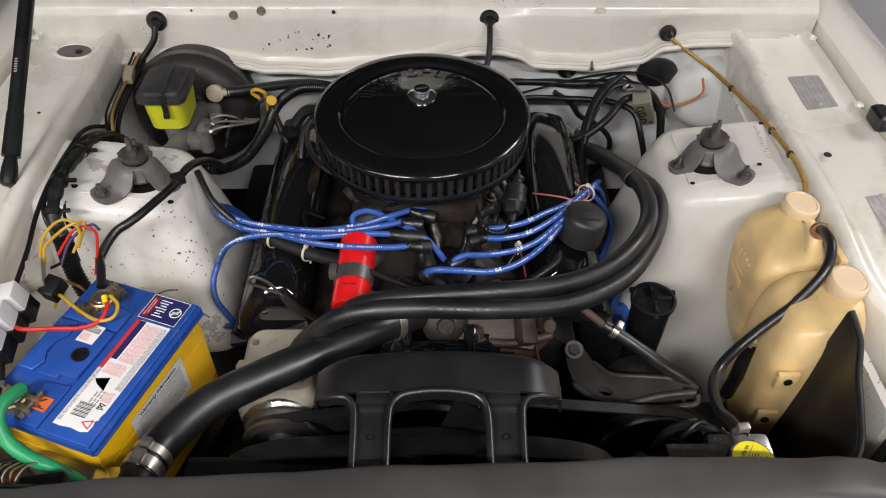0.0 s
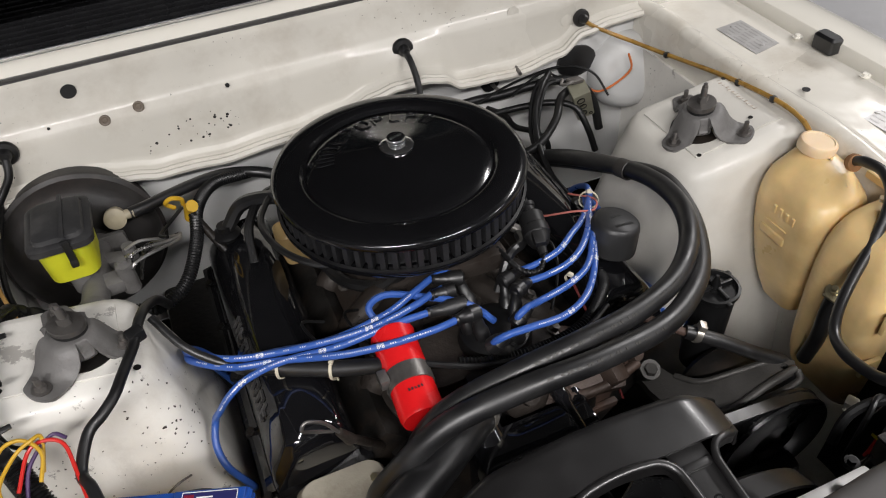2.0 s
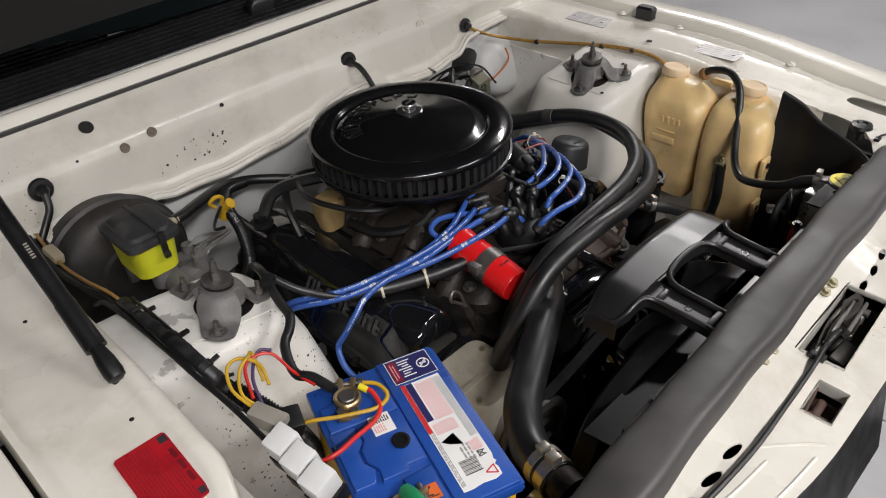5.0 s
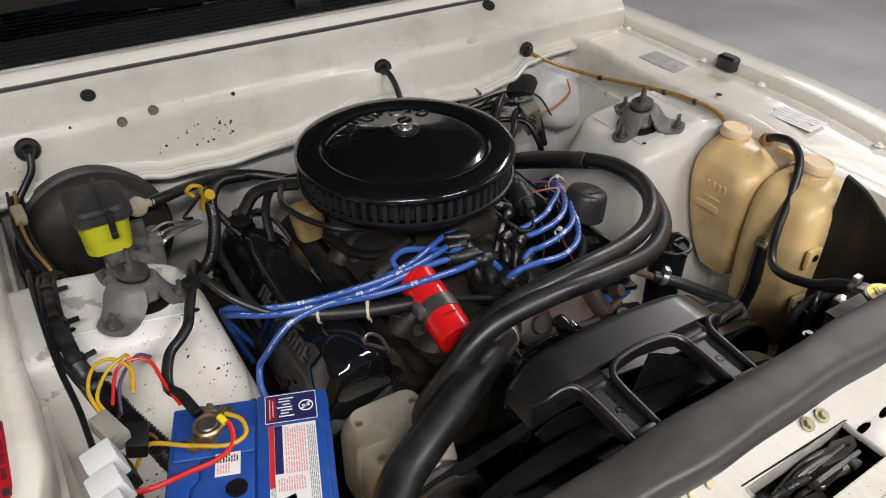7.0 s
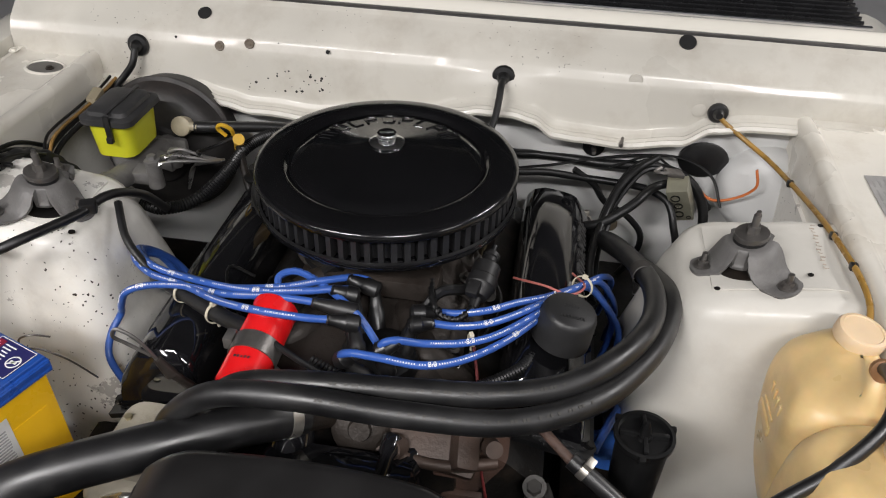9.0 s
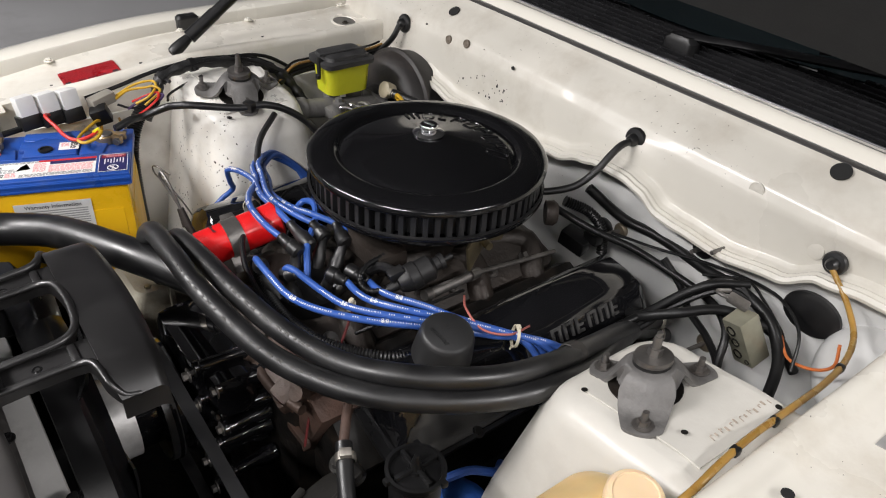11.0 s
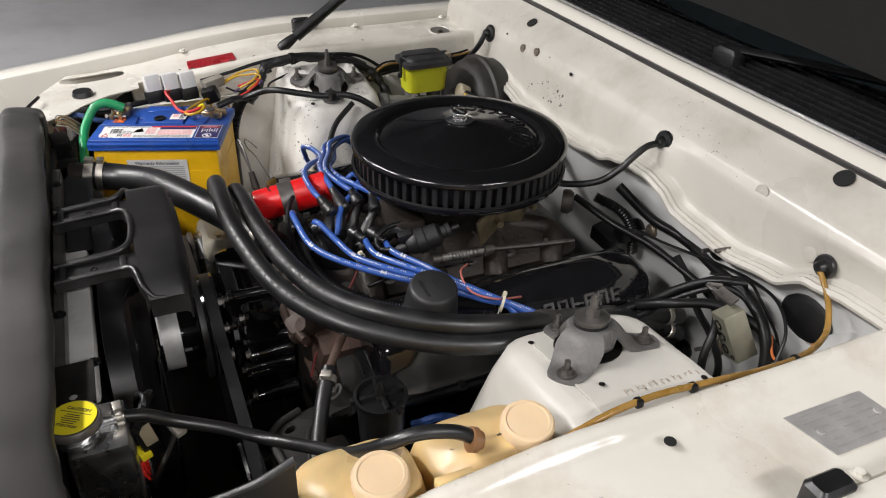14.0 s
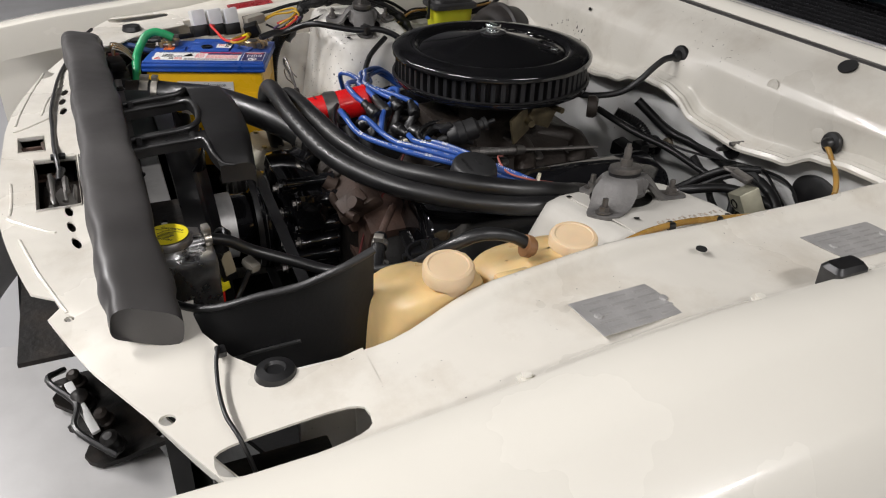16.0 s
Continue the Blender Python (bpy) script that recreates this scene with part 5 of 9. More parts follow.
def rocker(side):
    """A pressed rocker cover: cross-section swept along the head."""
    sec = [(0.145, 0.728), (0.147, 0.760), (0.153, 0.785), (0.163, 0.797), (0.180, 0.802), (0.205, 0.799), (0.224, 0.794), (0.233, 0.788), (0.2535, 0.755), (0.2575, 0.742), (0.259, 0.712), (0.264, 0.704), (0.270, 0.700), (0.258, 0.695)]
    ys = [(0.823, 0.62), (0.829, 0.88), (0.840, 1.0), (0.90, 1.0), (1.0, 1.0), (1.10, 1.0), (1.20, 1.0), (1.264, 1.0), (1.278, 0.88), (1.285, 0.62)]
    ys = [(y - (0.036 if side < 0 else 0.0), s) for y, s in ys]
    base = Vector((0.205, 0, 0.715))
    bm = bmesh.new()
    loft(bm, [[Vector((MID + side * (base.x + (x - base.x) * (0.9 + 0.1 * s) + 0.033), y, base.z + (z - base.z) * s)) for x, z in sec] for y, s in ys])
    return bm


# Grey in this black stands for the highlights on the raised shapes.
LIT_BLACK = mat("lit_black_enamel", (0.05, 0.049, 0.048), 0.32, vary=0.5, scale=60, bump=0.05)
covers = {}
for side in (-1, 1):
    covers[side] = part("rocker_cover", rocker(side), BLACK_GLOSS, eng, "gloss black rocker cover with raised shapes")
    bm = bmesh.new()
    pts = []
    for y in ((0.812, 1.296) if side > 0 else (0.776, 1.260)):
        pts.append([Vector((MID + side * x, y, z)) for x, z in ((0.168, 0.737), (0.168, 0.728), (0.306, 0.690), (0.308, 0.698))])
    loft(bm, pts)
    flange = part("cover_flange", bm, BLACK_SATIN, eng)
    for k in range(5):
        bm = bmesh.new()
        bolt(bm, (MID + side * 0.302, (0.835 if side > 0 else 0.80) + 0.105 * k, 0.698), (side * 0.3, 0, 1), 0.006, 0.007)
        part("cover_bolt", bm, GRIME, flange)
    m = place((MID + side * (0.2433 + 0.033), 1.128 if side > 0 else 0.952, 0.7715), (0, side, 0), (side * 0.85, 0, 0.53))
    for k in range(8):
        bm = bmesh.new()
        u = -0.082 + 0.0235 * k
        emboss(bm, [(u - 0.0065, 0, 0.004, 0.022), (u, 0.009, 0.0092, 0.004), (u + 0.0065, 0.0, 0.004, 0.022)] if k % 3 != 1 else [(u - 0.0065, 0, 0.004, 0.022), (u, -0.009, 0.0092, 0.004), (u, 0.0, 0.0092, 0.0035)], m, 0.003)
        part("raised_shape", bm, LIT_BLACK, covers[side])
# oil filler cap
oil = thing("oil_filler_cap", (0.213, 0.912, 0.79), "tall black rubber oil filler cap on the rocker cover", "cap")
bm = bmesh.new()
lathe(bm, (0.213, 0.912, 0.792), (0.22, 0, 1), [(0.016, -0.005), (0.018, 0.0), (0.021, 0.010), (0.034, 0.013), (0.0385, 0.017), (0.0375, 0.030), (0.0345, 0.055), (0.0325, 0.0605), (0.0285, 0.0635), (0.0, 0.0645)], 40)
OIL_RUBBER = mat("grey_black_rubber", (0.018, 0.018, 0.0185), 0.5, vary=0.1, scale=18, bump=0.1)
part("body", bm, OIL_RUBBER, oil)
bm = bmesh.new()
om = place((0.2265, 0.911, 0.8548), (1, 0.1, -0.22), (0.22, 0, 1))
emboss(bm, [(-0.008 + 0.004 * k, 0.006, 0.0016, 0.005) for k in range(5)] + [(-0.014 + 0.004 * k, -0.014, 0.0022, 0.005) for k in range(8)], om, 0.0006)
part("raised_mark", bm, OIL_RUBBER, oil)
# carburettor
carb = thing("carburettor", (-0.036, 1.06, 0.82), "dirty alloy carburettor below the air cleaner", "carburettor")
bm = bmesh.new()
box(bm, (-0.036, 1.06, 0.845), (0.13, 0.17, 0.05), 0.01)
box(bm, (-0.036, 1.06, 0.875), (0.10, 0.13, 0.03), 0.008)
cyl(bm, (-0.036, 1.067, 0.86), (-0.036, 1.067, 0.895), 0.065, 0.065, 32)
box(bm, (0.01, 0.945, 0.84), (0.10, 0.05, 0.03), 0.008)
part("body", bm, CAST, carb)
bm = bmesh.new()
lathe(bm, (0.108, 0.918, 0.846), (0.10, 0.58, 0.19), [(0.006, -0.014), (0.0075, 0.0), (0.0125, 0.002), (0.0165, 0.010), (0.0175, 0.016), (0.0195, 0.018), (0.0195, 0.030), (0.0178, 0.032), (0.0178, 0.050), (0.0135, 0.054), (0.0095, 0.056), (0.0095, 0.063), (0.0115, 0.064), (0.0115, 0.070), (0.004, 0.071), (0.004, 0.084), (0, 0.084)], 26)
box(bm, (0.104, 0.918, 0.862), (0.016, 0.022, 0.012), 0.003, Euler((0.3, 0, -0.2)).to_matrix())
part("solenoid", bm, SHROUD_BLACK, carb, "dark cylindrical idle solenoid")
bm = bmesh.new()
tube(bm, [(0.106, 0.905, 0.842), (0.090, 0.885, 0.838), (0.068, 0.885, 0.842), (0.055, 0.905, 0.850), (0.050, 0.935, 0.852)], 0.0045, 10, 8, 0.0012, 0.004)
part("solenoid_loom", bm, PLASTIC, carb)
bm = bmesh.new()
tube(bm, [(0.122, 0.960, 0.822), (0.114, 0.992, 0.814), (0.106, 1.026, 0.807), (0.099, 1.058, 0.801)], 0.0078, 10, 10, 0.0032, 0.0052)
part("throttle_spring", bm, STEEL, carb, "coiled steel return spring")
bm = bmesh.new()
cyl(bm, (0.1005, 1.050, 0.803), (0.0965, 1.070, 0.799), 0.0095, 0.008, 12)
part("spring_seat", bm, STEEL, carb)
bm = bmesh.new()
cyl(bm, (0.123, 0.952, 0.823), (0.1215, 0.964, 0.821), 0.008, 0.0085, 12)
part("spring_seat", bm, STEEL, carb)
bm = bmesh.new()
tube(bm, [(0.0965, 1.070, 0.799), (0.100, 1.14, 0.792), (0.105, 1.22, 0.786)], 0.0035, 8)
part("throttle_rod", bm, STEEL, carb)
bm = bmesh.new()
box(bm, (0.095, 1.06, 0.845), (0.006, 0.05, 0.05), 0.003, Euler((0.3, 0, 0.5)).to_matrix())
box(bm, (0.08, 1.11, 0.85), (0.006, 0.06, 0.035), 0.003, Euler((-0.4, 0.1, 0.2)).to_matrix())
cyl(bm, (0.07, 1.08, 0.85), (0.11, 1.075, 0.85), 0.006)
cyl(bm, (0.06, 1.13, 0.862), (0.10, 1.14, 0.862), 0.005)
part("throttle_lever", bm, mat("aged_zinc", (0.20, 0.165, 0.10), 0.42, metal=0.6, vary=0.3, scale=40, bump=0.15), carb, "aged brassy throttle levers")
bm = bmesh.new()
lathe(bm, (0.10, 1.19, 0.865), (0.6, 0.8, 0), [(0, 0), (0.018, 0), (0.0195, 0.004), (0.0195, 0.012), (0.015, 0.018), (0, 0.018)], 28)
part("choke_housing", bm, CAST, carb)
bm = bmesh.new()
loft(bm, [rounded(-0.215, -0.175, 1.10, 1.135, 0.012, 0.79), rounded(-0.222, -0.17, 1.095, 1.14, 0.014, 0.825), rounded(-0.222, -0.17, 1.095, 1.14, 0.014, 0.845), rounded(-0.215, -0.175, 1.10, 1.135, 0.012, 0.85)])
part("vapour_filter", bm, mat("stained_nylon", (0.36, 0.25, 0.11), 0.45, vary=0.25, scale=18, bump=0.08, sss=0.2), carb, "brown stained translucent filter cup")
for pts, r in (([(-0.17, 1.10, 0.79), (-0.15, 1.04, 0.785), (-0.11, 0.99, 0.80), (-0.08, 0.97, 0.83)], 0.009), ([(0.03, 0.90, 0.80), (0.06, 0.92, 0.845), (0.09, 0.94, 0.84), (0.10, 0.97, 0.83)], 0.007),
               ([(-0.28, 1.20, 0.815), (-0.25, 1.20, 0.85), (-0.20, 1.18, 0.86), (-0.14, 1.14, 0.862), (-0.10, 1.11, 0.86)], 0.011), ([(-0.26, 1.12, 0.80), (-0.25, 1.16, 0.84), (-0.21, 1.21, 0.85), (-0.15, 1.22, 0.84), (-0.1, 1.2, 0.82)], 0.007),
               ([(-0.2, 1.2, 0.86), (-0.235, 1.12, 0.87), (-0.225, 1.05, 0.872), (-0.19, 1.0, 0.87), (-0.15, 0.99, 0.862)], 0.005)):
    cable("vacuum_hose", pts, r, RUBBER, "black rubber vacuum hose beside the carburettor", "hose")
bm = bmesh.new()
cyl(bm, (-0.285, 1.20, 0.785), (-0.285, 1.20, 0.822), 0.014, 0.012, 16)
lathe(bm, (-0.285, 1.20, 0.80), (0, 0, 1), [(0.02, 0), (0.022, 0.006), (0.014, 0.012)], 20)
solo("breather_valve", bm, PLASTIC, "black plastic breather elbow on the rocker cover", "valve")
# distributor
dist = thing("distributor", (0.0, 0.84, 0.74), "black distributor cap with rubber boots", "distributor")
bm = bmesh.new()
lathe(bm, (0.0, 0.843, 0.745), (0, 0, 1), [(0.03, 0), (0.036, 0.005), (0.048, 0.02), (0.05, 0.045), (0.046, 0.06), (0.03, 0.068), (0, 0.07)], 36)
part("cap", bm, PLASTIC, dist)
bm = bmesh.new()
cyl(bm, (0.0, 0.843, 0.70), (0.0, 0.843, 0.75), 0.03, 0.034, 24)
part("body", bm, CAST, dist)


def boot(bm, a, b, r0=0.0095, r1=0.0065):
    a, b = Vector(a), Vector(b)
    d = (b - a)
    lathe(bm, a, d, [(r0 * 0.7, 0), (r0, 0.003), (r0, d.length * 0.45), (r0 * 0.85, d.length * 0.5), (r1, d.length * 0.9), (r1 * 1.15, d.length * 0.95), (r1 * 0.9, d.length)], 14)


LEADS_R = [[(0.0, 0.80, 0.80), (-0.028, 0.788, 0.845), (-0.015, 0.778, 0.866), (0.019, 0.777, 0.866), (0.065, 0.782, 0.858), (0.107, 0.800, 0.856), (0.150, 0.848, 0.846), (0.190, 0.915, 0.832), (0.226, 0.985, 0.812), (0.255, 1.04, 0.79), (0.30, 1.07, 0.70), (0.29, 1.06, 0.62)],
           [(0.02, 0.815, 0.80), (0.012, 0.805, 0.85), (0.026, 0.808, 0.864), (0.060, 0.826, 0.848), (0.103, 0.835, 0.848), (0.140, 0.850, 0.853), (0.182, 0.905, 0.842), (0.226, 0.985, 0.820), (0.26, 1.03, 0.79), (0.31, 1.05, 0.70), (0.30, 1.04, 0.62)],
           [(0.03, 0.845, 0.80), (0.040, 0.858, 0.845), (0.055, 0.868, 0.842), (0.088, 0.868, 0.842), (0.121, 0.868, 0.850), (0.152, 0.885, 0.852), (0.191, 0.930, 0.842), (0.232, 0.995, 0.818), (0.27, 1.05, 0.79), (0.305, 1.10, 0.70), (0.30, 1.12, 0.62)],
           [(0.03, 0.865, 0.80), (0.038, 0.890, 0.835), (0.06, 0.900, 0.832), (0.09, 0.898, 0.836), (0.125, 0.900, 0.845), (0.160, 0.925, 0.842), (0.196, 0.955, 0.832), (0.236, 1.003, 0.815), (0.275, 1.07, 0.785), (0.30, 1.16, 0.70), (0.29, 1.18, 0.62)]]
LEADS_L = [[(-0.03, 0.87, 0.80), (-0.04, 0.892, 0.85), (-0.06, 0.892, 0.856), (-0.094, 0.880, 0.858), (-0.144, 0.872, 0.856), (-0.20, 0.882, 0.845), (-0.277, 0.910, 0.828), (-0.331, 0.930, 0.824), (-0.379, 0.982, 0.806), (-0.376, 1.03, 0.75), (-0.34, 1.06, 0.62)],
           [(-0.02, 0.83, 0.80), (-0.028, 0.842, 0.850), (-0.05, 0.835, 0.858), (-0.085, 0.828, 0.862), (-0.14, 0.830, 0.862), (-0.20, 0.852, 0.848), (-0.27, 0.896, 0.826), (-0.33, 0.918, 0.820), (-0.379, 0.970, 0.803), (-0.374, 1.04, 0.74), (-0.34, 1.10, 0.60)],
           [(-0.03, 0.85, 0.80), (-0.038, 0.865, 0.848), (-0.07, 0.862, 0.856), (-0.13, 0.862, 0.858), (-0.20, 0.872, 0.842), (-0.27, 0.892, 0.828), (-0.315, 0.886, 0.826), (-0.341, 0.877, 0.818), (-0.360, 0.886, 0.785), (-0.370, 0.893, 0.762), (-0.378, 0.872, 0.742), (-0.372, 0.848, 0.72), (-0.35, 0.84, 0.67)],
           [(-0.01, 0.885, 0.80), (-0.02, 0.915, 0.845), (-0.045, 0.925, 0.850), (-0.085, 0.905, 0.855), (-0.13, 0.888, 0.852), (-0.20, 0.89, 0.838), (-0.27, 0.918, 0.820), (-0.336, 0.940, 0.812), (-0.378, 0.992, 0.798), (-0.37, 1.05, 0.73), (-0.33, 1.06, 0.65)]]
for pts in LEADS_R + LEADS_L:
    lead = thing("spark_plug_lead", pts[3], "bright blue silicone spark plug lead with white printing", "lead", "spark plug leads")
    bm = bmesh.new()
    tube(bm, pts, 0.0048, 10, 8)
    part("cable", bm, BLUE_LEAD, lead)
    bm = bmesh.new()
    boot(bm, Vector(pts[0]), Vector(pts[1]).lerp(Vector(pts[2]), 0.0), 0.0105)
    a, b = Vector(pts[1]), Vector(pts[2])
    boot(bm, a - (b - a) * 0.3, b + (Vector(pts[3]) - b) * 0.25, 0.011, 0.0065)
    part("boot", bm, RUBBER, lead, "black rubber boot")
    bm = bmesh.new()
    run = smooth_path(pts, 8)
    k0 = 26
    while k0 < min(len(run) - 6, 62):
        d = (run[k0 + 1] - run[k0]).normalized()
        up = (Vector((0.1, -0.55, 0.8)) - Vector((0.1, -0.55, 0.8)).dot(d) * d).normalized()
        m = place(run[k0] + up * 0.0046, d, up)
        for j in range(3):
            emboss(bm, [(-0.003 + 0.003 * j, 0, 0.0011, 0.0018)], m, 0.0004)
        k0 += 2 if (k0 // 6) % 2 else 1
    if len(bm.verts):
        part("white_print", bm, WHITE_LABEL, lead)
    for k1 in (34, 50):
        if k1 + 1 < len(run):
            d = (run[k1 + 1] - run[k1]).normalized()
            up = (Vector((0.1, -0.55, 0.8)) - Vector((0.1, -0.55, 0.8)).dot(d) * d).normalized()
            lettering("size_mark", "8.0", 0.0085, place(run[k1] + up * 0.0052, d, up), WHITE_LABEL, lead, 0.0002)


def zip_tie(at, axis, r, tail=(0.004, -0.003, -0.012)):
    bm = bmesh.new()
    u, w, d = frame_of(axis)
    lathe(bm, Vector(at) - d * 0.002, axis, [(r, 0), (r + 0.0012, 0), (r + 0.0012, 0.004), (r, 0.004)], 20, False)
    box(bm, Vector(at) + (w if w.z > 0 else -w) * (r + 0.001), (0.007, 0.006, 0.005), 0.001, Matrix((u, w, d)).transposed())
    box(bm, Vector(at) + (w if w.z < 0 else -w) * (r + 0.004), (0.003, 0.010, 0.002), 0.0005, Matrix((u, w, d)).transposed())
    return solo("cable_tie", bm, mat("aged_nylon", (0.62, 0.57, 0.44), 0.45, vary=0.08, bump=0.03), "pale nylon cable tie round a bundle", "cable tie", "cable ties")


zip_tie((0.243, 1.012, 0.810), (0.5, 0.8, -0.2), 0.014)
zip_tie((0.112, 0.845, 0.845), (1, 0.5, 0), 0.007)

# ---- ignition coil ----
coil = thing("ignition_coil", (-0.137, 0.80, 0.80), "bright red cylindrical ignition coil in a steel strap", "coil")
CA, CB = Vector((-0.132, 0.866, 0.837)), Vector((-0.139, 0.742, 0.818))
cd = (CB - CA).normalized()
bm = bmesh.new()
lathe(bm, CA, cd, [(0.018, -0.002), (0.026, 0.0), (0.0285, 0.003), (0.0285, 0.006), (0.0275, 0.008), (0.0275, (CB - CA).length - 0.006), (0.025, (CB - CA).length - 0.001), (0.0, (CB - CA).length)], 40)
can = part("can", bm, RED_PAINT, coil)
bm = bmesh.new()
u, w, d = frame_of(cd)
mid = CA.lerp(CB, 0.56)
lathe(bm, mid - d * 0.012, cd, [(0.0278, 0), (0.0292, 0.0004), (0.0292, 0.0236), (0.0278, 0.024)], 36, False)
box(bm, mid + Vector((0.024, -0.005, -0.028)), (0.03, 0.02, 0.004), 0.001, Euler((0, 0.9, 0)).to_matrix())
box(bm, mid + Vector((-0.03, 0.005, 0.012)), (0.012, 0.02, 0.016), 0.002)
part("strap", bm, STEEL, coil, "grey steel mounting strap")
bm = bmesh.new()
emboss(bm, [(0.004 * k - 0.008, 0, 0.0022, 0.004) for k in range(5)], place(CA.lerp(CB, 0.8) + Vector((0, 0.0, 0.0277)), (1, 0, 0), (0, 0.15, 1)), 0.0005)
tagged(part("worn_print", bm, DARK_INK, coil), kind="stuff")
bm = bmesh.new()
lathe(bm, CA, -cd, [(0.022, -0.001), (0.021, 0.006), (0.012, 0.016), (0.010, 0.03), (0, 0.03)], 24)
part("tower", bm, PLASTIC, coil)
cable("coil_lead", [(-0.140, 0.895, 0.832), (-0.145, 0.915, 0.845), (-0.12, 0.92, 0.852), (-0.08, 0.90, 0.850), (-0.03, 0.86, 0.85), (0.0, 0.843, 0.82)], 0.0048, BLUE_LEAD, "blue coil lead to the distributor", "lead")
dip = thing("dipstick", (-0.23, 0.76, 0.70), "steel engine oil dipstick with a loop handle", "dipstick")
bm = bmesh.new()
tube(bm, [(-0.236, 0.757, 0.835), (-0.250, 0.752, 0.868), (-0.268, 0.748, 0.885), (-0.274, 0.746, 0.875), (-0.262, 0.75, 0.862), (-0.242, 0.756, 0.842)], 0.0022, 8)
part("loop", bm, STEEL, dip)
bm = bmesh.new()
cyl(bm, (-0.225, 0.76, 0.81), (-0.236, 0.757, 0.836), 0.0075, 0.005, 14)
tube(bm, [(-0.225, 0.76, 0.812), (-0.205, 0.772, 0.775), (-0.185, 0.785, 0.735), (-0.175, 0.80, 0.68)], 0.0055, 10)
part("guide_tube", bm, CAST, dip)

# ---- air cleaner ----
C = Vector((-0.036, 1.067, 0.0))
LID_TOP = 0.9705


def lid_z(r):
    """The pressed cone of the lid."""
    q = r - 0.012
    return LID_TOP - 0.305 * q + 0.68 * q * q


ac = thing("air_cleaner", (-0.036, 1.067, 0.888), "round gloss black air cleaner with a pleated black filter", "air cleaner")
bm = bmesh.new()
lathe(bm, C, (0, 0, 1), [(0, LID_TOP), (0.012, LID_TOP), (0.02, lid_z(0.02)), (0.05, lid_z(0.05)), (0.08, lid_z(0.08)), (0.11, lid_z(0.11)), (0.1255, lid_z(0.1255)), (0.1285, 0.9418), (0.1305, 0.9412), (0.1325, 0.9422), (0.1355, 0.9458), (0.1390, 0.9481), (0.146, 0.9492), (0.152, 0.9488), (0.166, 0.947), (0.174, 0.944), (0.1772, 0.9395), (0.1772, 0.934), (0.1755, 0.933), (0.172, 0.936), (0.132, 0.934), (0.02, 0.955), (0, 0.955)], 128, False)
lid = part("lid", bm, LID_BLACK, ac, "gloss black domed lid with embossed lettering")
bm = bmesh.new()
STROKES = {"ring": [[(-5, -9), (-5, 9), (5, 9), (5, -9), (-5, -9)]], "two": [[(-5, -9), (-5, 9), (5, 9)], [(-5, 0), (4, 0)], [(5, 9), (5, 2)]], "comb": [[(-6, -9), (-6, 9), (6, 9), (6, -9)], [(0, 9), (0, -9)]], "bar": [[(-4, 9), (-4, -9), (5, -9)]]}
for k, kind in enumerate(("comb", "ring", "bar", "two", "ring", "two", "bar", "two", "ring")):
    a = radians(158 - 14.2 * k)
    rr = 0.101
    m = place(C + Vector((rr * math.cos(a), rr * math.sin(a), lid_z(rr))), (math.sin(a), -math.cos(a), 0), (0.18 * math.cos(a), 0.18 * math.sin(a), 1))
    for line in STROKES[kind]:
        tube(bm, [m @ Vector((0.00135 * px, 0.00150 * py, -0.0004)) for px, py in line], 0.0023, 8, 3, 0.0, 0.004, 1.0)
part("embossed_mark", bm, LID_BLACK, lid)
bm = bmesh.new()
lathe(bm, C, (0, 0, 1), [(0.0, 0.887), (0.16, 0.887), (0.170, 0.888), (0.1755, 0.890), (0.1772, 0.8935), (0.1772, 0.8985), (0.1745, 0.899), (0.17, 0.8945), (0, 0.8945)], 128, False)
part("base_plate", bm, BLACK_GLOSS, ac)
bm = bmesh.new()
n = 66
lo, hi = [], []
for i in range(4 * n):
    a = 2 * math.pi * (i // 4 + (0.0, 0.07, 0.50, 0.57)[i % 4]) / n
    r = (0.1575, 0.1700, 0.1712, 0.1575)[i % 4]
    lo.append(bm.verts.new(C + Vector((r * math.cos(a), r * math.sin(a), 0.897))))
    hi.append(bm.verts.new(C + Vector((r * math.cos(a), r * math.sin(a), 0.938))))
for i in range(4 * n):
    j = (i + 1) % (4 * n)
    bm.faces.new((lo[i], lo[j], hi[j], hi[i]))
part("filter_element", bm, FILTER, ac, "black pleated paper filter element", smooth=False)
bm = bmesh.new()
lathe(bm, C, (0, 0, 1), [(0.173, 0.9335), (0.1765, 0.9345), (0.1765, 0.9365), (0.173, 0.9375)], 96, False)
lathe(bm, C, (0, 0, 1), [(0.173, 0.898), (0.1765, 0.899), (0.1765, 0.9005), (0.173, 0.9015)], 96, False)
part("filter_rim", bm, RUBBER, ac)
bm = bmesh.new()
lathe(bm, C + Vector((0, 0, 0.9690)), (0, 0, 1), [(0.0, -0.002), (0.023, -0.001), (0.0235, 0.001), (0.021, 0.0025), (0.012, 0.0045), (0.0105, 0.005)], 32, False)
part("washer", bm, CHROME, ac, "chrome dished washer")
bm = bmesh.new()
lathe(bm, C + Vector((0, 0, 0.9715)), (0, 0, 1), [(0.009, 0), (0.0095, 0.003), (0.012, 0.004), (0.0135, 0.006), (0.0135, 0.010), (0.0125, 0.0115), (0.0, 0.0115)], 28)
nut = part("wing_nut", bm, CHROME, ac, "chrome centre nut")
bm = bmesh.new()
lathe(bm, C + Vector((0, 0, 0.9827)), (0, 0, 1), [(0.0, 0), (0.0115, 0), (0.0115, 0.001), (0, 0.001)], 24)
part("nut_inlay", bm, BLACK_SATIN, nut)
bm = bmesh.new()
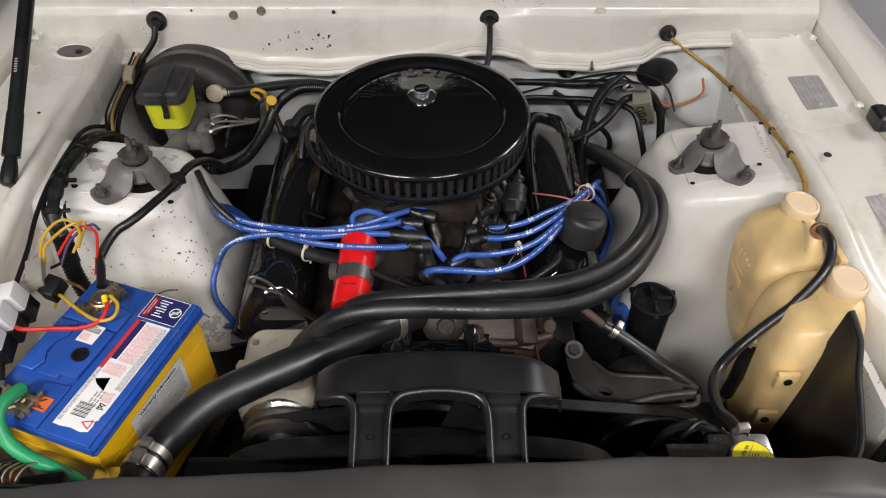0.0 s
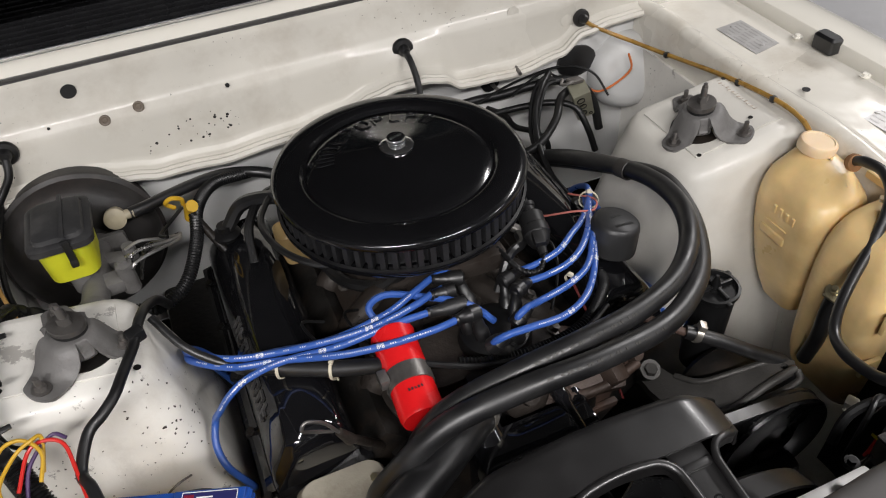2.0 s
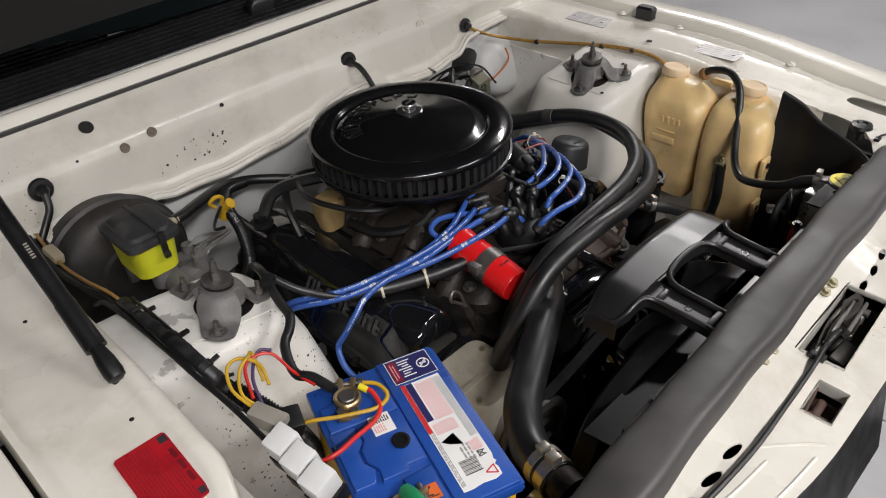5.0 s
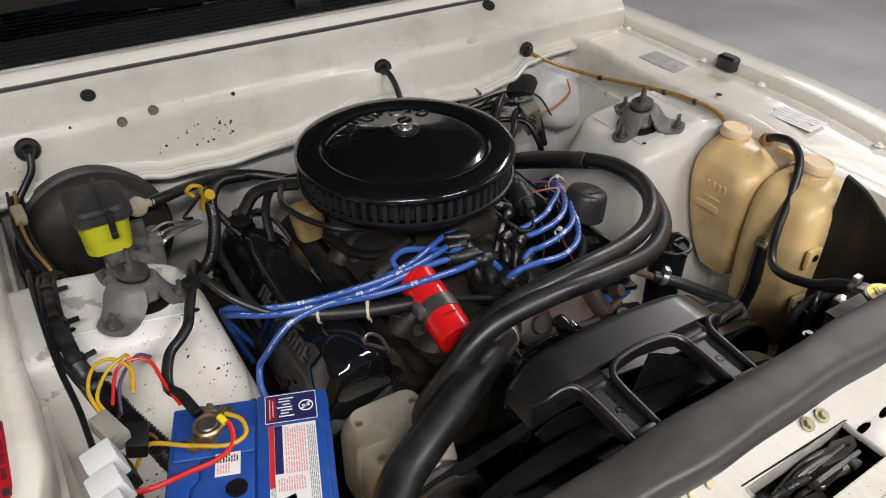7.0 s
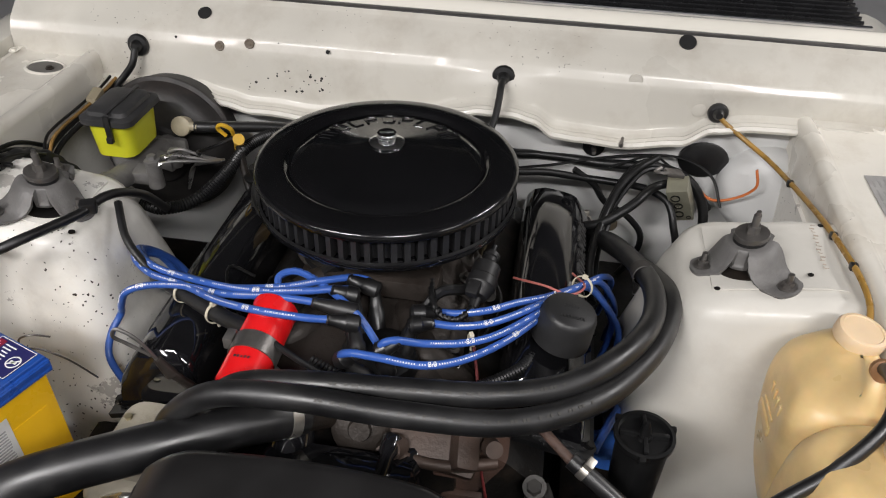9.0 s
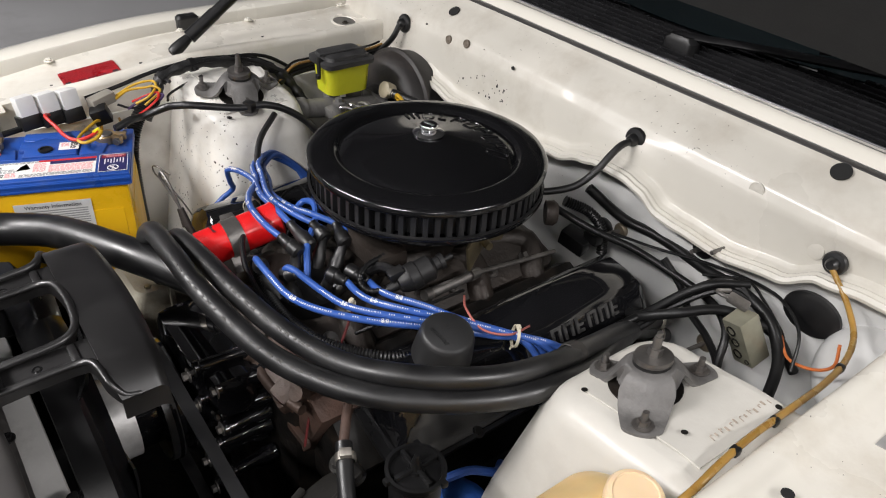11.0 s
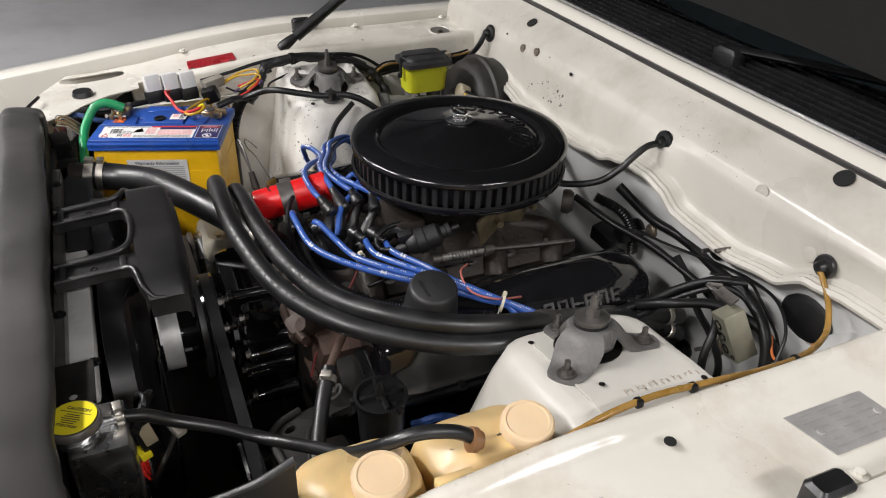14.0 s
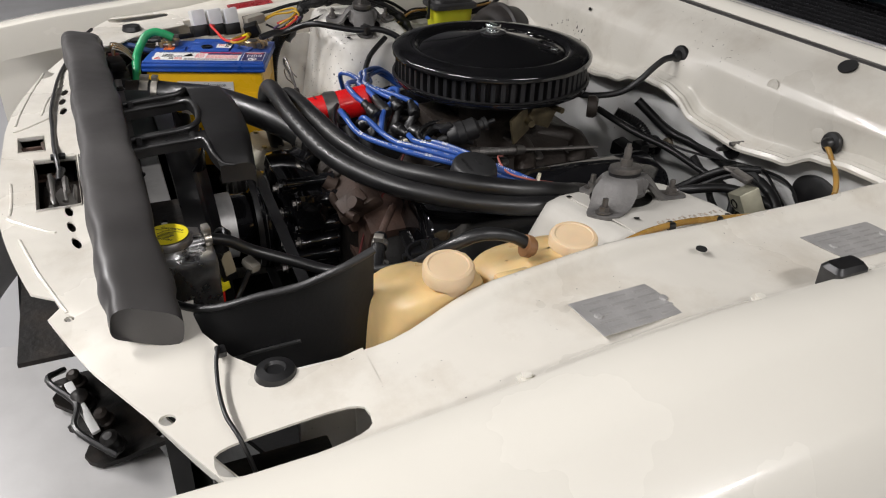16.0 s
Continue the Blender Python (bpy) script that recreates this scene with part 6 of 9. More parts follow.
box(bm, C + Vector((0, 0, 0.9841)), (0.018, 0.003, 0.0008), 0.0003, Euler((0, 0, 0.25)).to_matrix())
part("nut_mark", bm, ALU, nut)

# ---- coolant hoses ----
for pts, r in (([(-0.205, 0.715, 0.69), (-0.218, 0.704, 0.760), (-0.184, 0.688, 0.832), (-0.128, 0.684, 0.880), (-0.042, 0.680, 0.896), (0.055, 0.684, 0.889), (0.165, 0.711, 0.867), (0.250, 0.764, 0.855), (0.305, 0.835, 0.846), (0.340, 0.910, 0.838), (0.353, 0.985, 0.831), (0.339, 1.06, 0.806), (0.300, 1.16, 0.770), (0.262, 1.26, 0.728), (0.25, 1.345, 0.695)], 0.0138),
               ([(-0.155, 0.75, 0.69), (-0.158, 0.734, 0.77), (-0.142, 0.715, 0.838), (-0.108, 0.711, 0.870), (-0.035, 0.714, 0.881), (0.053, 0.719, 0.884), (0.141, 0.737, 0.875), (0.220, 0.770, 0.869), (0.279, 0.824, 0.868), (0.319, 0.900, 0.858), (0.329, 0.985, 0.842), (0.313, 1.08, 0.812), (0.287, 1.18, 0.770), (0.262, 1.27, 0.710), (0.255, 1.345, 0.66)], 0.0138)):
    h = thing("heater_hose", pts[5], "thick black rubber heater hose looped over the engine", "hose", "heater hoses")
    bm = bmesh.new()
    tube(bm, pts, r, 18, 8)
    part("hose", bm, RUBBER, h)
    bm = bmesh.new()
    hose_clamp(bm, Vector(pts[-2]).lerp(Vector(pts[-1]), 0.6), Vector(pts[-1]) - Vector(pts[-2]), r + 0.0005, 0.011)
    part("clamp", bm, CLAMP_STEEL, h)
    run = smooth_path(pts, 8)
    bm = bmesh.new()
    for k in range(34, 56):
        d = (run[k + 1] - run[k]).normalized()
        up = (Vector((0, -0.6, 0.8)) - Vector((0, -0.6, 0.8)).dot(d) * d).normalized()
        for j in range(2):
            emboss(bm, [(0.0045 * j, 0, 0.003, 0.0035)] if (k * 2 + j) % 5 else [], place(run[k] + up * (r + 0.0001), d, up), 0.0003)
    part("faded_print", bm, mat("faded_print", (0.04, 0.038, 0.034), 0.6, vary=0.2, bump=0.02), h)
bm = bmesh.new()
lathe(bm, (0.321, 1.035, 0.8265), (-0.10, 0.9, -0.25), [(0.0142, -0.012), (0.0155, -0.011), (0.0155, 0.011), (0.0142, 0.012)], 24, False)
solo("hose_strap", bm, mat("tape", (0.03, 0.027, 0.025), 0.55, vary=0.2), "dark strap binding two hoses", "strap")
rh = thing("radiator_hose", (-0.23, 0.62, 0.79), "large black rubber top radiator hose with clamps", "hose")
bm = bmesh.new()
RH = [(-0.064, 0.744, 0.796), (-0.086, 0.724, 0.806), (-0.122, 0.697, 0.817), (-0.165, 0.668, 0.822), (-0.215, 0.640, 0.822), (-0.265, 0.614, 0.819), (-0.312, 0.588, 0.812), (-0.348, 0.550, 0.808), (-0.364, 0.515, 0.811), (-0.372, 0.484, 0.815)]
tube(bm, RH, 0.0245, 24, 8)
part("hose", bm, RUBBER, rh)
bm = bmesh.new()
hose_clamp(bm, (-0.3695, 0.494, 0.814), (-0.22, -0.85, 0.1), 0.025, 0.016)
part("clamp", bm, CLAMP_STEEL, rh)
bm = bmesh.new()
hose_clamp(bm, (-0.3650, 0.512, 0.8125), (-0.22, -0.85, 0.1), 0.025, 0.012)
part("clamp", bm, CLAMP_STEEL, rh)
bm = bmesh.new()
hose_clamp(bm, (-0.076, 0.733, 0.802), (-0.22, -0.20, 0.1), 0.025, 0.013)
part("clamp", bm, CLAMP_STEEL, rh)
cable("overflow_hose", [(0.346, 0.506, 0.872), (0.343, 0.53, 0.862), (0.342, 0.558, 0.842), (0.352, 0.605, 0.822), (0.372, 0.642, 0.812), (0.400, 0.668, 0.820), (0.437, 0.690, 0.840), (0.474, 0.708, 0.862), (0.503, 0.724, 0.890), (0.522, 0.742, 0.912), (0.532, 0.768, 0.924), (0.537, 0.80, 0.918), (0.541, 0.822, 0.905)], 0.0072, RUBBER, "thin black rubber overflow hose to the bottle", "hose", 12)

# ---- battery ----
bat = thing("battery", (-0.47, 0.61, 0.62), "blue and yellow car battery with paper labels", "battery")
BU = Vector((0.078, 0.217, 0)).normalized()
BV = Vector((BU.y, -BU.x, 0))
BM = Matrix((BV, BU, (0, 0, 1))).transposed()
BC = Vector((-0.385, 0.61, 0)) - BV * 0.082


def on_bat(u, v, z):
    return BC + BV * u + BU * v + Vector((0, 0, z))


bm = bmesh.new()
box(bm, on_bat(0, 0, 0.735), (0.164, 0.228, 0.205), 0.008, BM)
case = part("case", bm, YELLOW_PLASTIC, bat, "yellow plastic case")
for c, s in (((0.0815, 0, 0.72), (0.003, 0.20, 0.15)), ((0, 0.1135, 0.72), (0.14, 0.003, 0.15)), ((0, -0.1135, 0.72), (0.14, 0.003, 0.15))):
    bm = bmesh.new()
    box(bm, on_bat(*c), s, 0.001, BM)
    part("case_panel", bm, YELLOW_PLASTIC, case)
bm = bmesh.new()
box(bm, on_bat(0, 0, 0.8450), (0.172, 0.240, 0.015), 0.003, BM)
blid = part("lid", bm, BLUE_PLASTIC, bat, "blue plastic lid")


def lid_pad(pts, z0, z1, inset=0.0015):
    """A raised pad of the lid with bevelled edges, from its outline."""
    bm = bmesh.new()
    mu, mv = sum(p[0] for p in pts) / len(pts), sum(p[1] for p in pts) / len(pts)
    loops = []
    for z, g in ((z0, 0.0), (z1 - inset, 0.0), (z1 - 0.4 * inset, 0.3 * inset), (z1, inset)):
        loops.append([on_bat(u - math.copysign(min(g, abs(u - mu)), u - mu), v - math.copysign(min(g, abs(v - mv)), v - mv), z) for u, v in pts])
    loft(bm, loops)
    return part("lid_pad", bm, BLUE_PLASTIC, blid)


lid_pad([(0.008, -0.118), (0.0825, -0.118), (0.0825, 0.118), (0.008, 0.118)], 0.850, 0.857)
lid_pad([(-0.080, 0.040), (0.0055, 0.040), (0.0055, 0.075), (-0.025, 0.082), (-0.080, 0.082)], 0.850, 0.8565)
lid_pad([(-0.082, -0.048), (-0.058, -0.048), (-0.052, -0.030), (-0.060, -0.018), (-0.060, 0.000), (-0.052, 0.010), (-0.052, 0.037), (-0.082, 0.037)], 0.850, 0.8575)
lid_pad([(-0.050, -0.050), (-0.018, -0.050), (-0.018, -0.042), (0.0055, -0.042), (0.0055, 0.037), (-0.049, 0.037), (-0.049, 0.012), (-0.057, 0.000), (-0.057, -0.020), (-0.048, -0.034)], 0.850, 0.859)
lid_pad([(-0.030, -0.116), (0.0055, -0.116), (0.0055, -0.052), (-0.030, -0.056)], 0.850, 0.8560)
for z, g in ((0.8405, 0.006), (0.8490, 0.0045)):
    bm = bmesh.new()
    box(bm, on_bat(0.0855, 0, z), (g, 0.236, 0.004), 0.0015, BM)
    part("lid_rib", bm, BLUE_PLASTIC, blid)
bm = bmesh.new()
lathe(bm, on_bat(-0.012, -0.010, 0.859), (0, 0, 1), [(0.0105, 0), (0.011, 0.003), (0.008, 0.0035), (0.0075, 0.001), (0, 0.001)], 24)
part("vent_plug", bm, PLASTIC, blid, "black round vent plug")
TOP = Matrix.Translation(on_bat(0, 0, 0.8572)) @ Matrix((BU, -BV, (0, 0, 1))).transposed().to_4x4()


def sticker(name, parent, m, u, v, w, h, material, label="", t=0.0006):
    bm = bmesh.new()
    emboss(bm, [(u, v, w, h)], m, t)
    return part(name, bm, material, parent, label)


def up_by(m, h):
    return m @ Matrix.Translation((0, 0, h))


bm = bmesh.new()
torn = [(-0.104, -0.0205), (0.068, -0.0205), (0.068, -0.0720), (-0.072, -0.0720), (-0.079, -0.0700), (-0.083, -0.0716), (-0.086, -0.0680), (-0.092, -0.0700), (-0.101, -0.0690), (-0.104, -0.0600), (-0.1025, -0.045), (-0.1045, -0.032)]
loft(bm, [[TOP @ Vector((u, v, h)) for u, v in torn] for h in (0.0, 0.0006)])
lab = part("long_label", bm, WHITE_LABEL, blid, "white and red printed warning label with a torn end")
sticker("red_band", lab, up_by(TOP, 0.0006), 0.026, -0.0235, 0.084, 0.0055, RED_LABEL)
sticker("blue_band", lab, up_by(TOP, 0.0006), 0.034, -0.0310, 0.066, 0.0085, NAVY_LABEL)
GREY_INK = mat("grey_ink", (0.30, 0.30, 0.30), 0.5)
rnd = random.Random(2)


def fine_rows(u0, u1, v0, v1, step, gap=0.30):
    """Rows of broken bars that stand for small print."""
    out, v = [], v0
    while v > v1:
        u = u0
        while u < u1 - 0.002:
            w = min(u1 - u, rnd.uniform(0.003, 0.009))
            out.append((u + w / 2, v, w * (1 - 0.5 * gap * rnd.random()), step * 0.55))
            u += w + 0.001
        v -= step
    return out


for nm, rows, ink in (("red_print", fine_rows(0.000, 0.064, -0.0385, -0.060, 0.0026) + fine_rows(-0.022, -0.004, -0.030, -0.058, 0.0026) + fine_rows(-0.060, -0.044, -0.056, -0.068, 0.0022), PINK_INK),
                      ("grey_print", fine_rows(-0.040, 0.064, -0.0625, -0.0705, 0.0019) + fine_rows(-0.098, -0.010, -0.0225, -0.0262, 0.0018) + fine_rows(-0.070, -0.046, -0.044, -0.053, 0.0045), GREY_INK)):
    bm = bmesh.new()
    emboss(bm, rows, up_by(TOP, 0.0006), 0.0003)
    tagged(part(nm, bm, ink, lab), kind="stuff")
bm = bmesh.new()
emboss(bm, [(-0.086 + 0.0019 * k, -0.043, 0.0006 + 0.0007 * (k % 3 == 0), 0.021) for k in range(11)], up_by(TOP, 0.0006), 0.0003)
part("bar_code", bm, DARK_INK, lab)
bm = bmesh.new()
tri = [TOP @ Vector(p) for p in ((-0.046, -0.050, 0.0008), (-0.026, -0.046, 0.0008), (-0.033, -0.028, 0.0008), (-0.040, -0.036, 0.0008))]
bm.faces.new([bm.verts.new(p) for p in tri])
bmesh.ops.solidify(bm, geom=list(bm.faces), thickness=0.0003)
part("warning_triangle", bm, DARK_INK, lab)
bm = bmesh.new()
for a, b in (((-0.098, -0.066), (-0.086, -0.066)), ((-0.086, -0.066), (-0.092, -0.054)), ((-0.092, -0.054), (-0.098, -0.066))):
    tube(bm, [TOP @ Vector((a[0], a[1], 0.0007)), TOP @ Vector(((a[0] + b[0]) / 2, (a[1] + b[1]) / 2, 0.0007)), TOP @ Vector((b[0], b[1], 0.0007))], 0.0008, 6, 2)
part("red_triangle", bm, RED_LABEL, lab)
bm = bmesh.new()
emboss(bm, [(-0.066, -0.0585, 0.009, 0.0012), (-0.0695, -0.063, 0.0012, 0.008, 12), (-0.0625, -0.063, 0.0012, 0.008, -12), (-0.066, -0.062, 0.0012, 0.012, 40), (-0.066, -0.062, 0.0012, 0.012, -40)], up_by(TOP, 0.0006), 0.0003)
part("bin_symbol", bm, DARK_INK, lab)
nav = sticker("danger_label", blid, TOP, 0.0935, -0.046, 0.043, 0.058, NAVY_LABEL, "dark blue danger label with a round sign")
bm = bmesh.new()
edge = [(0.0935, -0.0175, 0.042, 0.0008), (0.0935, -0.0745, 0.042, 0.0008), (0.0725, -0.046, 0.0008, 0.057), (0.1145, -0.046, 0.0008, 0.057)]
words = [(0.108 - 0.0045 * k, -0.041 + 0.002 * (k % 2), 0.0016, 0.017 - 0.004 * (k % 3)) for k in range(7)]
emboss(bm, edge + words + [(0.0935, -0.063, 0.0022, 0.014, 45), (0.0935, -0.063, 0.003, 0.009)], up_by(TOP, 0.0006), 0.0003)
lathe(bm, up_by(TOP, 0.0006) @ Vector((0.0935, -0.063, 0)), (0, 0, 1), [(0.0085, 0), (0.0085, 0.0004), (0.007, 0.0004), (0.007, 0)], 24, False)
part("white_print", bm, WHITE_LABEL, nav)
bm = bmesh.new()
emboss(bm, [(0.0935, -0.0245, 0.036, 0.0105)], up_by(TOP, 0.0006), 0.0003)
red_panel = part("red_panel", bm, mat("dark_red_ink", (0.20, 0.012, 0.03), 0.4), nav)
bm = bmesh.new()
emboss(bm, [(0.0935, -0.0225 - 0.0035 * k, 0.030 - 0.006 * k, 0.0013) for k in range(2)], up_by(TOP, 0.0009), 0.0003)
part("pink_print", bm, PINK_INK, red_panel)
HI = up_by(TOP, 0.0021)
sq = sticker("small_label", blid, HI, 0.024, 0.022, 0.03, 0.026, WHITE_LABEL, "small white printed sticker")
bm = bmesh.new()
emboss(bm, fine_rows(0.012, 0.024, 0.032, 0.018, 0.0028), up_by(HI, 0.0006), 0.0003)
part("print", bm, PINK_INK, sq)
bm = bmesh.new()
emboss(bm, fine_rows(0.026, 0.037, 0.032, 0.012, 0.0028), up_by(HI, 0.0006), 0.0003)
part("dark_print", bm, DARK_INK, sq)
orange = sticker("recycling_label", blid, up_by(TOP, -0.0008), -0.086, 0.012, 0.020, 0.024, ORANGE_LABEL, "orange recycling sticker")
bm = bmesh.new()
emboss(bm, [(-0.084, 0.018, 0.008, 0.002, 20), (-0.090, 0.012, 0.007, 0.002, 80), (-0.081, 0.011, 0.007, 0.002, -50), (-0.0925, 0.012, 0.0012, 0.018)], up_by(TOP, -0.0002), 0.0003)
part("print", bm, DARK_INK, orange)
SIDE = Matrix.Translation(on_bat(0.0838, 0.0, 0.783)) @ Matrix((BU, Vector((0, 0, 1)), BV)).transposed().to_4x4()
wl2 = sticker("warranty_label", case, SIDE, 0, 0, 0.110, 0.070, SILVER_LABEL, "silver warranty information label")
lettering("warranty_heading", "Warranty Information", 0.009, SIDE @ Matrix.Translation((0, 0.028, 0.0009)), DARK_INK, wl2)
bm = bmesh.new()
rnd = random.Random(8)
emboss(bm, [(0.002 * rnd.random(), 0.0205 - 0.0042 * k, 0.096 - 0.014 * rnd.random() * (k % 4 == 3), 0.0019) for k in range(12)], up_by(SIDE, 0.0006), 0.0003)
part("fine_print", bm, GREY_INK, wl2)


def terminal(at, name, turn):
    t = thing(name, at, "corroded brass battery terminal clamp", "terminal", "battery terminals")
    at = Vector(at)
    bm = bmesh.new()
    lathe(bm, at, (0, 0, 1), [(0.0105, 0), (0.0165, 0.0), (0.0175, 0.003), (0.0170, 0.012), (0.0150, 0.014), (0.0118, 0.013), (0.0108, 0.009)], 28, False)
    m = Euler((0, 0, turn)).to_matrix()
    for s in (-1, 1):
        box(bm, at + m @ Vector((0.021, s * 0.0075, 0.008)), (0.018, 0.0075, 0.013), 0.002, m @ Euler((0, 0, s * 0.15)).to_matrix())
    box(bm, at + m @ Vector((-0.022, 0, 0.006)), (0.016, 0.026, 0.009), 0.0025, m)
    box(bm, at + m @ Vector((-0.031, 0.004, 0.010)), (0.010, 0.015, 0.006), 0.002, m)
    part("clamp", bm, BRASS, t)
    bm = bmesh.new()
    lathe(bm, at, (0, 0, 1), [(0.0112, 0), (0.0108, 0.0135), (0.0095, 0.0148), (0.0, 0.0145)], 24)
    part("post", bm, STEEL, t, "dull lead battery post")
    for s in (-1, 1):
        bm = bmesh.new()
        p = at + m @ Vector((-0.026, s * 0.008, 0.010))
        cyl(bm, p, p + Vector((0, 0, 0.007)), 0.0048, 0.0048, 6)
        part("bolt", bm, STEEL, t)
    bm = bmesh.new()
    p = at + m @ Vector((0.024, -0.02, 0.009))
    cyl(bm, p, p + m @ Vector((0, 0.04, 0)), 0.0035, 0.0035, 10)
    cyl(bm, p, p + m @ Vector((0, 0.006, 0)), 0.006, 0.006, 6)
    part("pinch_bolt", bm, STEEL, t)
    return t


terminal((-0.477, 0.727, 0.852), "battery_terminal", 0.9)
terminal((-0.535, 0.565, 0.852), "battery_terminal", -0.4)
cable("starter_cable", [(-0.482, 0.745, 0.868), (-0.490, 0.775, 0.874), (-0.499, 0.800, 0.872), (-0.486, 0.835, 0.885), (-0.466, 0.850, 0.893), (-0.452, 0.868, 0.895), (-0.441, 0.905, 0.888), (-0.427, 0.948, 0.882), (-0.416, 0.985, 0.884), (-0.406, 1.020, 0.872), (-0.396, 1.055, 0.845), (-0.390, 1.09, 0.80)], 0.0066, RUBBER, "black battery cable across the strut tower", seg=10)
bm = bmesh.new()
box(bm, (-0.423, 0.962, 0.884), (0.022, 0.016, 0.018), 0.004, Euler((0.1, 0, 0.4)).to_matrix())
solo("cable_clip", bm, RUBBER, "black clip holding the battery cable on a stud", "clip")
cable("earth_cable", [(-0.525, 0.572, 0.872), (-0.528, 0.556, 0.880), (-0.532, 0.538, 0.884), (-0.530, 0.520, 0.878), (-0.520, 0.505, 0.860), (-0.495, 0.493, 0.842), (-0.460, 0.487, 0.818), (-0.435, 0.482, 0.775), (-0.415, 0.476, 0.715), (-0.37, 0.475, 0.69)], 0.0085, GREEN, "thick green earth cable from the battery", seg=12)
cable("red_wire", [(-0.462, 0.712, 0.880), (-0.458, 0.700, 0.876), (-0.464, 0.680, 0.871), (-0.485, 0.668, 0.872), (-0.515, 0.662, 0.878), (-0.548, 0.655, 0.885), (-0.568, 0.665, 0.878)], 0.0030, RED_WIRE, "red wire from the battery clamp to the relays", "wire")
cable("yellow_wire", [(-0.458, 0.718, 0.880), (-0.445, 0.705, 0.876), (-0.447, 0.686, 0.872), (-0.468, 0.682, 0.871), (-0.503, 0.705, 0.868), (-0.54, 0.735, 0.862), (-0.558, 0.74, 0.83)], 0.0026, YELLOW_WIRE, "thin yellow wire looped over the battery", "wire")
bm = bmesh.new()
cyl(bm, (-0.465, 0.716, 0.881), (-0.461, 0.706, 0.878), 0.0042, 0.0042, 10)
solo("crimp_terminal", bm, YELLOW_LABEL, "yellow crimped ring terminal", "terminal")
bm = bmesh.new()
box(bm, on_bat(0, 0, 0.62), (0.20, 0.26, 0.02), 0.006, BM)
box(bm, on_bat(0, 0, 0.56), (0.12, 0.2, 0.10), 0.006, BM)
solo("battery_tray", bm, GRIME, "rusty dark steel battery tray", "tray")

# relays on the inner wing
for k in range(3):
    r = thing("relay", (-0.585 - 0.003 * k, 0.702 - 0.034 * k, 0.855), "white plastic relay in a black holder", "relay", "relays on the wing")
    c = Vector((-0.583 - 0.002 * k, 0.702 - 0.034 * k, 0.893))
    bm = bmesh.new()
    box(bm, c, (0.032, 0.029, 0.034), 0.003, Euler((0.05, -0.25, 0.12)).to_matrix())
    part("cover", bm, WHITE_PLASTIC, r)
    bm = bmesh.new()
    box(bm, c + Vector((0.006, 0, -0.026)), (0.034, 0.033, 0.024), 0.002, Euler((0.05, -0.25, 0.12)).to_matrix())
    part("socket", bm, PLASTIC, r)
conn = thing("wiring_connector", (-0.568, 0.745, 0.85), "dusty grey plug with yellow and red wires", "connector")
bm = bmesh.new()
box(bm, (-0.570, 0.752, 0.885), (0.022, 0.045, 0.02), 0.003, Euler((0.1, 0, 0.35)).to_matrix())
part("plug", bm, GREY_PLASTIC, conn)
bm = bmesh.new()
box(bm, (-0.548, 0.742, 0.868), (0.022, 0.03, 0.03), 0.003, Euler((0.3, 0.2, -0.3)).to_matrix())
part("dark_plug", bm, PLASTIC, conn)
for pts, mt in (([(-0.572, 0.775, 0.885), (-0.578, 0.81, 0.897), (-0.565, 0.838, 0.905), (-0.545, 0.842, 0.903), (-0.530, 0.825, 0.893), (-0.536, 0.80, 0.88)], YELLOW_WIRE),
                ([(-0.566, 0.775, 0.883), (-0.572, 0.80, 0.892), (-0.556, 0.828, 0.898), (-0.538, 0.835, 0.905), (-0.528, 0.842, 0.898), (-0.535, 0.815, 0.875)], YELLOW_WIRE),
                ([(-0.56, 0.80, 0.875), (-0.545, 0.835, 0.89), (-0.525, 0.838, 0.896), (-0.508, 0.828, 0.892), (-0.502, 0.80, 0.878), (-0.495, 0.765, 0.872)], RED_WIRE),
                ([(-0.555, 0.79, 0.865), (-0.545, 0.82, 0.885), (-0.52, 0.843, 0.895), (-0.505, 0.835, 0.893)], mat("purple_insulation", (0.06, 0.03, 0.10), 0.5)),
                ([(-0.56, 0.775, 0.875), (-0.555, 0.80, 0.865), (-0.56, 0.84, 0.87), (-0.575, 0.86, 0.875)], PLASTIC),
                ([(-0.55, 0.77, 0.855), (-0.53, 0.775, 0.83), (-0.525, 0.765, 0.80)], TAN_WIRE)):
    bm = bmesh.new()
    tube(bm, pts, 0.0022, 8)
    part("wire", bm, mt, conn)

TAPE = mat("wound_cloth_tape", (0.010, 0.010, 0.0105), 0.45, vary=0.3, scale=60, bump=0.35, fine=90, dirt=(0.05, 0.048, 0.045), dirt_amount=0.4, dirt_scale=30)
loom = thing("main_loom", (-0.585, 0.95, 0.89), "thick wiring loom wound in black tape along the inner wing", "loom")
LOOM = [(-0.545, 1.135, 0.80), (-0.566, 1.118, 0.840), (-0.580, 1.090, 0.872), (-0.588, 1.045, 0.892), (-0.589, 0.985, 0.905), (-0.588, 0.925, 0.911), (-0.582, 0.865, 0.899), (-0.570, 0.845, 0.868), (-0.556, 0.818, 0.838)]
bm = bmesh.new()
tube(bm, LOOM, lambda t: 0.0098 + 0.0011 * math.sin(t * 95) + 0.0009 * math.sin(t * 41), 12, 12)
part("wrapping", bm, TAPE, loom)
run = smooth_path(LOOM, 12)
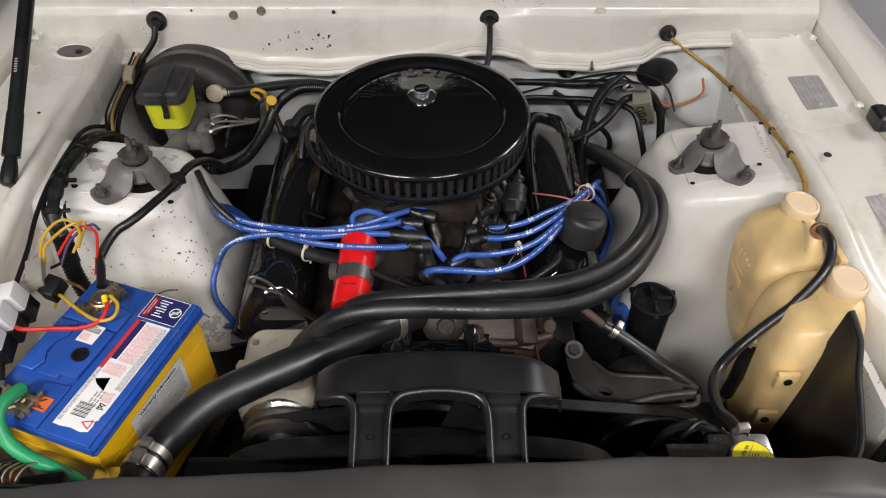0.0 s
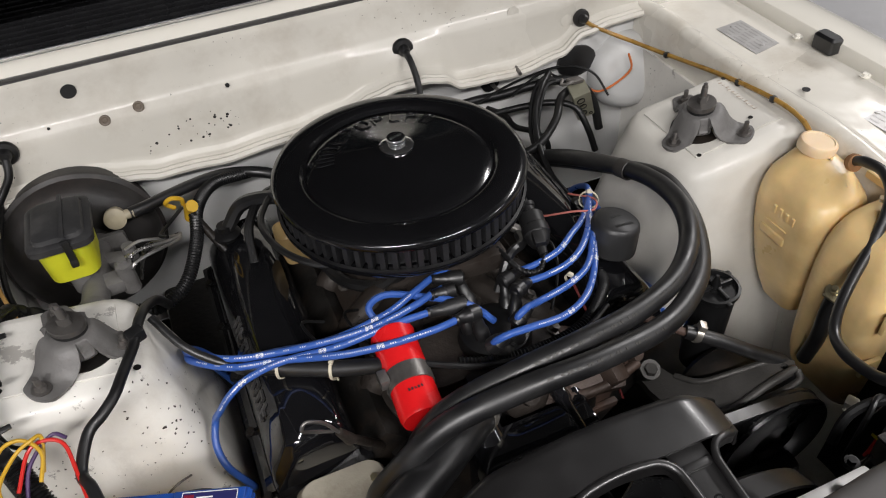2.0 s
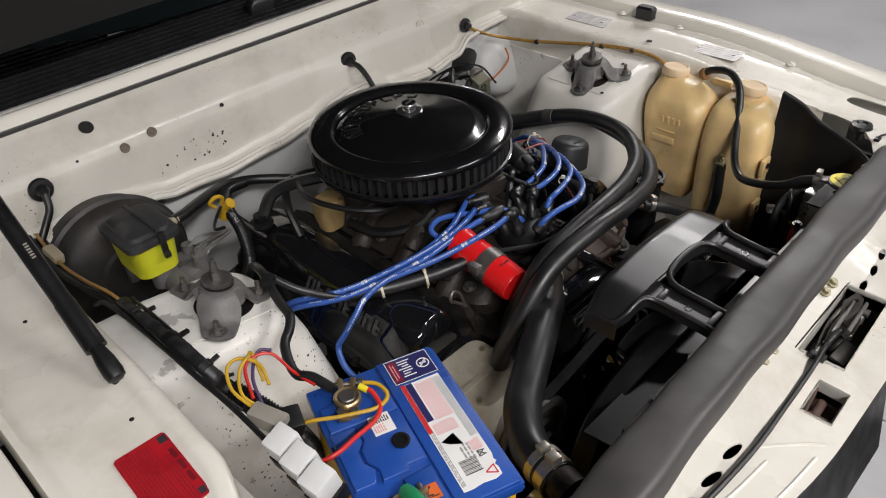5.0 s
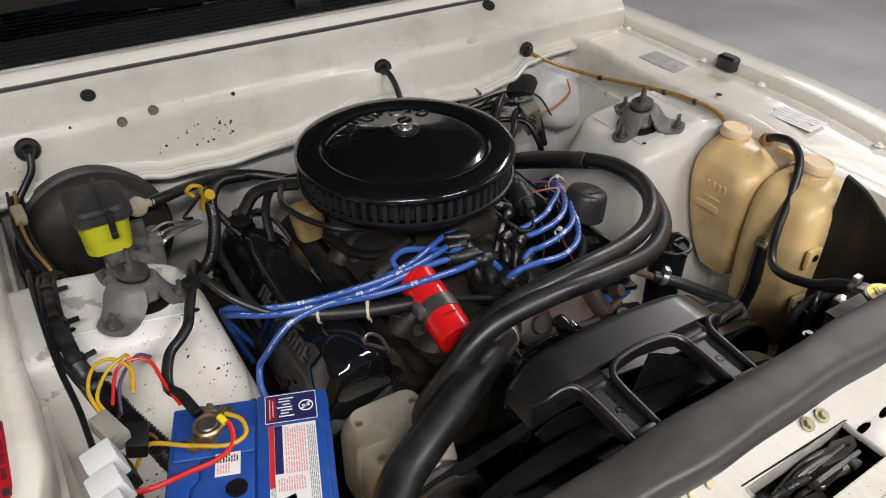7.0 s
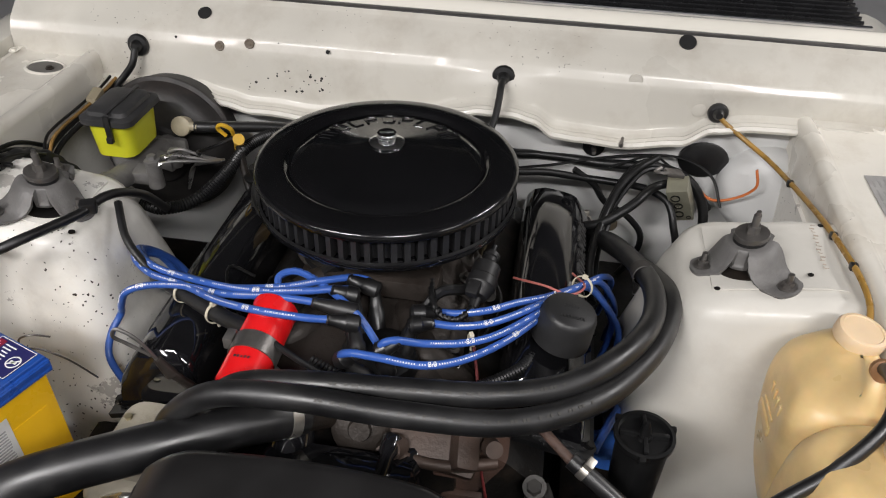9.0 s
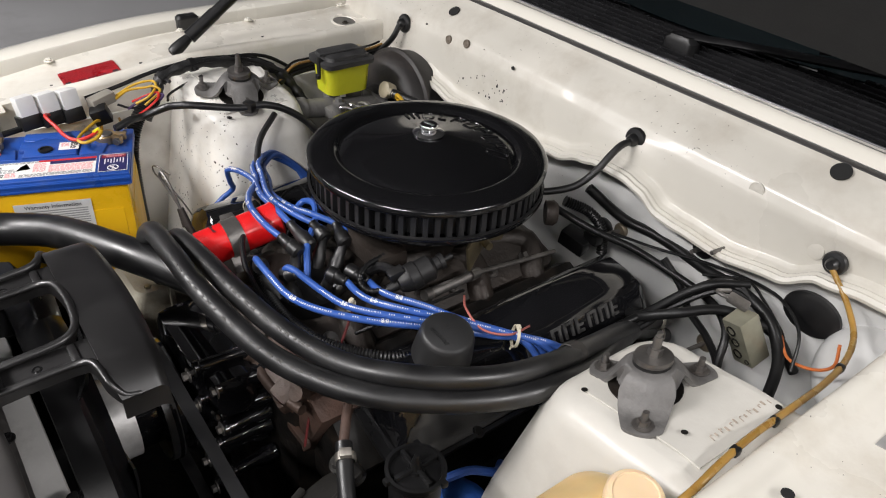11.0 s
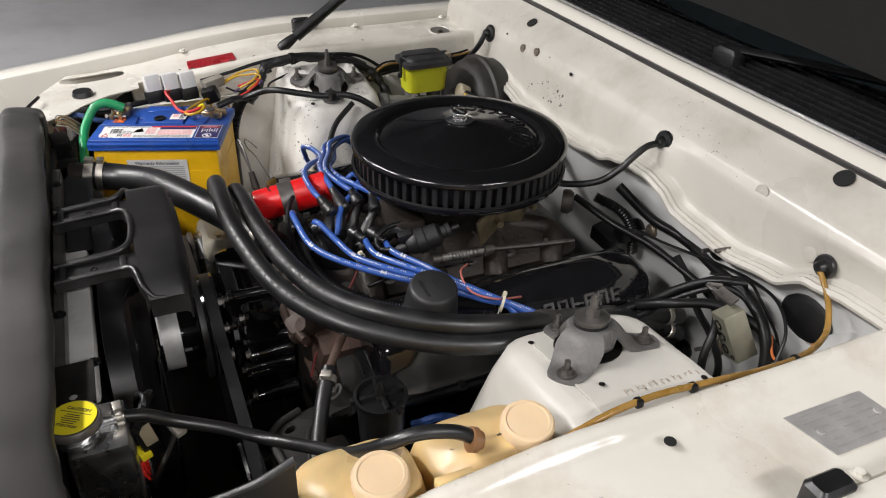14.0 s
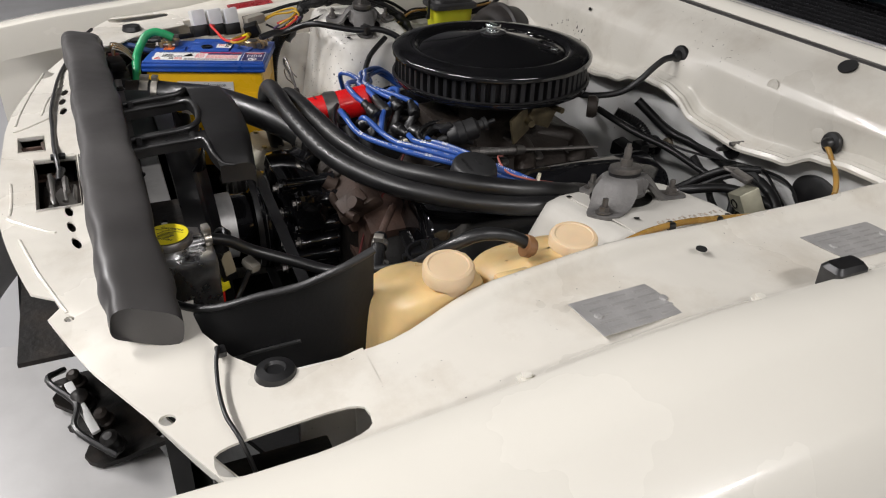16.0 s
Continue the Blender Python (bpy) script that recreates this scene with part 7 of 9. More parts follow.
for k in (42, 60, 72):
    d = (run[k + 1] - run[k]).normalized()
    bm = bmesh.new()
    lathe(bm, run[k] - d * 0.005, d, [(0.011, 0), (0.0128, 0.0005), (0.0128, 0.0095), (0.011, 0.010)], 18, False)
    u, w, q = frame_of(d)
    box(bm, run[k] + (u if u.x > 0 else -u) * 0.018, (0.014, 0.005, 0.006), 0.001, Matrix((u, w, q)).transposed())
    part("clip", bm, PLASTIC, loom)
for k, (dx, dz) in enumerate(((-0.013, 0.002), (-0.010, 0.008), (0.011, 0.004))):
    bm = bmesh.new()
    tube(bm, [(p[0] + dx + 0.003 * math.sin(7 * i + k), p[1], p[2] + dz + 0.003 * math.cos(5 * i + k)) for i, p in enumerate(LOOM[2:])], 0.0026, 8)
    part("loose_wire", bm, PLASTIC, loom)
cable("corrugated_conduit", [(-0.567, 0.84, 0.868), (-0.548, 0.80, 0.845), (-0.525, 0.775, 0.80), (-0.505, 0.765, 0.73), (-0.495, 0.762, 0.65), (-0.48, 0.75, 0.58)], 0.0135, PLASTIC, "black corrugated conduit behind the battery", "conduit", 12, 8, 0.0022)
cable("wing_wire", [(-0.60, 1.15, 0.85), (-0.604, 1.08, 0.895), (-0.603, 1.0, 0.908), (-0.601, 0.915, 0.912), (-0.598, 0.85, 0.906), (-0.592, 0.79, 0.895), (-0.590, 0.73, 0.885)], 0.0036, PLASTIC, "thin black wire along the inner wing", "wire")
cable("tower_wire", [(-0.58, 0.94, 0.89), (-0.585, 0.90, 0.875), (-0.57, 0.87, 0.87), (-0.55, 0.86, 0.868)], 0.0024, PLASTIC, "thin black wire beside the strut tower", "wire")
bm = bmesh.new()
tube(bm, [(-0.405, 0.80, 0.80), (-0.415, 0.785, 0.815), (-0.43, 0.78, 0.81), (-0.435, 0.785, 0.79), (-0.42, 0.795, 0.78), (-0.40, 0.81, 0.75), (-0.385, 0.83, 0.70)], 0.0013, 6)
solo("bare_wire", bm, STEEL, "loose bare steel wire by the strut tower", "wire")
# clutter in front of the battery
fz = thing("fuse_block", (-0.50, 0.45, 0.78), "dusty dark connector block with thin wires", "fuse block")
bm = bmesh.new()
box(bm, (-0.465, 0.452, 0.845), (0.05, 0.03, 0.02), 0.003, Euler((0, 0, 0.15)).to_matrix())
box(bm, (-0.47, 0.455, 0.80), (0.08, 0.04, 0.05), 0.004)
part("block", bm, PLASTIC, fz)
bm = bmesh.new()
box(bm, (-0.515, 0.452, 0.842), (0.03, 0.022, 0.014), 0.002)
part("red_block", bm, mat("dull_red_plastic", (0.12, 0.02, 0.018), 0.5), fz)
for k in range(7):
    bm = bmesh.new()
    tube(bm, [(-0.53 + 0.006 * k, 0.452, 0.848), (-0.535 + 0.008 * k, 0.45 + 0.004 * (k % 3), 0.868), (-0.54 + 0.009 * k, 0.47, 0.862), (-0.545 + 0.01 * k, 0.49, 0.84)], 0.0012, 6)
    part("wire", bm, TAN_WIRE if k % 2 else GREY_PLASTIC, fz)
for pts, mt in (([(-0.62, 0.47, 0.84), (-0.585, 0.50, 0.856), (-0.565, 0.54, 0.858), (-0.56, 0.58, 0.862), (-0.575, 0.62, 0.86)], PLASTIC), ([(-0.61, 0.455, 0.83), (-0.575, 0.485, 0.85), (-0.555, 0.525, 0.84), (-0.57, 0.57, 0.835)], mat("blue_insulation", (0.02, 0.05, 0.15), 0.5)),
                ([(-0.59, 0.44, 0.83), (-0.55, 0.47, 0.845), (-0.51, 0.49, 0.84), (-0.48, 0.49, 0.83)], PLASTIC)):
    cable("front_wiring", pts, 0.0055, mt, "dark wiring in front of the battery", "wiring")

# ---- coolant and washer bottles ----
def dense(rows, per=5):
    """Smooth steps between the sections of a moulded bottle."""
    P = [rows[0]] + rows + [rows[-1]]
    out = []
    for a, b, c, d in zip(P, P[1:], P[2:], P[3:]):
        for k in range(per):
            t = k / per
            out.append(tuple(q + 0.5 * t * (r - p) + t * t * (p - 2.5 * q + 2 * r - 0.5 * s) + t ** 3 * (1.5 * (q - r) + 0.5 * (s - p)) for p, q, r, s in zip(a, b, c, d)))
    return out + [rows[-1]]


res = thing("reservoir_bottle", (0.51, 0.78, 0.6), "aged yellowed translucent plastic twin reservoir bottle", "reservoir")
bm = bmesh.new()
RT = []
for z, a, b, c, d, r in ((0.64, 0.49, 0.562, 0.80, 0.87, 0.02), (0.69, 0.475, 0.566, 0.785, 0.890, 0.028), (0.76, 0.464, 0.567, 0.775, 0.905, 0.03), (0.82, 0.460, 0.567, 0.772, 0.912, 0.034), (0.855, 0.466, 0.564, 0.778, 0.912, 0.036), (0.872, 0.48, 0.560, 0.795, 0.908, 0.036), (0.885, 0.502, 0.556, 0.82, 0.905, 0.030), (0.890, 0.515, 0.552, 0.85, 0.902, 0.02)):
    RT.append((z, a, b, c, d, r))
loft(bm, [rounded(a, b, c, d, r, z, 8) for z, a, b, c, d, r in dense(RT)])
box(bm, (0.463, 0.85, 0.78), (0.008, 0.05, 0.016), 0.003)
for k in range(4):
    box(bm, (0.461, 0.82 + 0.012 * k, 0.825), (0.005, 0.006, 0.014), 0.001)
box(bm, (0.461, 0.845, 0.80), (0.005, 0.04, 0.004), 0.001)
part("rear_tank", bm, AGED_PLASTIC, res, angle=60)
bm = bmesh.new()
FT = []
for z, a, b, c, d, r in ((0.58, 0.475, 0.560, 0.655, 0.75, 0.02), (0.62, 0.458, 0.566, 0.645, 0.768, 0.025), (0.74, 0.452, 0.568, 0.642, 0.775, 0.03), (0.825, 0.455, 0.568, 0.645, 0.774, 0.03), (0.862, 0.466, 0.568, 0.652, 0.770, 0.034), (0.878, 0.490, 0.568, 0.672, 0.764, 0.03), (0.884, 0.515, 0.566, 0.69, 0.755, 0.025)):
    FT.append((z, a, b, c, d, r))
loft(bm, [rounded(a, b, c, d, r, z, 8) for z, a, b, c, d, r in dense(FT)])
part("front_tank", bm, AGED_PLASTIC, res, angle=60)
for c, s in (((0.47, 0.638, 0.79), (0.03, 0.008, 0.035)), ((0.468, 0.638, 0.70), (0.03, 0.008, 0.03)), ((0.565, 0.79, 0.885), (0.012, 0.04, 0.012))):
    bm = bmesh.new()
    box(bm, c, s, 0.003)
    part("lug", bm, AGED_PLASTIC, res)
for p in ((0.47, 0.6335, 0.793), (0.466, 0.6335, 0.70)):
    bm = bmesh.new()
    cyl(bm, p, Vector(p) + Vector((0, -0.002, 0)), 0.006, 0.006, 14)
    part("lug_hole", bm, PLASTIC, res)
for cx, cy, cz, r in ((0.536, 0.882, 0.888, 0.0275), (0.546, 0.723, 0.890, 0.0275)):
    bm = bmesh.new()
    lathe(bm, (cx, cy, cz - 0.004), (0.12, -0.05, 1), [(r * 0.85, -0.006), (r * 0.86, 0.004), (r * 0.99, 0.005), (r, 0.008), (r, 0.017), (r * 0.93, 0.020), (r * 0.80, 0.0208), (r * 0.76, 0.0195), (0, 0.0195)], 40)
    if cy < 0.8:
        box(bm, (cx - 0.020, cy + 0.022, cz + 0.006), (0.010, 0.018, 0.006), 0.002, Euler((0, 0, 0.7)).to_matrix())
    part("cap", bm, CAP_PLASTIC, res, "pinkish aged plastic cap")
bm = bmesh.new()
lathe(bm, (0.5405, 0.815, 0.905), (0.1, 0.9, -0.35), [(0.009, 0), (0.0125, 0.001), (0.0125, 0.008), (0.0095, 0.009), (0.0095, 0.013)], 20)
part("spigot_collar", bm, mat("brown_seal", (0.28, 0.14, 0.06), 0.5, vary=0.2), res)
bm = bmesh.new()
tube(bm, [(0.455, 0.715, 0.78), (0.448, 0.712, 0.75), (0.446, 0.71, 0.70), (0.45, 0.72, 0.64)], 0.011, 10)
part("bracket_sleeve", bm, PLASTIC, res, "black rubber sleeve")
bm = bmesh.new()
bolt(bm, (0.452, 0.715, 0.785), (-0.5, -0.2, 1), 0.008, 0.008, 0.006)
box(bm, (0.451, 0.716, 0.781), (0.022, 0.018, 0.006), 0.001, Euler((0, -0.4, 0.2)).to_matrix())
part("bracket_bolt", bm, GOLD_ZINC, res)
bm = bmesh.new()
WALLTOP = [(0.516, 0.652, 0.921), (0.518, 0.630, 0.913), (0.517, 0.610, 0.905), (0.507, 0.575, 0.889), (0.497, 0.535, 0.880), (0.484, 0.49, 0.868), (0.455, 0.458, 0.862), (0.41, 0.446, 0.858)]
run = smooth_path(WALLTOP, 5)
rings = []
for i, p in enumerate(run):
    rings.append((p, Vector((p.x - 0.035, p.y, 0.45))))
vs = [[bm.verts.new(a.lerp(b, j / 6)) for j in range(7)] for a, b in rings]
for a, b in zip(vs, vs[1:]):
    for j in range(6):
        bm.faces.new((a[j], a[j + 1], b[j + 1], b[j]))
bmesh.ops.recalc_face_normals(bm, faces=bm.faces)
bmesh.ops.solidify(bm, geom=list(bm.faces), thickness=0.005)
sg = thing("splash_guard", (0.49, 0.55, 0.45), "curved black rubber splash guard beside the radiator", "splash guard")
part("panel", bm, mat("dull_black_sheet", (0.0075, 0.0075, 0.008), 0.5, vary=0.25, scale=12, bump=0.15), sg)
bm = bmesh.new()
tube(bm, WALLTOP, 0.0042, 10)
part("top_bead", bm, RUBBER, sg, "worn rubber bead along the top edge")
bm = bmesh.new()
tube(bm, [(p[0] - 0.006 + 0.0045, p[1] - 0.0035, p[2] - 0.07) for p in WALLTOP[3:]], 0.0022, 8)
part("seam", bm, RUBBER, sg)

# ---- brake servo and master cylinder ----
servo = thing("brake_servo", (-0.455, 1.33, 0.64), "large round black brake servo on the bulkhead", "brake servo")
bm = bmesh.new()
SA = Vector((0.03, -1, 0.10)).normalized()
lathe(bm, Vector((-0.498, 1.372, 0.769)), SA, [(0.05, 0), (0.108, 0.0), (0.117, 0.01), (0.119, 0.045), (0.125, 0.047), (0.125, 0.053), (0.119, 0.057), (0.114, 0.075), (0.102, 0.088), (0.08, 0.095), (0.055, 0.099), (0.05, 0.105), (0.03, 0.107), (0, 0.107)], 64)
part("shell", bm, mat("worn_black_servo", (0.016, 0.0145, 0.014), 0.5, vary=0.3, scale=14, bump=0.3, fine=90, dirt=(0.085, 0.065, 0.055), dirt_amount=0.6, dirt_scale=9, chips=0.0), servo, "worn black pressed shell")
bm = bmesh.new()
lathe(bm, (-0.432, 1.262, 0.848), (0.03, -0.93, 0.35), [(0.014, -0.01), (0.016, 0.0), (0.0165, 0.012), (0.014, 0.014), (0.006, 0.0145), (0, 0.0145)], 28)
cyl(bm, (-0.425, 1.256, 0.852), (-0.405, 1.258, 0.85), 0.0075, 0.0075, 14)
part("check_valve", bm, mat("yellowed_nylon", (0.40, 0.35, 0.25), 0.5, vary=0.2, scale=40), servo, "yellowed nylon check valve")
cable("servo_hose", [(-0.412, 1.258, 0.850), (-0.385, 1.27, 0.846), (-0.345, 1.295, 0.838), (-0.295, 1.325, 0.826), (-0.25, 1.345, 0.812), (-0.20, 1.34, 0.80), (-0.14, 1.30, 0.79)], 0.0095, RUBBER, "black rubber servo vacuum hose along the bulkhead", "hose", 12)
mcyl = thing("master_cylinder", (-0.47, 1.19, 0.78), "brake master cylinder with a yellow fluid bottle", "master cylinder")
bm = bmesh.new()
cyl(bm, (-0.470, 1.27, 0.802), (-0.481, 1.095, 0.826), 0.020, 0.0185, 24)
lathe(bm, (-0.4805, 1.100, 0.825), (-0.06, -0.99, 0.13), [(0.0185, 0), (0.0225, 0.002), (0.0235, 0.012), (0.021, 0.020), (0.012, 0.022), (0, 0.022)], 24)
cyl(bm, (-0.490, 1.165, 0.815), (-0.491, 1.165, 0.850), 0.016, 0.017, 20)
cyl(bm, (-0.490, 1.215, 0.812), (-0.491, 1.215, 0.850), 0.015, 0.016, 20)
box(bm, (-0.452, 1.150, 0.818), (0.045, 0.030, 0.022), 0.005, Euler((0.1, 0.15, 0.25)).to_matrix())
cyl(bm, (-0.433, 1.148, 0.800), (-0.432, 1.147, 0.842), 0.0125, 0.0115, 18)
lathe(bm, (-0.432, 1.147, 0.842), (0, 0, 1), [(0.013, 0), (0.013, 0.006), (0.008, 0.008), (0.007, 0.014), (0, 0.014)], 6)
box(bm, (-0.448, 1.205, 0.812), (0.05, 0.024, 0.020), 0.005, Euler((0.1, 0.1, -0.2)).to_matrix())
cyl(bm, (-0.425, 1.203, 0.806), (-0.424, 1.202, 0.836), 0.0105, 0.0095, 16)
box(bm, (-0.47, 1.255, 0.802), (0.085, 0.012, 0.05), 0.008)
part("body", bm, STRUT_GREY, mcyl, "grey cast cylinder body")
bm = bmesh.new()
MB = []
for z, g, r in ((0.840, -0.006, 0.02), (0.842, 0.0, 0.022), (0.896, 0.004, 0.024), (0.899, 0.005, 0.024)):
    MB.append(rounded(-0.526 - g, -0.460 + g, 1.146 - g, 1.236 + g, r * 0.85, z + 0.005))
loft(bm, MB)
part("fluid_bottle", bm, FLUID_YELLOW, mcyl, "yellow translucent fluid bottle")
bm = bmesh.new()
MB = []
for z, g, r in ((0.897, 0.006, 0.018), (0.899, 0.010, 0.018), (0.908, 0.010, 0.018), (0.9105, 0.006, 0.017), (0.911, 0.001, 0.016), (0.917, -0.001, 0.015), (0.919, -0.006, 0.013)):
    MB.append(rounded(-0.526 - g, -0.460 + g, 1.146 - g, 1.236 + g, r * 0.85, z + 0.005))
loft(bm, MB)
box(bm, (-0.4855, 1.19, 0.9245), (0.006, 0.104, 0.004), 0.001)
part("bottle_cap", bm, mat("dusty_black_plastic", (0.03, 0.03, 0.031), 0.5, vary=0.25, scale=30, bump=0.1, dirt=(0.09, 0.085, 0.08), dirt_amount=0.6, dirt_scale=30), mcyl, "dusty black plastic cap")
bm = bmesh.new()
box(bm, (-0.484, 1.135, 0.903), (0.010, 0.005, 0.040), 0.002)
box(bm, (-0.484, 1.133, 0.884), (0.010, 0.008, 0.010), 0.002)
part("clip", bm, RUBBER, mcyl)
BRIGHT_PIPE = mat("plated_brake_pipe", (0.42, 0.41, 0.40), 0.32, metal=0.85, vary=0.2, scale=40, bump=0.05)
for k in range(3):
    bm = bmesh.new()
    tube(bm, [(-0.428, 1.146 + 0.022 * k, 0.838), (-0.405, 1.150 + 0.020 * k, 0.846), (-0.375, 1.165 + 0.016 * k, 0.842 - 0.004 * k), (-0.352, 1.185 + 0.012 * k, 0.832 - 0.005 * k), (-0.352, 1.202 + 0.012 * k, 0.822 - 0.005 * k), (-0.372, 1.212 + 0.012 * k, 0.812 - 0.006 * k), (-0.41, 1.225 + 0.01 * k, 0.79), (-0.43, 1.235, 0.74)], 0.0024, 8)
    part("brake_pipe", bm, BRIGHT_PIPE, mcyl)
for k in range(2):
    bm = bmesh.new()
    lathe(bm, (-0.428, 1.146 + 0.022 * k, 0.838), (0.8, 0.1, 0.3), [(0.0055, 0), (0.0055, 0.008), (0.0035, 0.010), (0.003, 0.014)], 6)
    part("pipe_nut", bm, BRIGHT_PIPE, mcyl)
cable("servo_loom", [(-0.44, 1.11, 0.79), (-0.40, 1.10, 0.792), (-0.36, 1.13, 0.795), (-0.33, 1.19, 0.815), (-0.315, 1.25, 0.83), (-0.28, 1.31, 0.825), (-0.22, 1.35, 0.80)], 0.0105, PLASTIC, "black corrugated loom beside the brake servo", "loom", 12, 8, 0.002)
ds = thing("yellow_dipstick", (-0.33, 1.24, 0.79), "yellow handled transmission dipstick", "dipstick")
bm = bmesh.new()
tube(bm, [(-0.345, 1.235, 0.853), (-0.355, 1.23, 0.868), (-0.345, 1.225, 0.878), (-0.332, 1.228, 0.870), (-0.332, 1.235, 0.856)], 0.0035, 8)
part("ring", bm, YELLOW_WIRE, ds)
bm = bmesh.new()
cyl(bm, (-0.325, 1.235, 0.845), (-0.320, 1.226, 0.854), 0.008, 0.0095, 18)
cyl(bm, (-0.330, 1.245, 0.82), (-0.325, 1.235, 0.848), 0.008, 0.008, 14)
part("cap", bm, YELLOW_WIRE, ds)
bm = bmesh.new()
tube(bm, [(-0.325, 1.235, 0.835), (-0.305, 1.20, 0.805), (-0.285, 1.17, 0.77), (-0.27, 1.15, 0.70)], 0.0065, 10)
part("tube", bm, GRIME, ds)
cable("dash_wire", [(-0.335, 1.235, 0.85), (-0.36, 1.215, 0.842), (-0.375, 1.19, 0.845), (-0.365, 1.175, 0.85)], 0.0028, PLASTIC, "thin black wire near the dipstick", "wire")

# ---- strut mounts ----
def shrunk(bm, c, k):
    for v in bm.verts:
        v.co = c + (v.co - c) * k
    return bm


def strut_mount(c, s):
    """c: the centre of the mount on its tower; s: which side the engine lies on."""
    c, k = Vector(c), 0.9
    t = thing("strut_mount", c, "grey three-legged suspension strut mount", "strut mount", "strut mounts")
    studs = [c + Vector((-s * 0.056, -0.011, 0)), c + Vector((s * 0.046, -0.062, 0)), c + Vector((s * 0.024, 0.070, 0))]
    lobes = [(math.atan2(p.y - c.y, p.x - c.x), (p - c).length * (1.20 if p is studs[1] else 1.28), 0.52 if p is studs[1] else 0.30, 0.0 if p is studs[1] else 1.0) for p in studs]

    def bell(u, v):
        """A cast bell that spreads into three feet; open arches between them."""
        a = 2 * math.pi * u
        reach, leg = 0.0370, 0.05
        for at, far, wide, _ in lobes:
            d = (a - at + math.pi) % (2 * math.pi) - math.pi
            if abs(d) < 1.4:
                w0, w1 = (0.043, 0.0215) if wide > 0.4 else (0.040, 0.0165)
                got = min(far * (1 - 0.9 * d * d), w0 / (abs(math.sin(d)) + (w0 - w1) / far))
                if got > reach:
                    reach, leg = got, far
        r = 0.0215 + (reach - 0.0215) * v
        out = min(1.0, (reach - 0.0370) / 0.016)
        fall = min(1.0, max(0.0, (r - 0.028) / (leg * 0.70 - 0.028)))
        low = 0.018 - 0.0125 * out
        return c + Vector((r * math.cos(a), r * math.sin(a), 0.041 - (0.041 - low) * (fall - 0.10 * math.sin(2 * math.pi * fall)) - 0.0015 * v ** 6))

    bm = bmesh.new()
    rim = [[bm.verts.new(bell(i / 144, j / 16)) for j in range(17)] for i in range(144)]
    skin = [bm.faces.new((rim[i][j], rim[(i + 1) % 144][j], rim[(i + 1) % 144][j + 1], rim[i][j + 1])) for i in range(144) for j in range(16)]
    bmesh.ops.recalc_face_normals(bm, faces=skin)
    if sum(f.normal.z for f in skin) < 0:
        bmesh.ops.reverse_faces(bm, faces=skin)
    bmesh.ops.solidify(bm, geom=skin, thickness=0.0055)
    part("cast_bracket", sloped(shrunk(bm, c, k)), STRUT_GREY, t, angle=50)
    bm = bmesh.new()
    lathe(bm, c + Vector((0, 0, 0.034)), (0, 0, 1), [(0.018, -0.002), (0.0225, 0.0), (0.0225, 0.011), (0.018, 0.013)], 32)
    part("rubber_bush", sloped(shrunk(bm, c, k)), RUBBER, t)
    bm = bmesh.new()
    lathe(bm, c + Vector((0, 0, 0.0455)), (0, 0, 1), [(0.0, 0), (0.0225, 0), (0.0235, 0.003), (0.0225, 0.008), (0.013, 0.009), (0, 0.009)], 32)
    cyl(bm, c + Vector((0, 0, 0.053)), c + Vector((0, 0, 0.065)), 0.0095, 0.009, 6)
    cyl(bm, c + Vector((0, 0, 0.064)), c + Vector((0, 0, 0.082)), 0.0056, 0.0052, 12)
    cyl(bm, c + Vector((0, 0, 0.0815)), c + Vector((0, 0, 0.088)), 0.0036, 0.0034, 12)
    part("top_nut", sloped(shrunk(bm, c, k)), STEEL, t)
    for p in studs:
        bm = bmesh.new()
        bolt(bm, p + Vector((0, 0, 0.006)), (0, 0, 1), 0.0078, 0.009, 0.012)
        part("stud", sloped(shrunk(bm, c, k)), STEEL, t)
    return t


strut_mount((0.437, 1.020, 0.868), 1)
strut_mount((-0.488, 0.975, 0.870), -1)
for c, x0, x1, y0, y1, z in (((0.437, 1.02), 0.395, 0.548, 0.965, 1.10, 0.868), ((-0.488, 0.975), -0.595, -0.445, 0.925, 1.045, 0.868)):
    bm = bmesh.new()
    plate(bm, quad_pts((x0, y0), (x1, y0), (x1, y1), (x0, y1)), [], lambda x, y: z + 0.0022, 0.002)
    part("tower_plate", sloped(bm), PAINT_TOWER_SHADED if c[0] > 0 else PAINT_WORN, car)
    bm = bmesh.new()
    lathe(bm, (c[0], c[1], z + 0.0035), (0, 0, 1), [(0.0, -0.001), (0.040, -0.001), (0.040, 0.0004), (0, 0.0004)], 36)
    part("tower_opening", sloped(bm), GRIME, car, "dark opening under the strut mount")
bm = bmesh.new()
emboss(bm, [(-0.05 + 0.0078 * k, 0.0012 * (k % 3 - 1), 0.0010 + 0.0016 * (k % 2), 0.006 - 0.002 * (k % 3 == 1)) for k in range(13)] + [(-0.048 + 0.0156 * k, 0.002, 0.003, 0.001) for k in range(6)], place((0.532, 1.055, 0.8684 + 0.0022), (0.03, 1, 0), (0, 0, 1)), 0.0005)
part("stamped_mark", sloped(bm), mat("worn_stamp", (0.40, 0.34, 0.28), 0.6), car, "worn stamped characters on the tower")
for p in ((0.40, 0.965), (0.51, 0.99), (0.545, 1.10)):
    bm = bmesh.new()
    lathe(bm, (p[0], p[1], 0.8708), (0, 0, 1), [(0, 0), (0.0036, 0), (0.0036, 0.0005), (0, 0.0005)], 16)
    part("plate_hole", sloped(bm), GRIME, car)
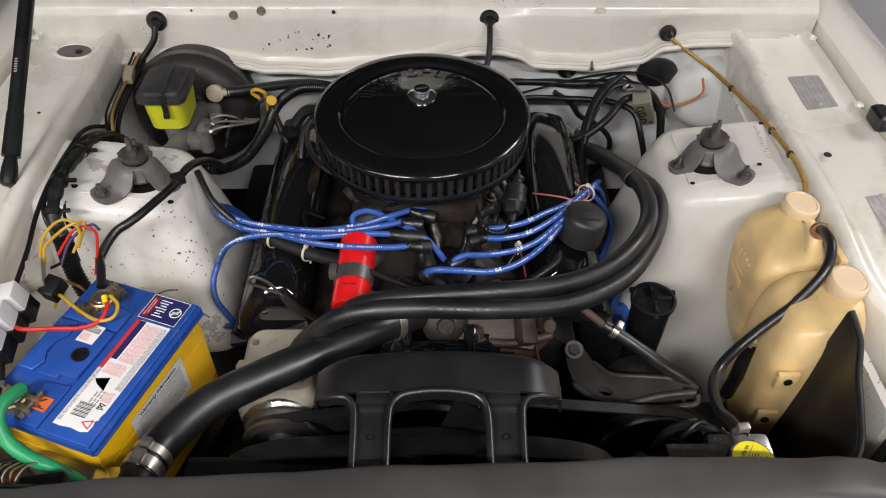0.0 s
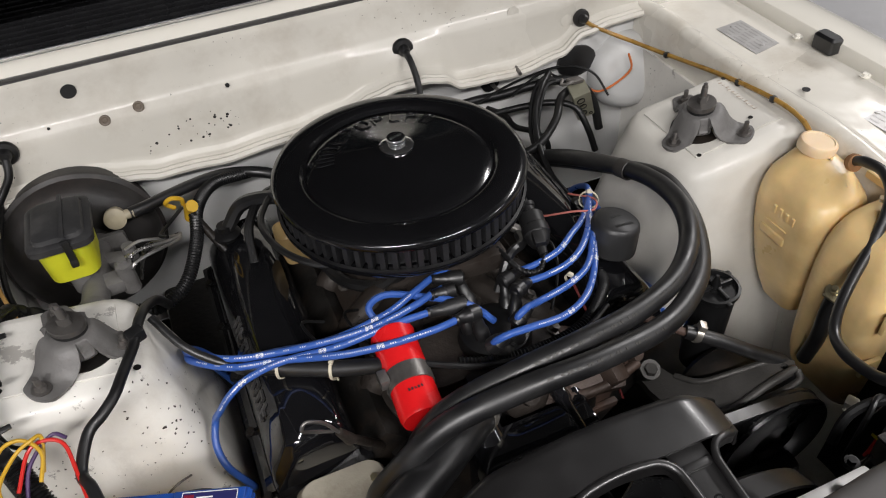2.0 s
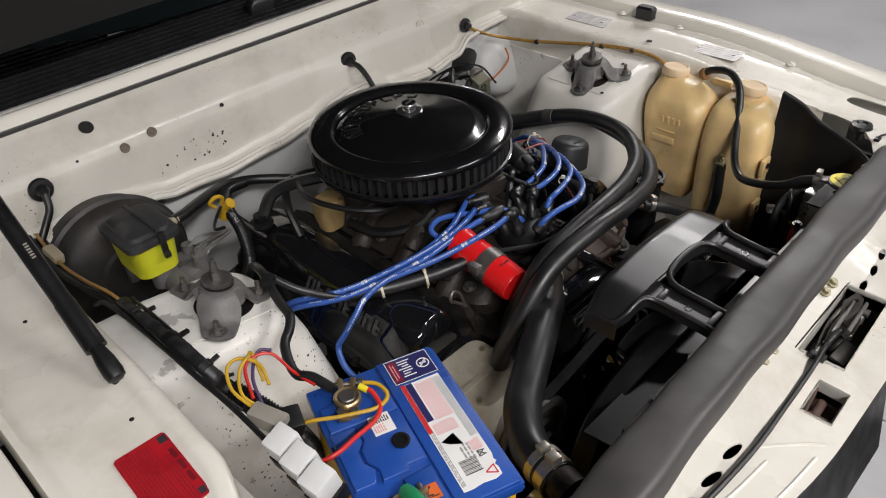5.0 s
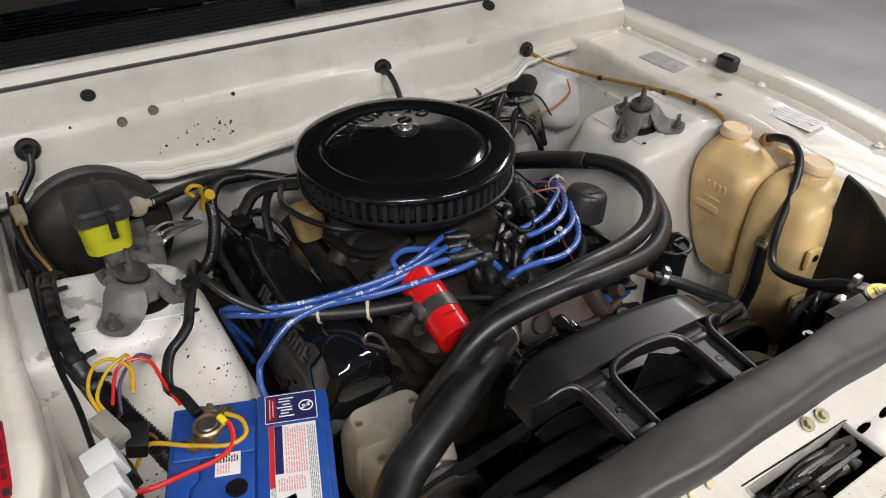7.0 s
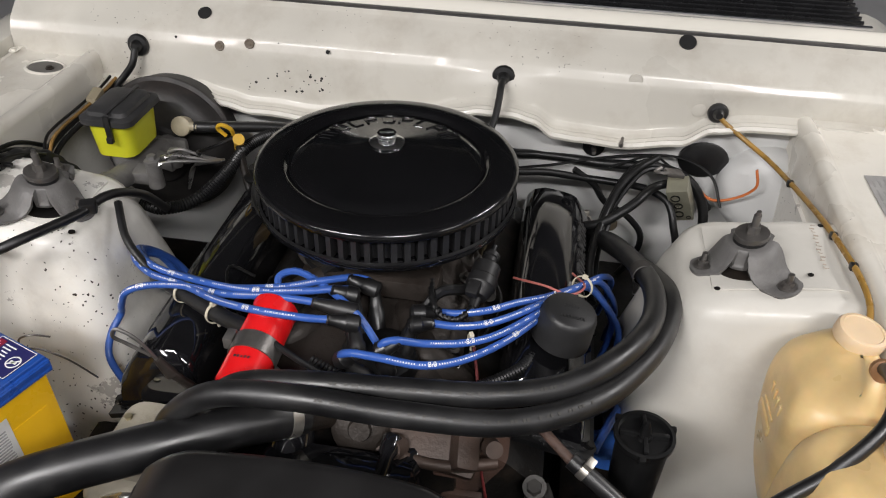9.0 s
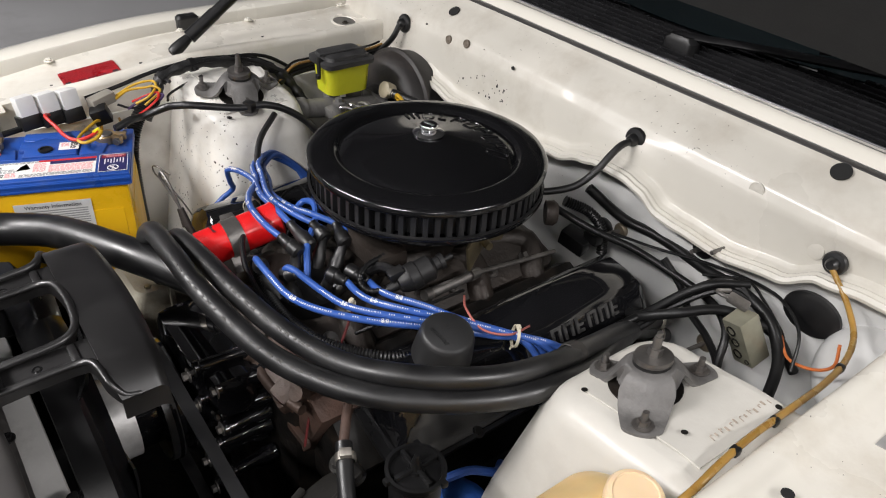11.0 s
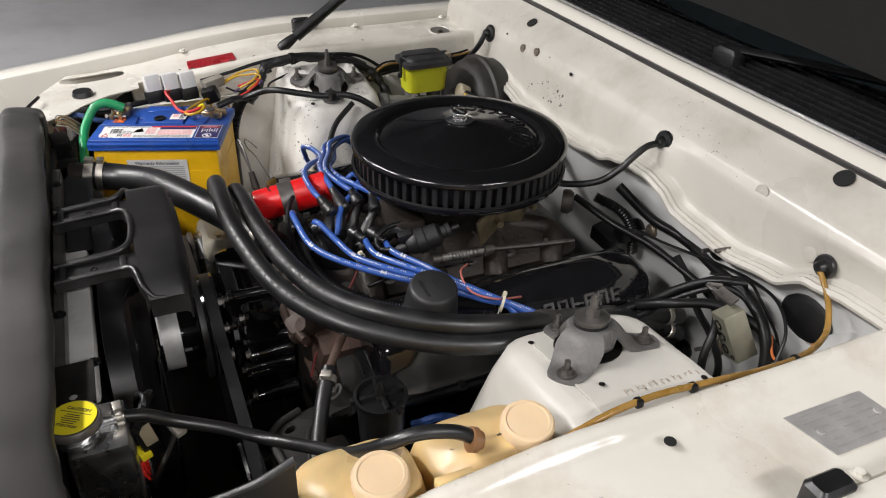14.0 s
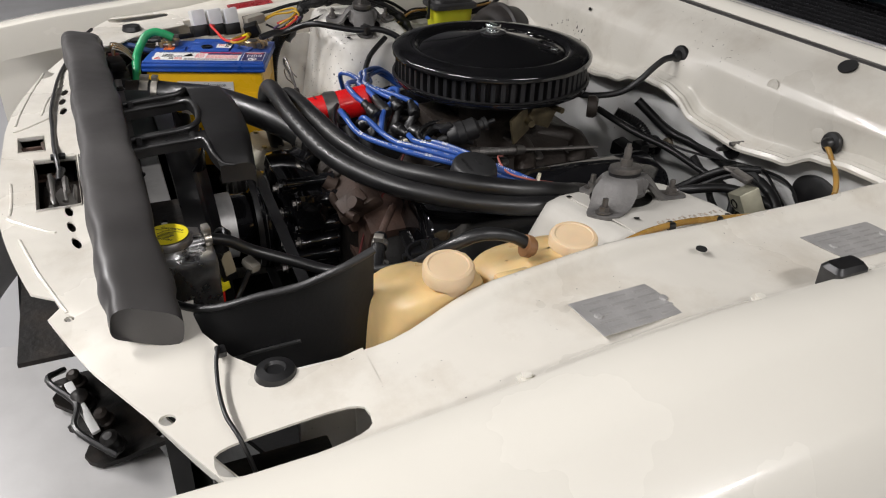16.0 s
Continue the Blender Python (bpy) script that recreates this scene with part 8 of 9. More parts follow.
for p in ((-0.575, 0.935), (-0.43, 0.925)):
    bm = bmesh.new()
    lathe(bm, (p[0], p[1], 0.8708), (0, 0, 1), [(0, 0), (0.0045, 0), (0.0045, 0.0005), (0, 0.0005)], 16)
    part("plate_hole", sloped(bm), GRIME, car)

# ---- bulkhead fittings ----
for p in ((-0.555, 1.383, 0.930), (0.090, 1.385, 0.932), (0.443, 1.382, 0.905)):
    grommet(p, (0, -1, 0.12), 0.0195 if p[0] < 0.3 else 0.0165)
cable("bulkhead_wire", [(-0.555, 1.37, 0.928), (-0.560, 1.36, 0.905), (-0.575, 1.355, 0.885), (-0.595, 1.345, 0.862), (-0.605, 1.33, 0.84), (-0.595, 1.30, 0.81)], 0.0062, RUBBER, "black cable from a bulkhead grommet", seg=10)
cable("bulkhead_cable", [(0.090, 1.372, 0.932), (0.0895, 1.35, 0.929), (0.089, 1.328, 0.915), (0.086, 1.305, 0.894), (0.075, 1.275, 0.872), (0.05, 1.235, 0.862), (0.02, 1.20, 0.862)], 0.0058, RUBBER, "black throttle cable from a bulkhead grommet", seg=10)
cable("washer_tube", [(0.443, 1.37, 0.905), (0.458, 1.368, 0.893), (0.490, 1.350, 0.876), (0.520, 1.315, 0.866), (0.538, 1.262, 0.866), (0.548, 1.19, 0.876), (0.553, 1.11, 0.890), (0.556, 1.03, 0.901), (0.560, 0.975, 0.903), (0.562, 0.935, 0.896), (0.558, 0.905, 0.88)], 0.0039, AMBER, "yellowed washer tube along the wing", "tube", 10)
for p in ((0.541, 1.245, 0.867), (0.555, 1.075, 0.894), (0.5585, 1.0, 0.902)):
    bm = bmesh.new()
    box(bm, p, (0.010, 0.010, 0.010), 0.003)
    solo("tube_clip", bm, RUBBER, "small black clip on the washer tube", "clip", "tube clips")
for p, r in (((-0.405, 1.3865, 0.940), 0.0085), ((-0.351, 1.3885, 0.948), 0.0085)):
    bm = bmesh.new()
    lathe(bm, p, (0, -1, 0.15), [(r, -0.003), (r, 0.001), (r * 0.85, 0.002), (r * 0.5, 0.001), (r * 0.35, 0.002), (0, 0.002)], 20)
    solo("bulkhead_plug", bm, mat("tan_plug", (0.16, 0.13, 0.10), 0.6), "small brown plug in the bulkhead", "plug", "bulkhead plugs")
HOLE_BLACK = mat("hole_black", (0.01, 0.01, 0.01), 0.7)
for p, r, ax in (((-0.442, 1.4265, 0.9815), 0.012, (0, -0.5, 0.8)), ((0.382, 1.446, 0.9945), 0.014, (0, -0.5, 0.8)), ((-0.211, 1.387, 0.947), 0.0035, (0, -1, 0.1)), ((-0.225, 1.383, 0.868), 0.005, (0, -1, 0.1))):
    bm = bmesh.new()
    lathe(bm, p, ax, [(0, -0.001), (r, -0.001), (r, 0.0012), (0, 0.0012)], 20)
    part("bulkhead_hole", bm, HOLE_BLACK, car, "dark drilled hole in the bulkhead")
tagged(part("bulkhead_spatter", speckle(120, -0.54, -0.10, 3), mat("underseal", (0.02, 0.018, 0.016), 0.6), car), "small dark spatter marks on the bulkhead", kind="stuff")
bm = bmesh.new()
lathe(bm, (0.305, 1.390, 0.945), (0, -1, 0.12), [(0.0115, -0.001), (0.0115, 0.001), (0.0105, 0.0014), (0.010, 0.001), (0.003, 0.001), (0.002, 0.0014), (0, 0.0014)], 24)
part("pressed_boss", bm, PAINT_SHADED, car)
bm = bmesh.new()
lathe(bm, (0.413, 1.386, 0.905), (0, -1, 0.12), [(0.0115, -0.001), (0.0115, 0.001), (0.0105, 0.0014), (0, 0.0014)], 24)
part("pressed_boss", bm, PAINT_SHADED, car)
for p, r in (((0.301, 1.385, 0.850), 0.0145), ((0.10, 1.388, 0.765), 0.013), ((0.305, 1.392, 0.66), 0.016)):
    st = thing("bulkhead_stud", p, "steel stud with a rusty washer on the bulkhead", "stud", "bulkhead studs")
    bm = bmesh.new()
    lathe(bm, p, (0, -1, 0), [(0, -0.01), (r, -0.01), (r, 0.004), (r * 0.8, 0.007), (0, 0.007)], 24)
    part("washer", bm, mat("rusty_zinc", (0.18, 0.15, 0.11), 0.5, metal=0.6, vary=0.3, scale=60), st)
    bm = bmesh.new()
    cyl(bm, p, Vector(p) + Vector((-0.006, -0.045, 0.0)), 0.004, 0.0035, 12)
    part("stud", bm, STEEL, st)
for pts, r in (([(0.06, 1.33, 0.845), (0.11, 1.37, 0.80), (0.16, 1.39, 0.79), (0.215, 1.388, 0.79), (0.27, 1.378, 0.792), (0.325, 1.365, 0.802), (0.375, 1.345, 0.812), (0.415, 1.335, 0.80), (0.445, 1.325, 0.76), (0.455, 1.31, 0.70)], 0.0085),
               ([(0.05, 1.25, 0.835), (0.12, 1.28, 0.815), (0.18, 1.315, 0.80), (0.24, 1.335, 0.785), (0.30, 1.335, 0.782), (0.345, 1.312, 0.79), (0.38, 1.285, 0.785), (0.395, 1.26, 0.75), (0.41, 1.25, 0.70)], 0.0062),
               ([(0.21, 1.26, 0.735), (0.27, 1.23, 0.765), (0.32, 1.25, 0.795), (0.36, 1.30, 0.805), (0.42, 1.335, 0.79), (0.46, 1.35, 0.74)], 0.0075),
               ([(0.265, 1.06, 0.742), (0.260, 1.095, 0.748), (0.261, 1.152, 0.752), (0.270, 1.207, 0.762), (0.283, 1.253, 0.778), (0.300, 1.289, 0.801), (0.326, 1.318, 0.822), (0.36, 1.35, 0.83)], 0.0062)):
    cable("bulkhead_harness", pts, r, PLASTIC, "taped black cable across the bulkhead", seg=10)
for k in range(3):
    o = 0.007 * (k - 1)
    cable("sensor_cable", [(0.236 + o, 1.02, 0.804), (0.250 + o, 1.07, 0.765), (0.261 + o, 1.12, 0.738 + 0.6 * o), (0.267 + o, 1.19, 0.741), (0.279 + o, 1.235, 0.756), (0.290 + o, 1.274, 0.776 + 0.5 * o), (0.320 + 1.4 * o, 1.317, 0.812), (0.352 + o, 1.338, 0.822 - o), (0.392 + o, 1.348, 0.800)], 0.0045, PLASTIC, "thin black cable running back to the bulkhead", "cable", 8, 6, 0.0, "sensor cables")
cable("bulkhead_lead", [(0.13, 1.32, 0.80), (0.19, 1.36, 0.79), (0.26, 1.378, 0.800), (0.33, 1.378, 0.815), (0.40, 1.365, 0.825), (0.45, 1.34, 0.81), (0.47, 1.31, 0.77)], 0.0024, PLASTIC, "thin black wire at the bulkhead", "wire")
cable("orange_wire", [(0.43, 1.34, 0.79), (0.455, 1.325, 0.775), (0.49, 1.32, 0.785), (0.515, 1.31, 0.815), (0.51, 1.315, 0.845)], 0.0022, ORANGE_WIRE, "thin orange wire at the bulkhead", "wire")
cable("small_conduit", [(0.04, 1.30, 0.82), (0.07, 1.335, 0.80), (0.085, 1.355, 0.765), (0.09, 1.36, 0.72)], 0.0095, PLASTIC, "short black corrugated conduit", "conduit", 12, 8, 0.002)
bm = bmesh.new()
box(bm, (0.06, 1.32, 0.745), (0.05, 0.03, 0.03), 0.004, Euler((0.1, 0.2, 0.2)).to_matrix())
box(bm, (0.085, 1.335, 0.76), (0.03, 0.02, 0.02), 0.004)
solo("loom_plug", bm, PLASTIC, "black square loom plug at the bulkhead", "plug")
cable("drop_wire", [(0.225, 1.335, 0.800), (0.262, 1.338, 0.772), (0.285, 1.34, 0.739), (0.328, 1.34, 0.713), (0.357, 1.34, 0.678), (0.355, 1.34, 0.635), (0.33, 1.34, 0.58)], 0.0058, PLASTIC, "black taped wire hanging in front of the bulkhead", "wire")
cable("loop_wire", [(0.285, 1.352, 0.800), (0.309, 1.36, 0.809), (0.352, 1.36, 0.826), (0.382, 1.36, 0.811), (0.407, 1.36, 0.792), (0.423, 1.36, 0.778), (0.44, 1.36, 0.75)], 0.0022, PLASTIC, "thin black wire looped under the bulkhead lip", "wire")
hv = thing("expansion_valve", (0.395, 1.30, 0.73), "brassy plated heater valve block on the bulkhead", "valve")
bm = bmesh.new()
HV = basis((0.929, -0.207, 0.307), (-0.099, -0.938, -0.331))
VC = Vector((0.402, 1.300, 0.786))
VALVE_ALLOY = mat("plated_valve_alloy", (0.36, 0.35, 0.27), 0.36, metal=0.65, vary=0.2, scale=25, bump=0.1)
box(bm, VC, (0.034, 0.074, 0.034), 0.002, HV)
part("block", bm, VALVE_ALLOY, hv)
for dx, dy, r in ((-0.004, 0.021, 0.0062), (-0.002, 0.002, 0.0055), (-0.004, -0.019, 0.0060), (0.010, -0.028, 0.003)):
    bm = bmesh.new()
    p = VC + HV @ Vector((dx, dy, 0.0172))
    lathe(bm, p, HV.col[2], [(r * 1.25, -0.001), (r * 1.25, 0.0012), (r, 0.0014), (r, -0.0008), (0, -0.0008)], 20)
    part("port", bm, GRIME, hv)
bm = bmesh.new()
box(bm, (0.38, 1.29, 0.838), (0.03, 0.02, 0.008), 0.003, Euler((0, 0.2, 0.3)).to_matrix())
tube(bm, [(0.375, 1.285, 0.84), (0.36, 1.275, 0.845), (0.35, 1.285, 0.84), (0.36, 1.30, 0.84)], 0.003, 8)
part("link", bm, STEEL, hv)
bm = bmesh.new()
lathe(bm, (0.545, 1.375, 0.775), (-0.3, -1, 0.25), [(0.0, -0.02), (0.075, -0.02), (0.078, 0.0), (0.074, 0.02), (0.06, 0.035), (0.04, 0.042), (0, 0.044)], 40)
solo("blower_housing", bm, PAINT_GREY, "pale round blower housing under the bulkhead lip", "blower")
bm = bmesh.new()
loft(bm, [[Vector((0.44 + 0.042 * math.cos(a) * k, 1.392, 0.815 + 0.032 * math.sin(a) * k)) - Vector((0, 0.012 * q, 0)) for a in (2 * math.pi * i / 24 for i in range(24))] for k, q in ((0.8, 0.0), (1.0, 0.3), (1.0, 0.8), (0.8, 1.0))])
solo("rubber_bung", bm, RUBBER, "black oval rubber bung in the bulkhead", "bung")
for p in ((0.255, 1.390, 0.820), (0.063, 1.390, 0.749), (0.237, 1.390, 0.599)):
    bm = bmesh.new()
    lathe(bm, p, (0, -1, 0.05), [(0.019, 0.0), (0.019, 0.005), (0.013, 0.008), (0.008, 0.009), (0.008, 0.012)], 24)
    stud = solo("panel_stud", bm, RUBBER, "steel stud in a dark rubber washer on the bulkhead", "stud", "bulkhead studs")
    bm = bmesh.new()
    cyl(bm, Vector(p) + Vector((0, -0.010, 0)), Vector(p) + Vector((0, -0.034, 0.002)), 0.0042, 0.0036, 12)
    part("pin", bm, STEEL, stud, "bare steel pin")

# ---- labels and fittings on the wings ----
def flat_label(name, corners, z, material, label, category, print_material, rows, screws=False):
    a, b, c, d = (Vector((x, y, z)) for x, y in corners)
    t = thing(name, (a + c) / 2, label, category)
    bm = bmesh.new()
    loft(bm, [[a, b, c, d], [p + Vector((0, 0, 0.0008)) for p in (a, b, c, d)]])
    part("sheet", bm, material, t)
    bm = bmesh.new()
    rnd = random.Random(int(abs(a.x) * 1000))
    e1, e2 = (b - a), (d - a)
    for k in range(rows):
        f = (k + 0.8) / (rows + 0.6)
        n = 3 if screws else 2
        for j in range(n):
            w = (0.86 / n) * (0.5 + 0.45 * rnd.random())
            p = a + e2 * f + e1 * (0.08 + 0.84 * (j + 0.45) / n) + Vector((0, 0, 0.001))
            box(bm, p, (e1.length * w, e2.length * 0.26 / rows, 0.0003), 0, basis(e1, (0, 0, 1)))
    part("print", bm, print_material, t)
    if screws:
        for p in (a + e1 * 0.14 + e2 * 0.5, a + e1 * 0.88 + e2 * 0.5):
            bm = bmesh.new()
            lathe(bm, p + Vector((0, 0, 0.0008)), (0, 0, 1), [(0.0045, 0), (0.004, 0.0016), (0.001, 0.002), (0, 0.0014)], 14)
            part("rivet", bm, PLATE, t)
    return t


STAMP = mat("stamp_shadow", (0.43, 0.42, 0.41), 0.5, metal=0.4)
flat_label("identification_plate", [(0.632, 1.126), (0.632, 1.232), (0.690, 1.238), (0.690, 1.138)], 0.9000, PLATE, "stamped aluminium identification plate riveted to the wing", "plate", STAMP, 6, True)
flat_label("identification_plate", [(0.645, 0.808), (0.642, 0.914), (0.698, 0.914), (0.702, 0.812)], 0.8965, PLATE, "plain silver data plate riveted to the wing", "plate", STAMP, 5, True)
RED_STICKER = mat("red_sticker", (0.40, 0.010, 0.018), 0.3, vary=0.14, scale=20, bump=0.03, coat=0.2)
DARK_RED = mat("dark_red_print", (0.16, 0.008, 0.014), 0.4)
ws = thing("warning_sticker", (-0.695, 0.77, 0.889), "faded red warning sticker with dark print on the wing", "sticker")
WSM = Matrix.Translation((-0.6955, 0.769, 0.8888)) @ basis((0.035, 1, 0.105), (0.0, -0.105, 1)).to_4x4()
bm = bmesh.new()
loft(bm, [rounded(-0.051, 0.051, -0.030, 0.030, 0.005, z) for z in (-0.0025, 0.0)])
bmesh.ops.transform(bm, matrix=WSM, verts=bm.verts)
ws_sheet = part("sheet", bm, RED_STICKER, ws)
rnd = random.Random(12)
bm = bmesh.new()
emboss(bm, [(0.0, 0.0285, 0.098, 0.0006), (0.0, -0.0285, 0.098, 0.0006), (0.0495, 0, 0.0006, 0.056), (-0.0495, 0, 0.0006, 0.056), (0.018, -0.0175, 0.0005, 0.020), (0.0, -0.008, 0.098, 0.0005)] + [(-0.020 + 0.019 * k, -0.024, 0.015, 0.0055) for k in range(3)], WSM, 0.0003)
part("border", bm, DARK_RED, ws_sheet)
bm = bmesh.new()
emboss(bm, fine_rows(-0.047, 0.047, 0.025, -0.006, 0.0036) + fine_rows(-0.047, 0.014, -0.011, -0.019, 0.0036), WSM, 0.0003)
part("small_print", bm, mat("worn_red_print", (0.26, 0.010, 0.016), 0.4), ws_sheet)
bm = bmesh.new()
emboss(bm, [(0.042, -0.0235, 0.010, 0.009), (-0.043, -0.024, 0.009, 0.007)], WSM, 0.0003)
part("dark_block", bm, DARK_INK, ws_sheet)
bm = bmesh.new()
lathe(bm, (0.617, 0.995, 0.9045), (0, 0, 1), [(0, 0), (0.0062, 0), (0.0062, 0.0012), (0, 0.0012)], 20)
part("wing_hole", bm, HOLE_BLACK, car)
for y in (0.7, 0.86, 1.12, 1.3):
    bm = bmesh.new()
    lathe(bm, (-0.69 + 0.01 * math.sin(9 * y), y, rail_z(y) - 0.0055), (0, 0, 1), [(0, 0), (0.003, 0), (0.003, 0.0006), (0, 0.0006)], 12)
    part("wing_hole", bm, HOLE_BLACK, car)
for side in (-1, 1):
    for y in (0.72, 0.98, 1.13, 1.36):
        bm = bmesh.new()
        bolt(bm, (MID + side * 0.7525, y, rail_z(y) + 0.0025), (0, 0, 1), 0.0055, 0.005)
        part("wing_screw", bm, PAINT_OUT, car)
for p in ((0.728, 1.075, 0.908), (-0.797, 1.00, 0.908)):
    bm = bmesh.new()
    loft(bm, [rounded(p[0] - 0.012, p[0] + 0.014, p[1] - 0.022, p[1] + 0.022, 0.006, p[2]), rounded(p[0] - 0.012, p[0] + 0.014, p[1] - 0.022, p[1] + 0.022, 0.006, p[2] + 0.022), rounded(p[0] - 0.008, p[0] + 0.010, p[1] - 0.018, p[1] + 0.018, 0.005, p[2] + 0.027)])
    solo("edge_buffer", bm, RUBBER, "black rubber bonnet stop on the wing edge", "buffer", "edge buffers")
for cx, cy, rx, ry, turn in ((0.690, 1.408, 0.0125, 0.030, 12), (-0.703, 1.322, 0.034, 0.024, -12)):
    zt = rail_z(cy) - 0.0055
    bm = bmesh.new()
    loops = []
    for g, h in ((1.22, -0.001), (1.10, 0.0022), (1.02, 0.0026), (0.98, 0.0012), (0.97, 0.0006)):
        loops.append([Vector((x, y, zt + h)) for x, y in ring_pts(cx, cy, rx * g, ry * g, 32, turn)])
    loft(bm, loops, False)
    part("drain_rim", bm, PAINT_WING, car)
    bm = bmesh.new()
    loft(bm, [[Vector((x, y, zt + h)) for x, y in ring_pts(cx, cy, rx * 0.975, ry * 0.975, 32, turn)] for h in (-0.001, 0.0007)])
    drain = part("drain_opening", bm, mat("drain_shade", (0.12, 0.115, 0.105), 0.6, vary=0.3, scale=30), car, "shaded oval drain opening in the wing")
    if cx < 0:
        bm = bmesh.new()
        bolt(bm, (cx + 0.010, cy - 0.003, zt + 0.0006), (0, 0, 1), 0.0045, 0.005)
        part("bolt", bm, CAST, drain)

gs = thing("gas_strut", (-0.663, 0.923, 0.905), "black bonnet gas strut on the wing", "gas strut")
G0, G1 = Vector((-0.664, 0.925, 0.915)), Vector((-0.668, 1.392, 1.232))
gd = (G1 - G0).normalized()
bm = bmesh.new()
cyl(bm, G0 + gd * 0.10, G0 + gd * 0.36, 0.0115, 0.0115, 24)
cyl(bm, G0 + gd * 0.035, G0 + gd * 0.105, 0.0135, 0.0125, 24)
part("cylinder", bm, BLACK_SATIN, gs)
bm = bmesh.new()
cyl(bm, G0 + gd * 0.34, G1, 0.005, 0.005, 14)
part("rod", bm, CHROME, gs)
bm = bmesh.new()
lathe(bm, G0 - gd * 0.012, gd, [(0.006, 0), (0.011, 0.003), (0.0125, 0.012), (0.0115, 0.03), (0.008, 0.05)], 20)
cyl(bm, G0 + Vector((0, 0, -0.02)), G0, 0.006, 0.006, 14)
part("end_fitting", bm, PLASTIC, gs)
bm = bmesh.new()
emboss(bm, [(0.004 * k, 0, 0.002, 0.005) for k in range(6)], place(G0 + gd * 0.17 + Vector((0.0, -0.6, 0.8)).normalized() * 0.0115, gd, (0.0, -0.6, 0.8)), 0.0004)
part("print", bm, GREY_PLASTIC, gs)

# ---- wiper ----
wiper = thing("windscreen_wiper", (0.02, 1.56, 1.02), "black windscreen wiper arm above the cowl grille", "wiper")
bm = bmesh.new()
loft(bm, [rounded(-0.02, 0.045, 1.545, 1.575, 0.012, z) for z in (1.02, 1.042)] + [rounded(-0.01, 0.035, 1.55, 1.57, 0.008, 1.05)])
part("pivot_cover", bm, PLASTIC, wiper)
bm = bmesh.new()
tube(bm, [(0.0, 1.562, 1.045), (0.12, 1.60, 1.055), (0.26, 1.645, 1.062), (0.42, 1.68, 1.075)], 0.013, 10, 6, 0.0, 0.004, 0.5)
part("arm", bm, GRILLE_BLACK, wiper)
bm = bmesh.new()
tube(bm, [(0.2, 1.66, 1.065), (0.36, 1.70, 1.085), (0.55, 1.72, 1.095)], 0.006, 8)
part("blade", bm, RUBBER, wiper)

# ---- rag and loose hoses low in the bay ----
bm = bmesh.new()
rnd = random.Random(5)
loft(bm, [[Vector((0.30 + 0.045 * math.cos(a) * k + 0.008 * rnd.random(), 0.90 + 0.03 * math.sin(a) * k, z + 0.006 * rnd.random())) for a in (2 * math.pi * i / 14 for i in range(14))] for k, z in ((0.7, 0.60), (1.0, 0.61), (0.9, 0.625), (0.5, 0.635))])
solo("blue_rag", bm, CLOTH_BLUE, "crumpled blue rag beside the rocker cover", "rag")
for pts in ([(0.28, 0.98, 0.62), (0.31, 0.94, 0.66), (0.30, 0.90, 0.68), (0.28, 0.86, 0.66)], [(-0.36, 0.86, 0.64), (-0.40, 0.88, 0.62), (-0.42, 0.92, 0.60), (-0.38, 0.98, 0.58)]):
    cable("low_lead", pts, 0.006, BLUE_LEAD, "blue lead at the side of the engine", "lead")
cable("harness_sleeve", [(-0.405, 1.0, 0.868), (-0.375, 0.955, 0.842), (-0.33, 0.925, 0.818), (-0.275, 0.898, 0.812), (-0.215, 0.862, 0.818), (-0.165, 0.835, 0.828), (-0.135, 0.815, 0.842)], lambda t: 0.0105 if t > 0.35 else 0.0055, RUBBER, "black sleeved harness across the engine", seg=12)
cable("engine_conduit", [(-0.07, 0.80, 0.82), (-0.03, 0.79, 0.812), (0.04, 0.785, 0.808), (0.11, 0.80, 0.806), (0.17, 0.85, 0.80), (0.19, 0.90, 0.79)], 0.0085, PLASTIC, "black corrugated conduit on the engine", "conduit", 10, 8, 0.0018)
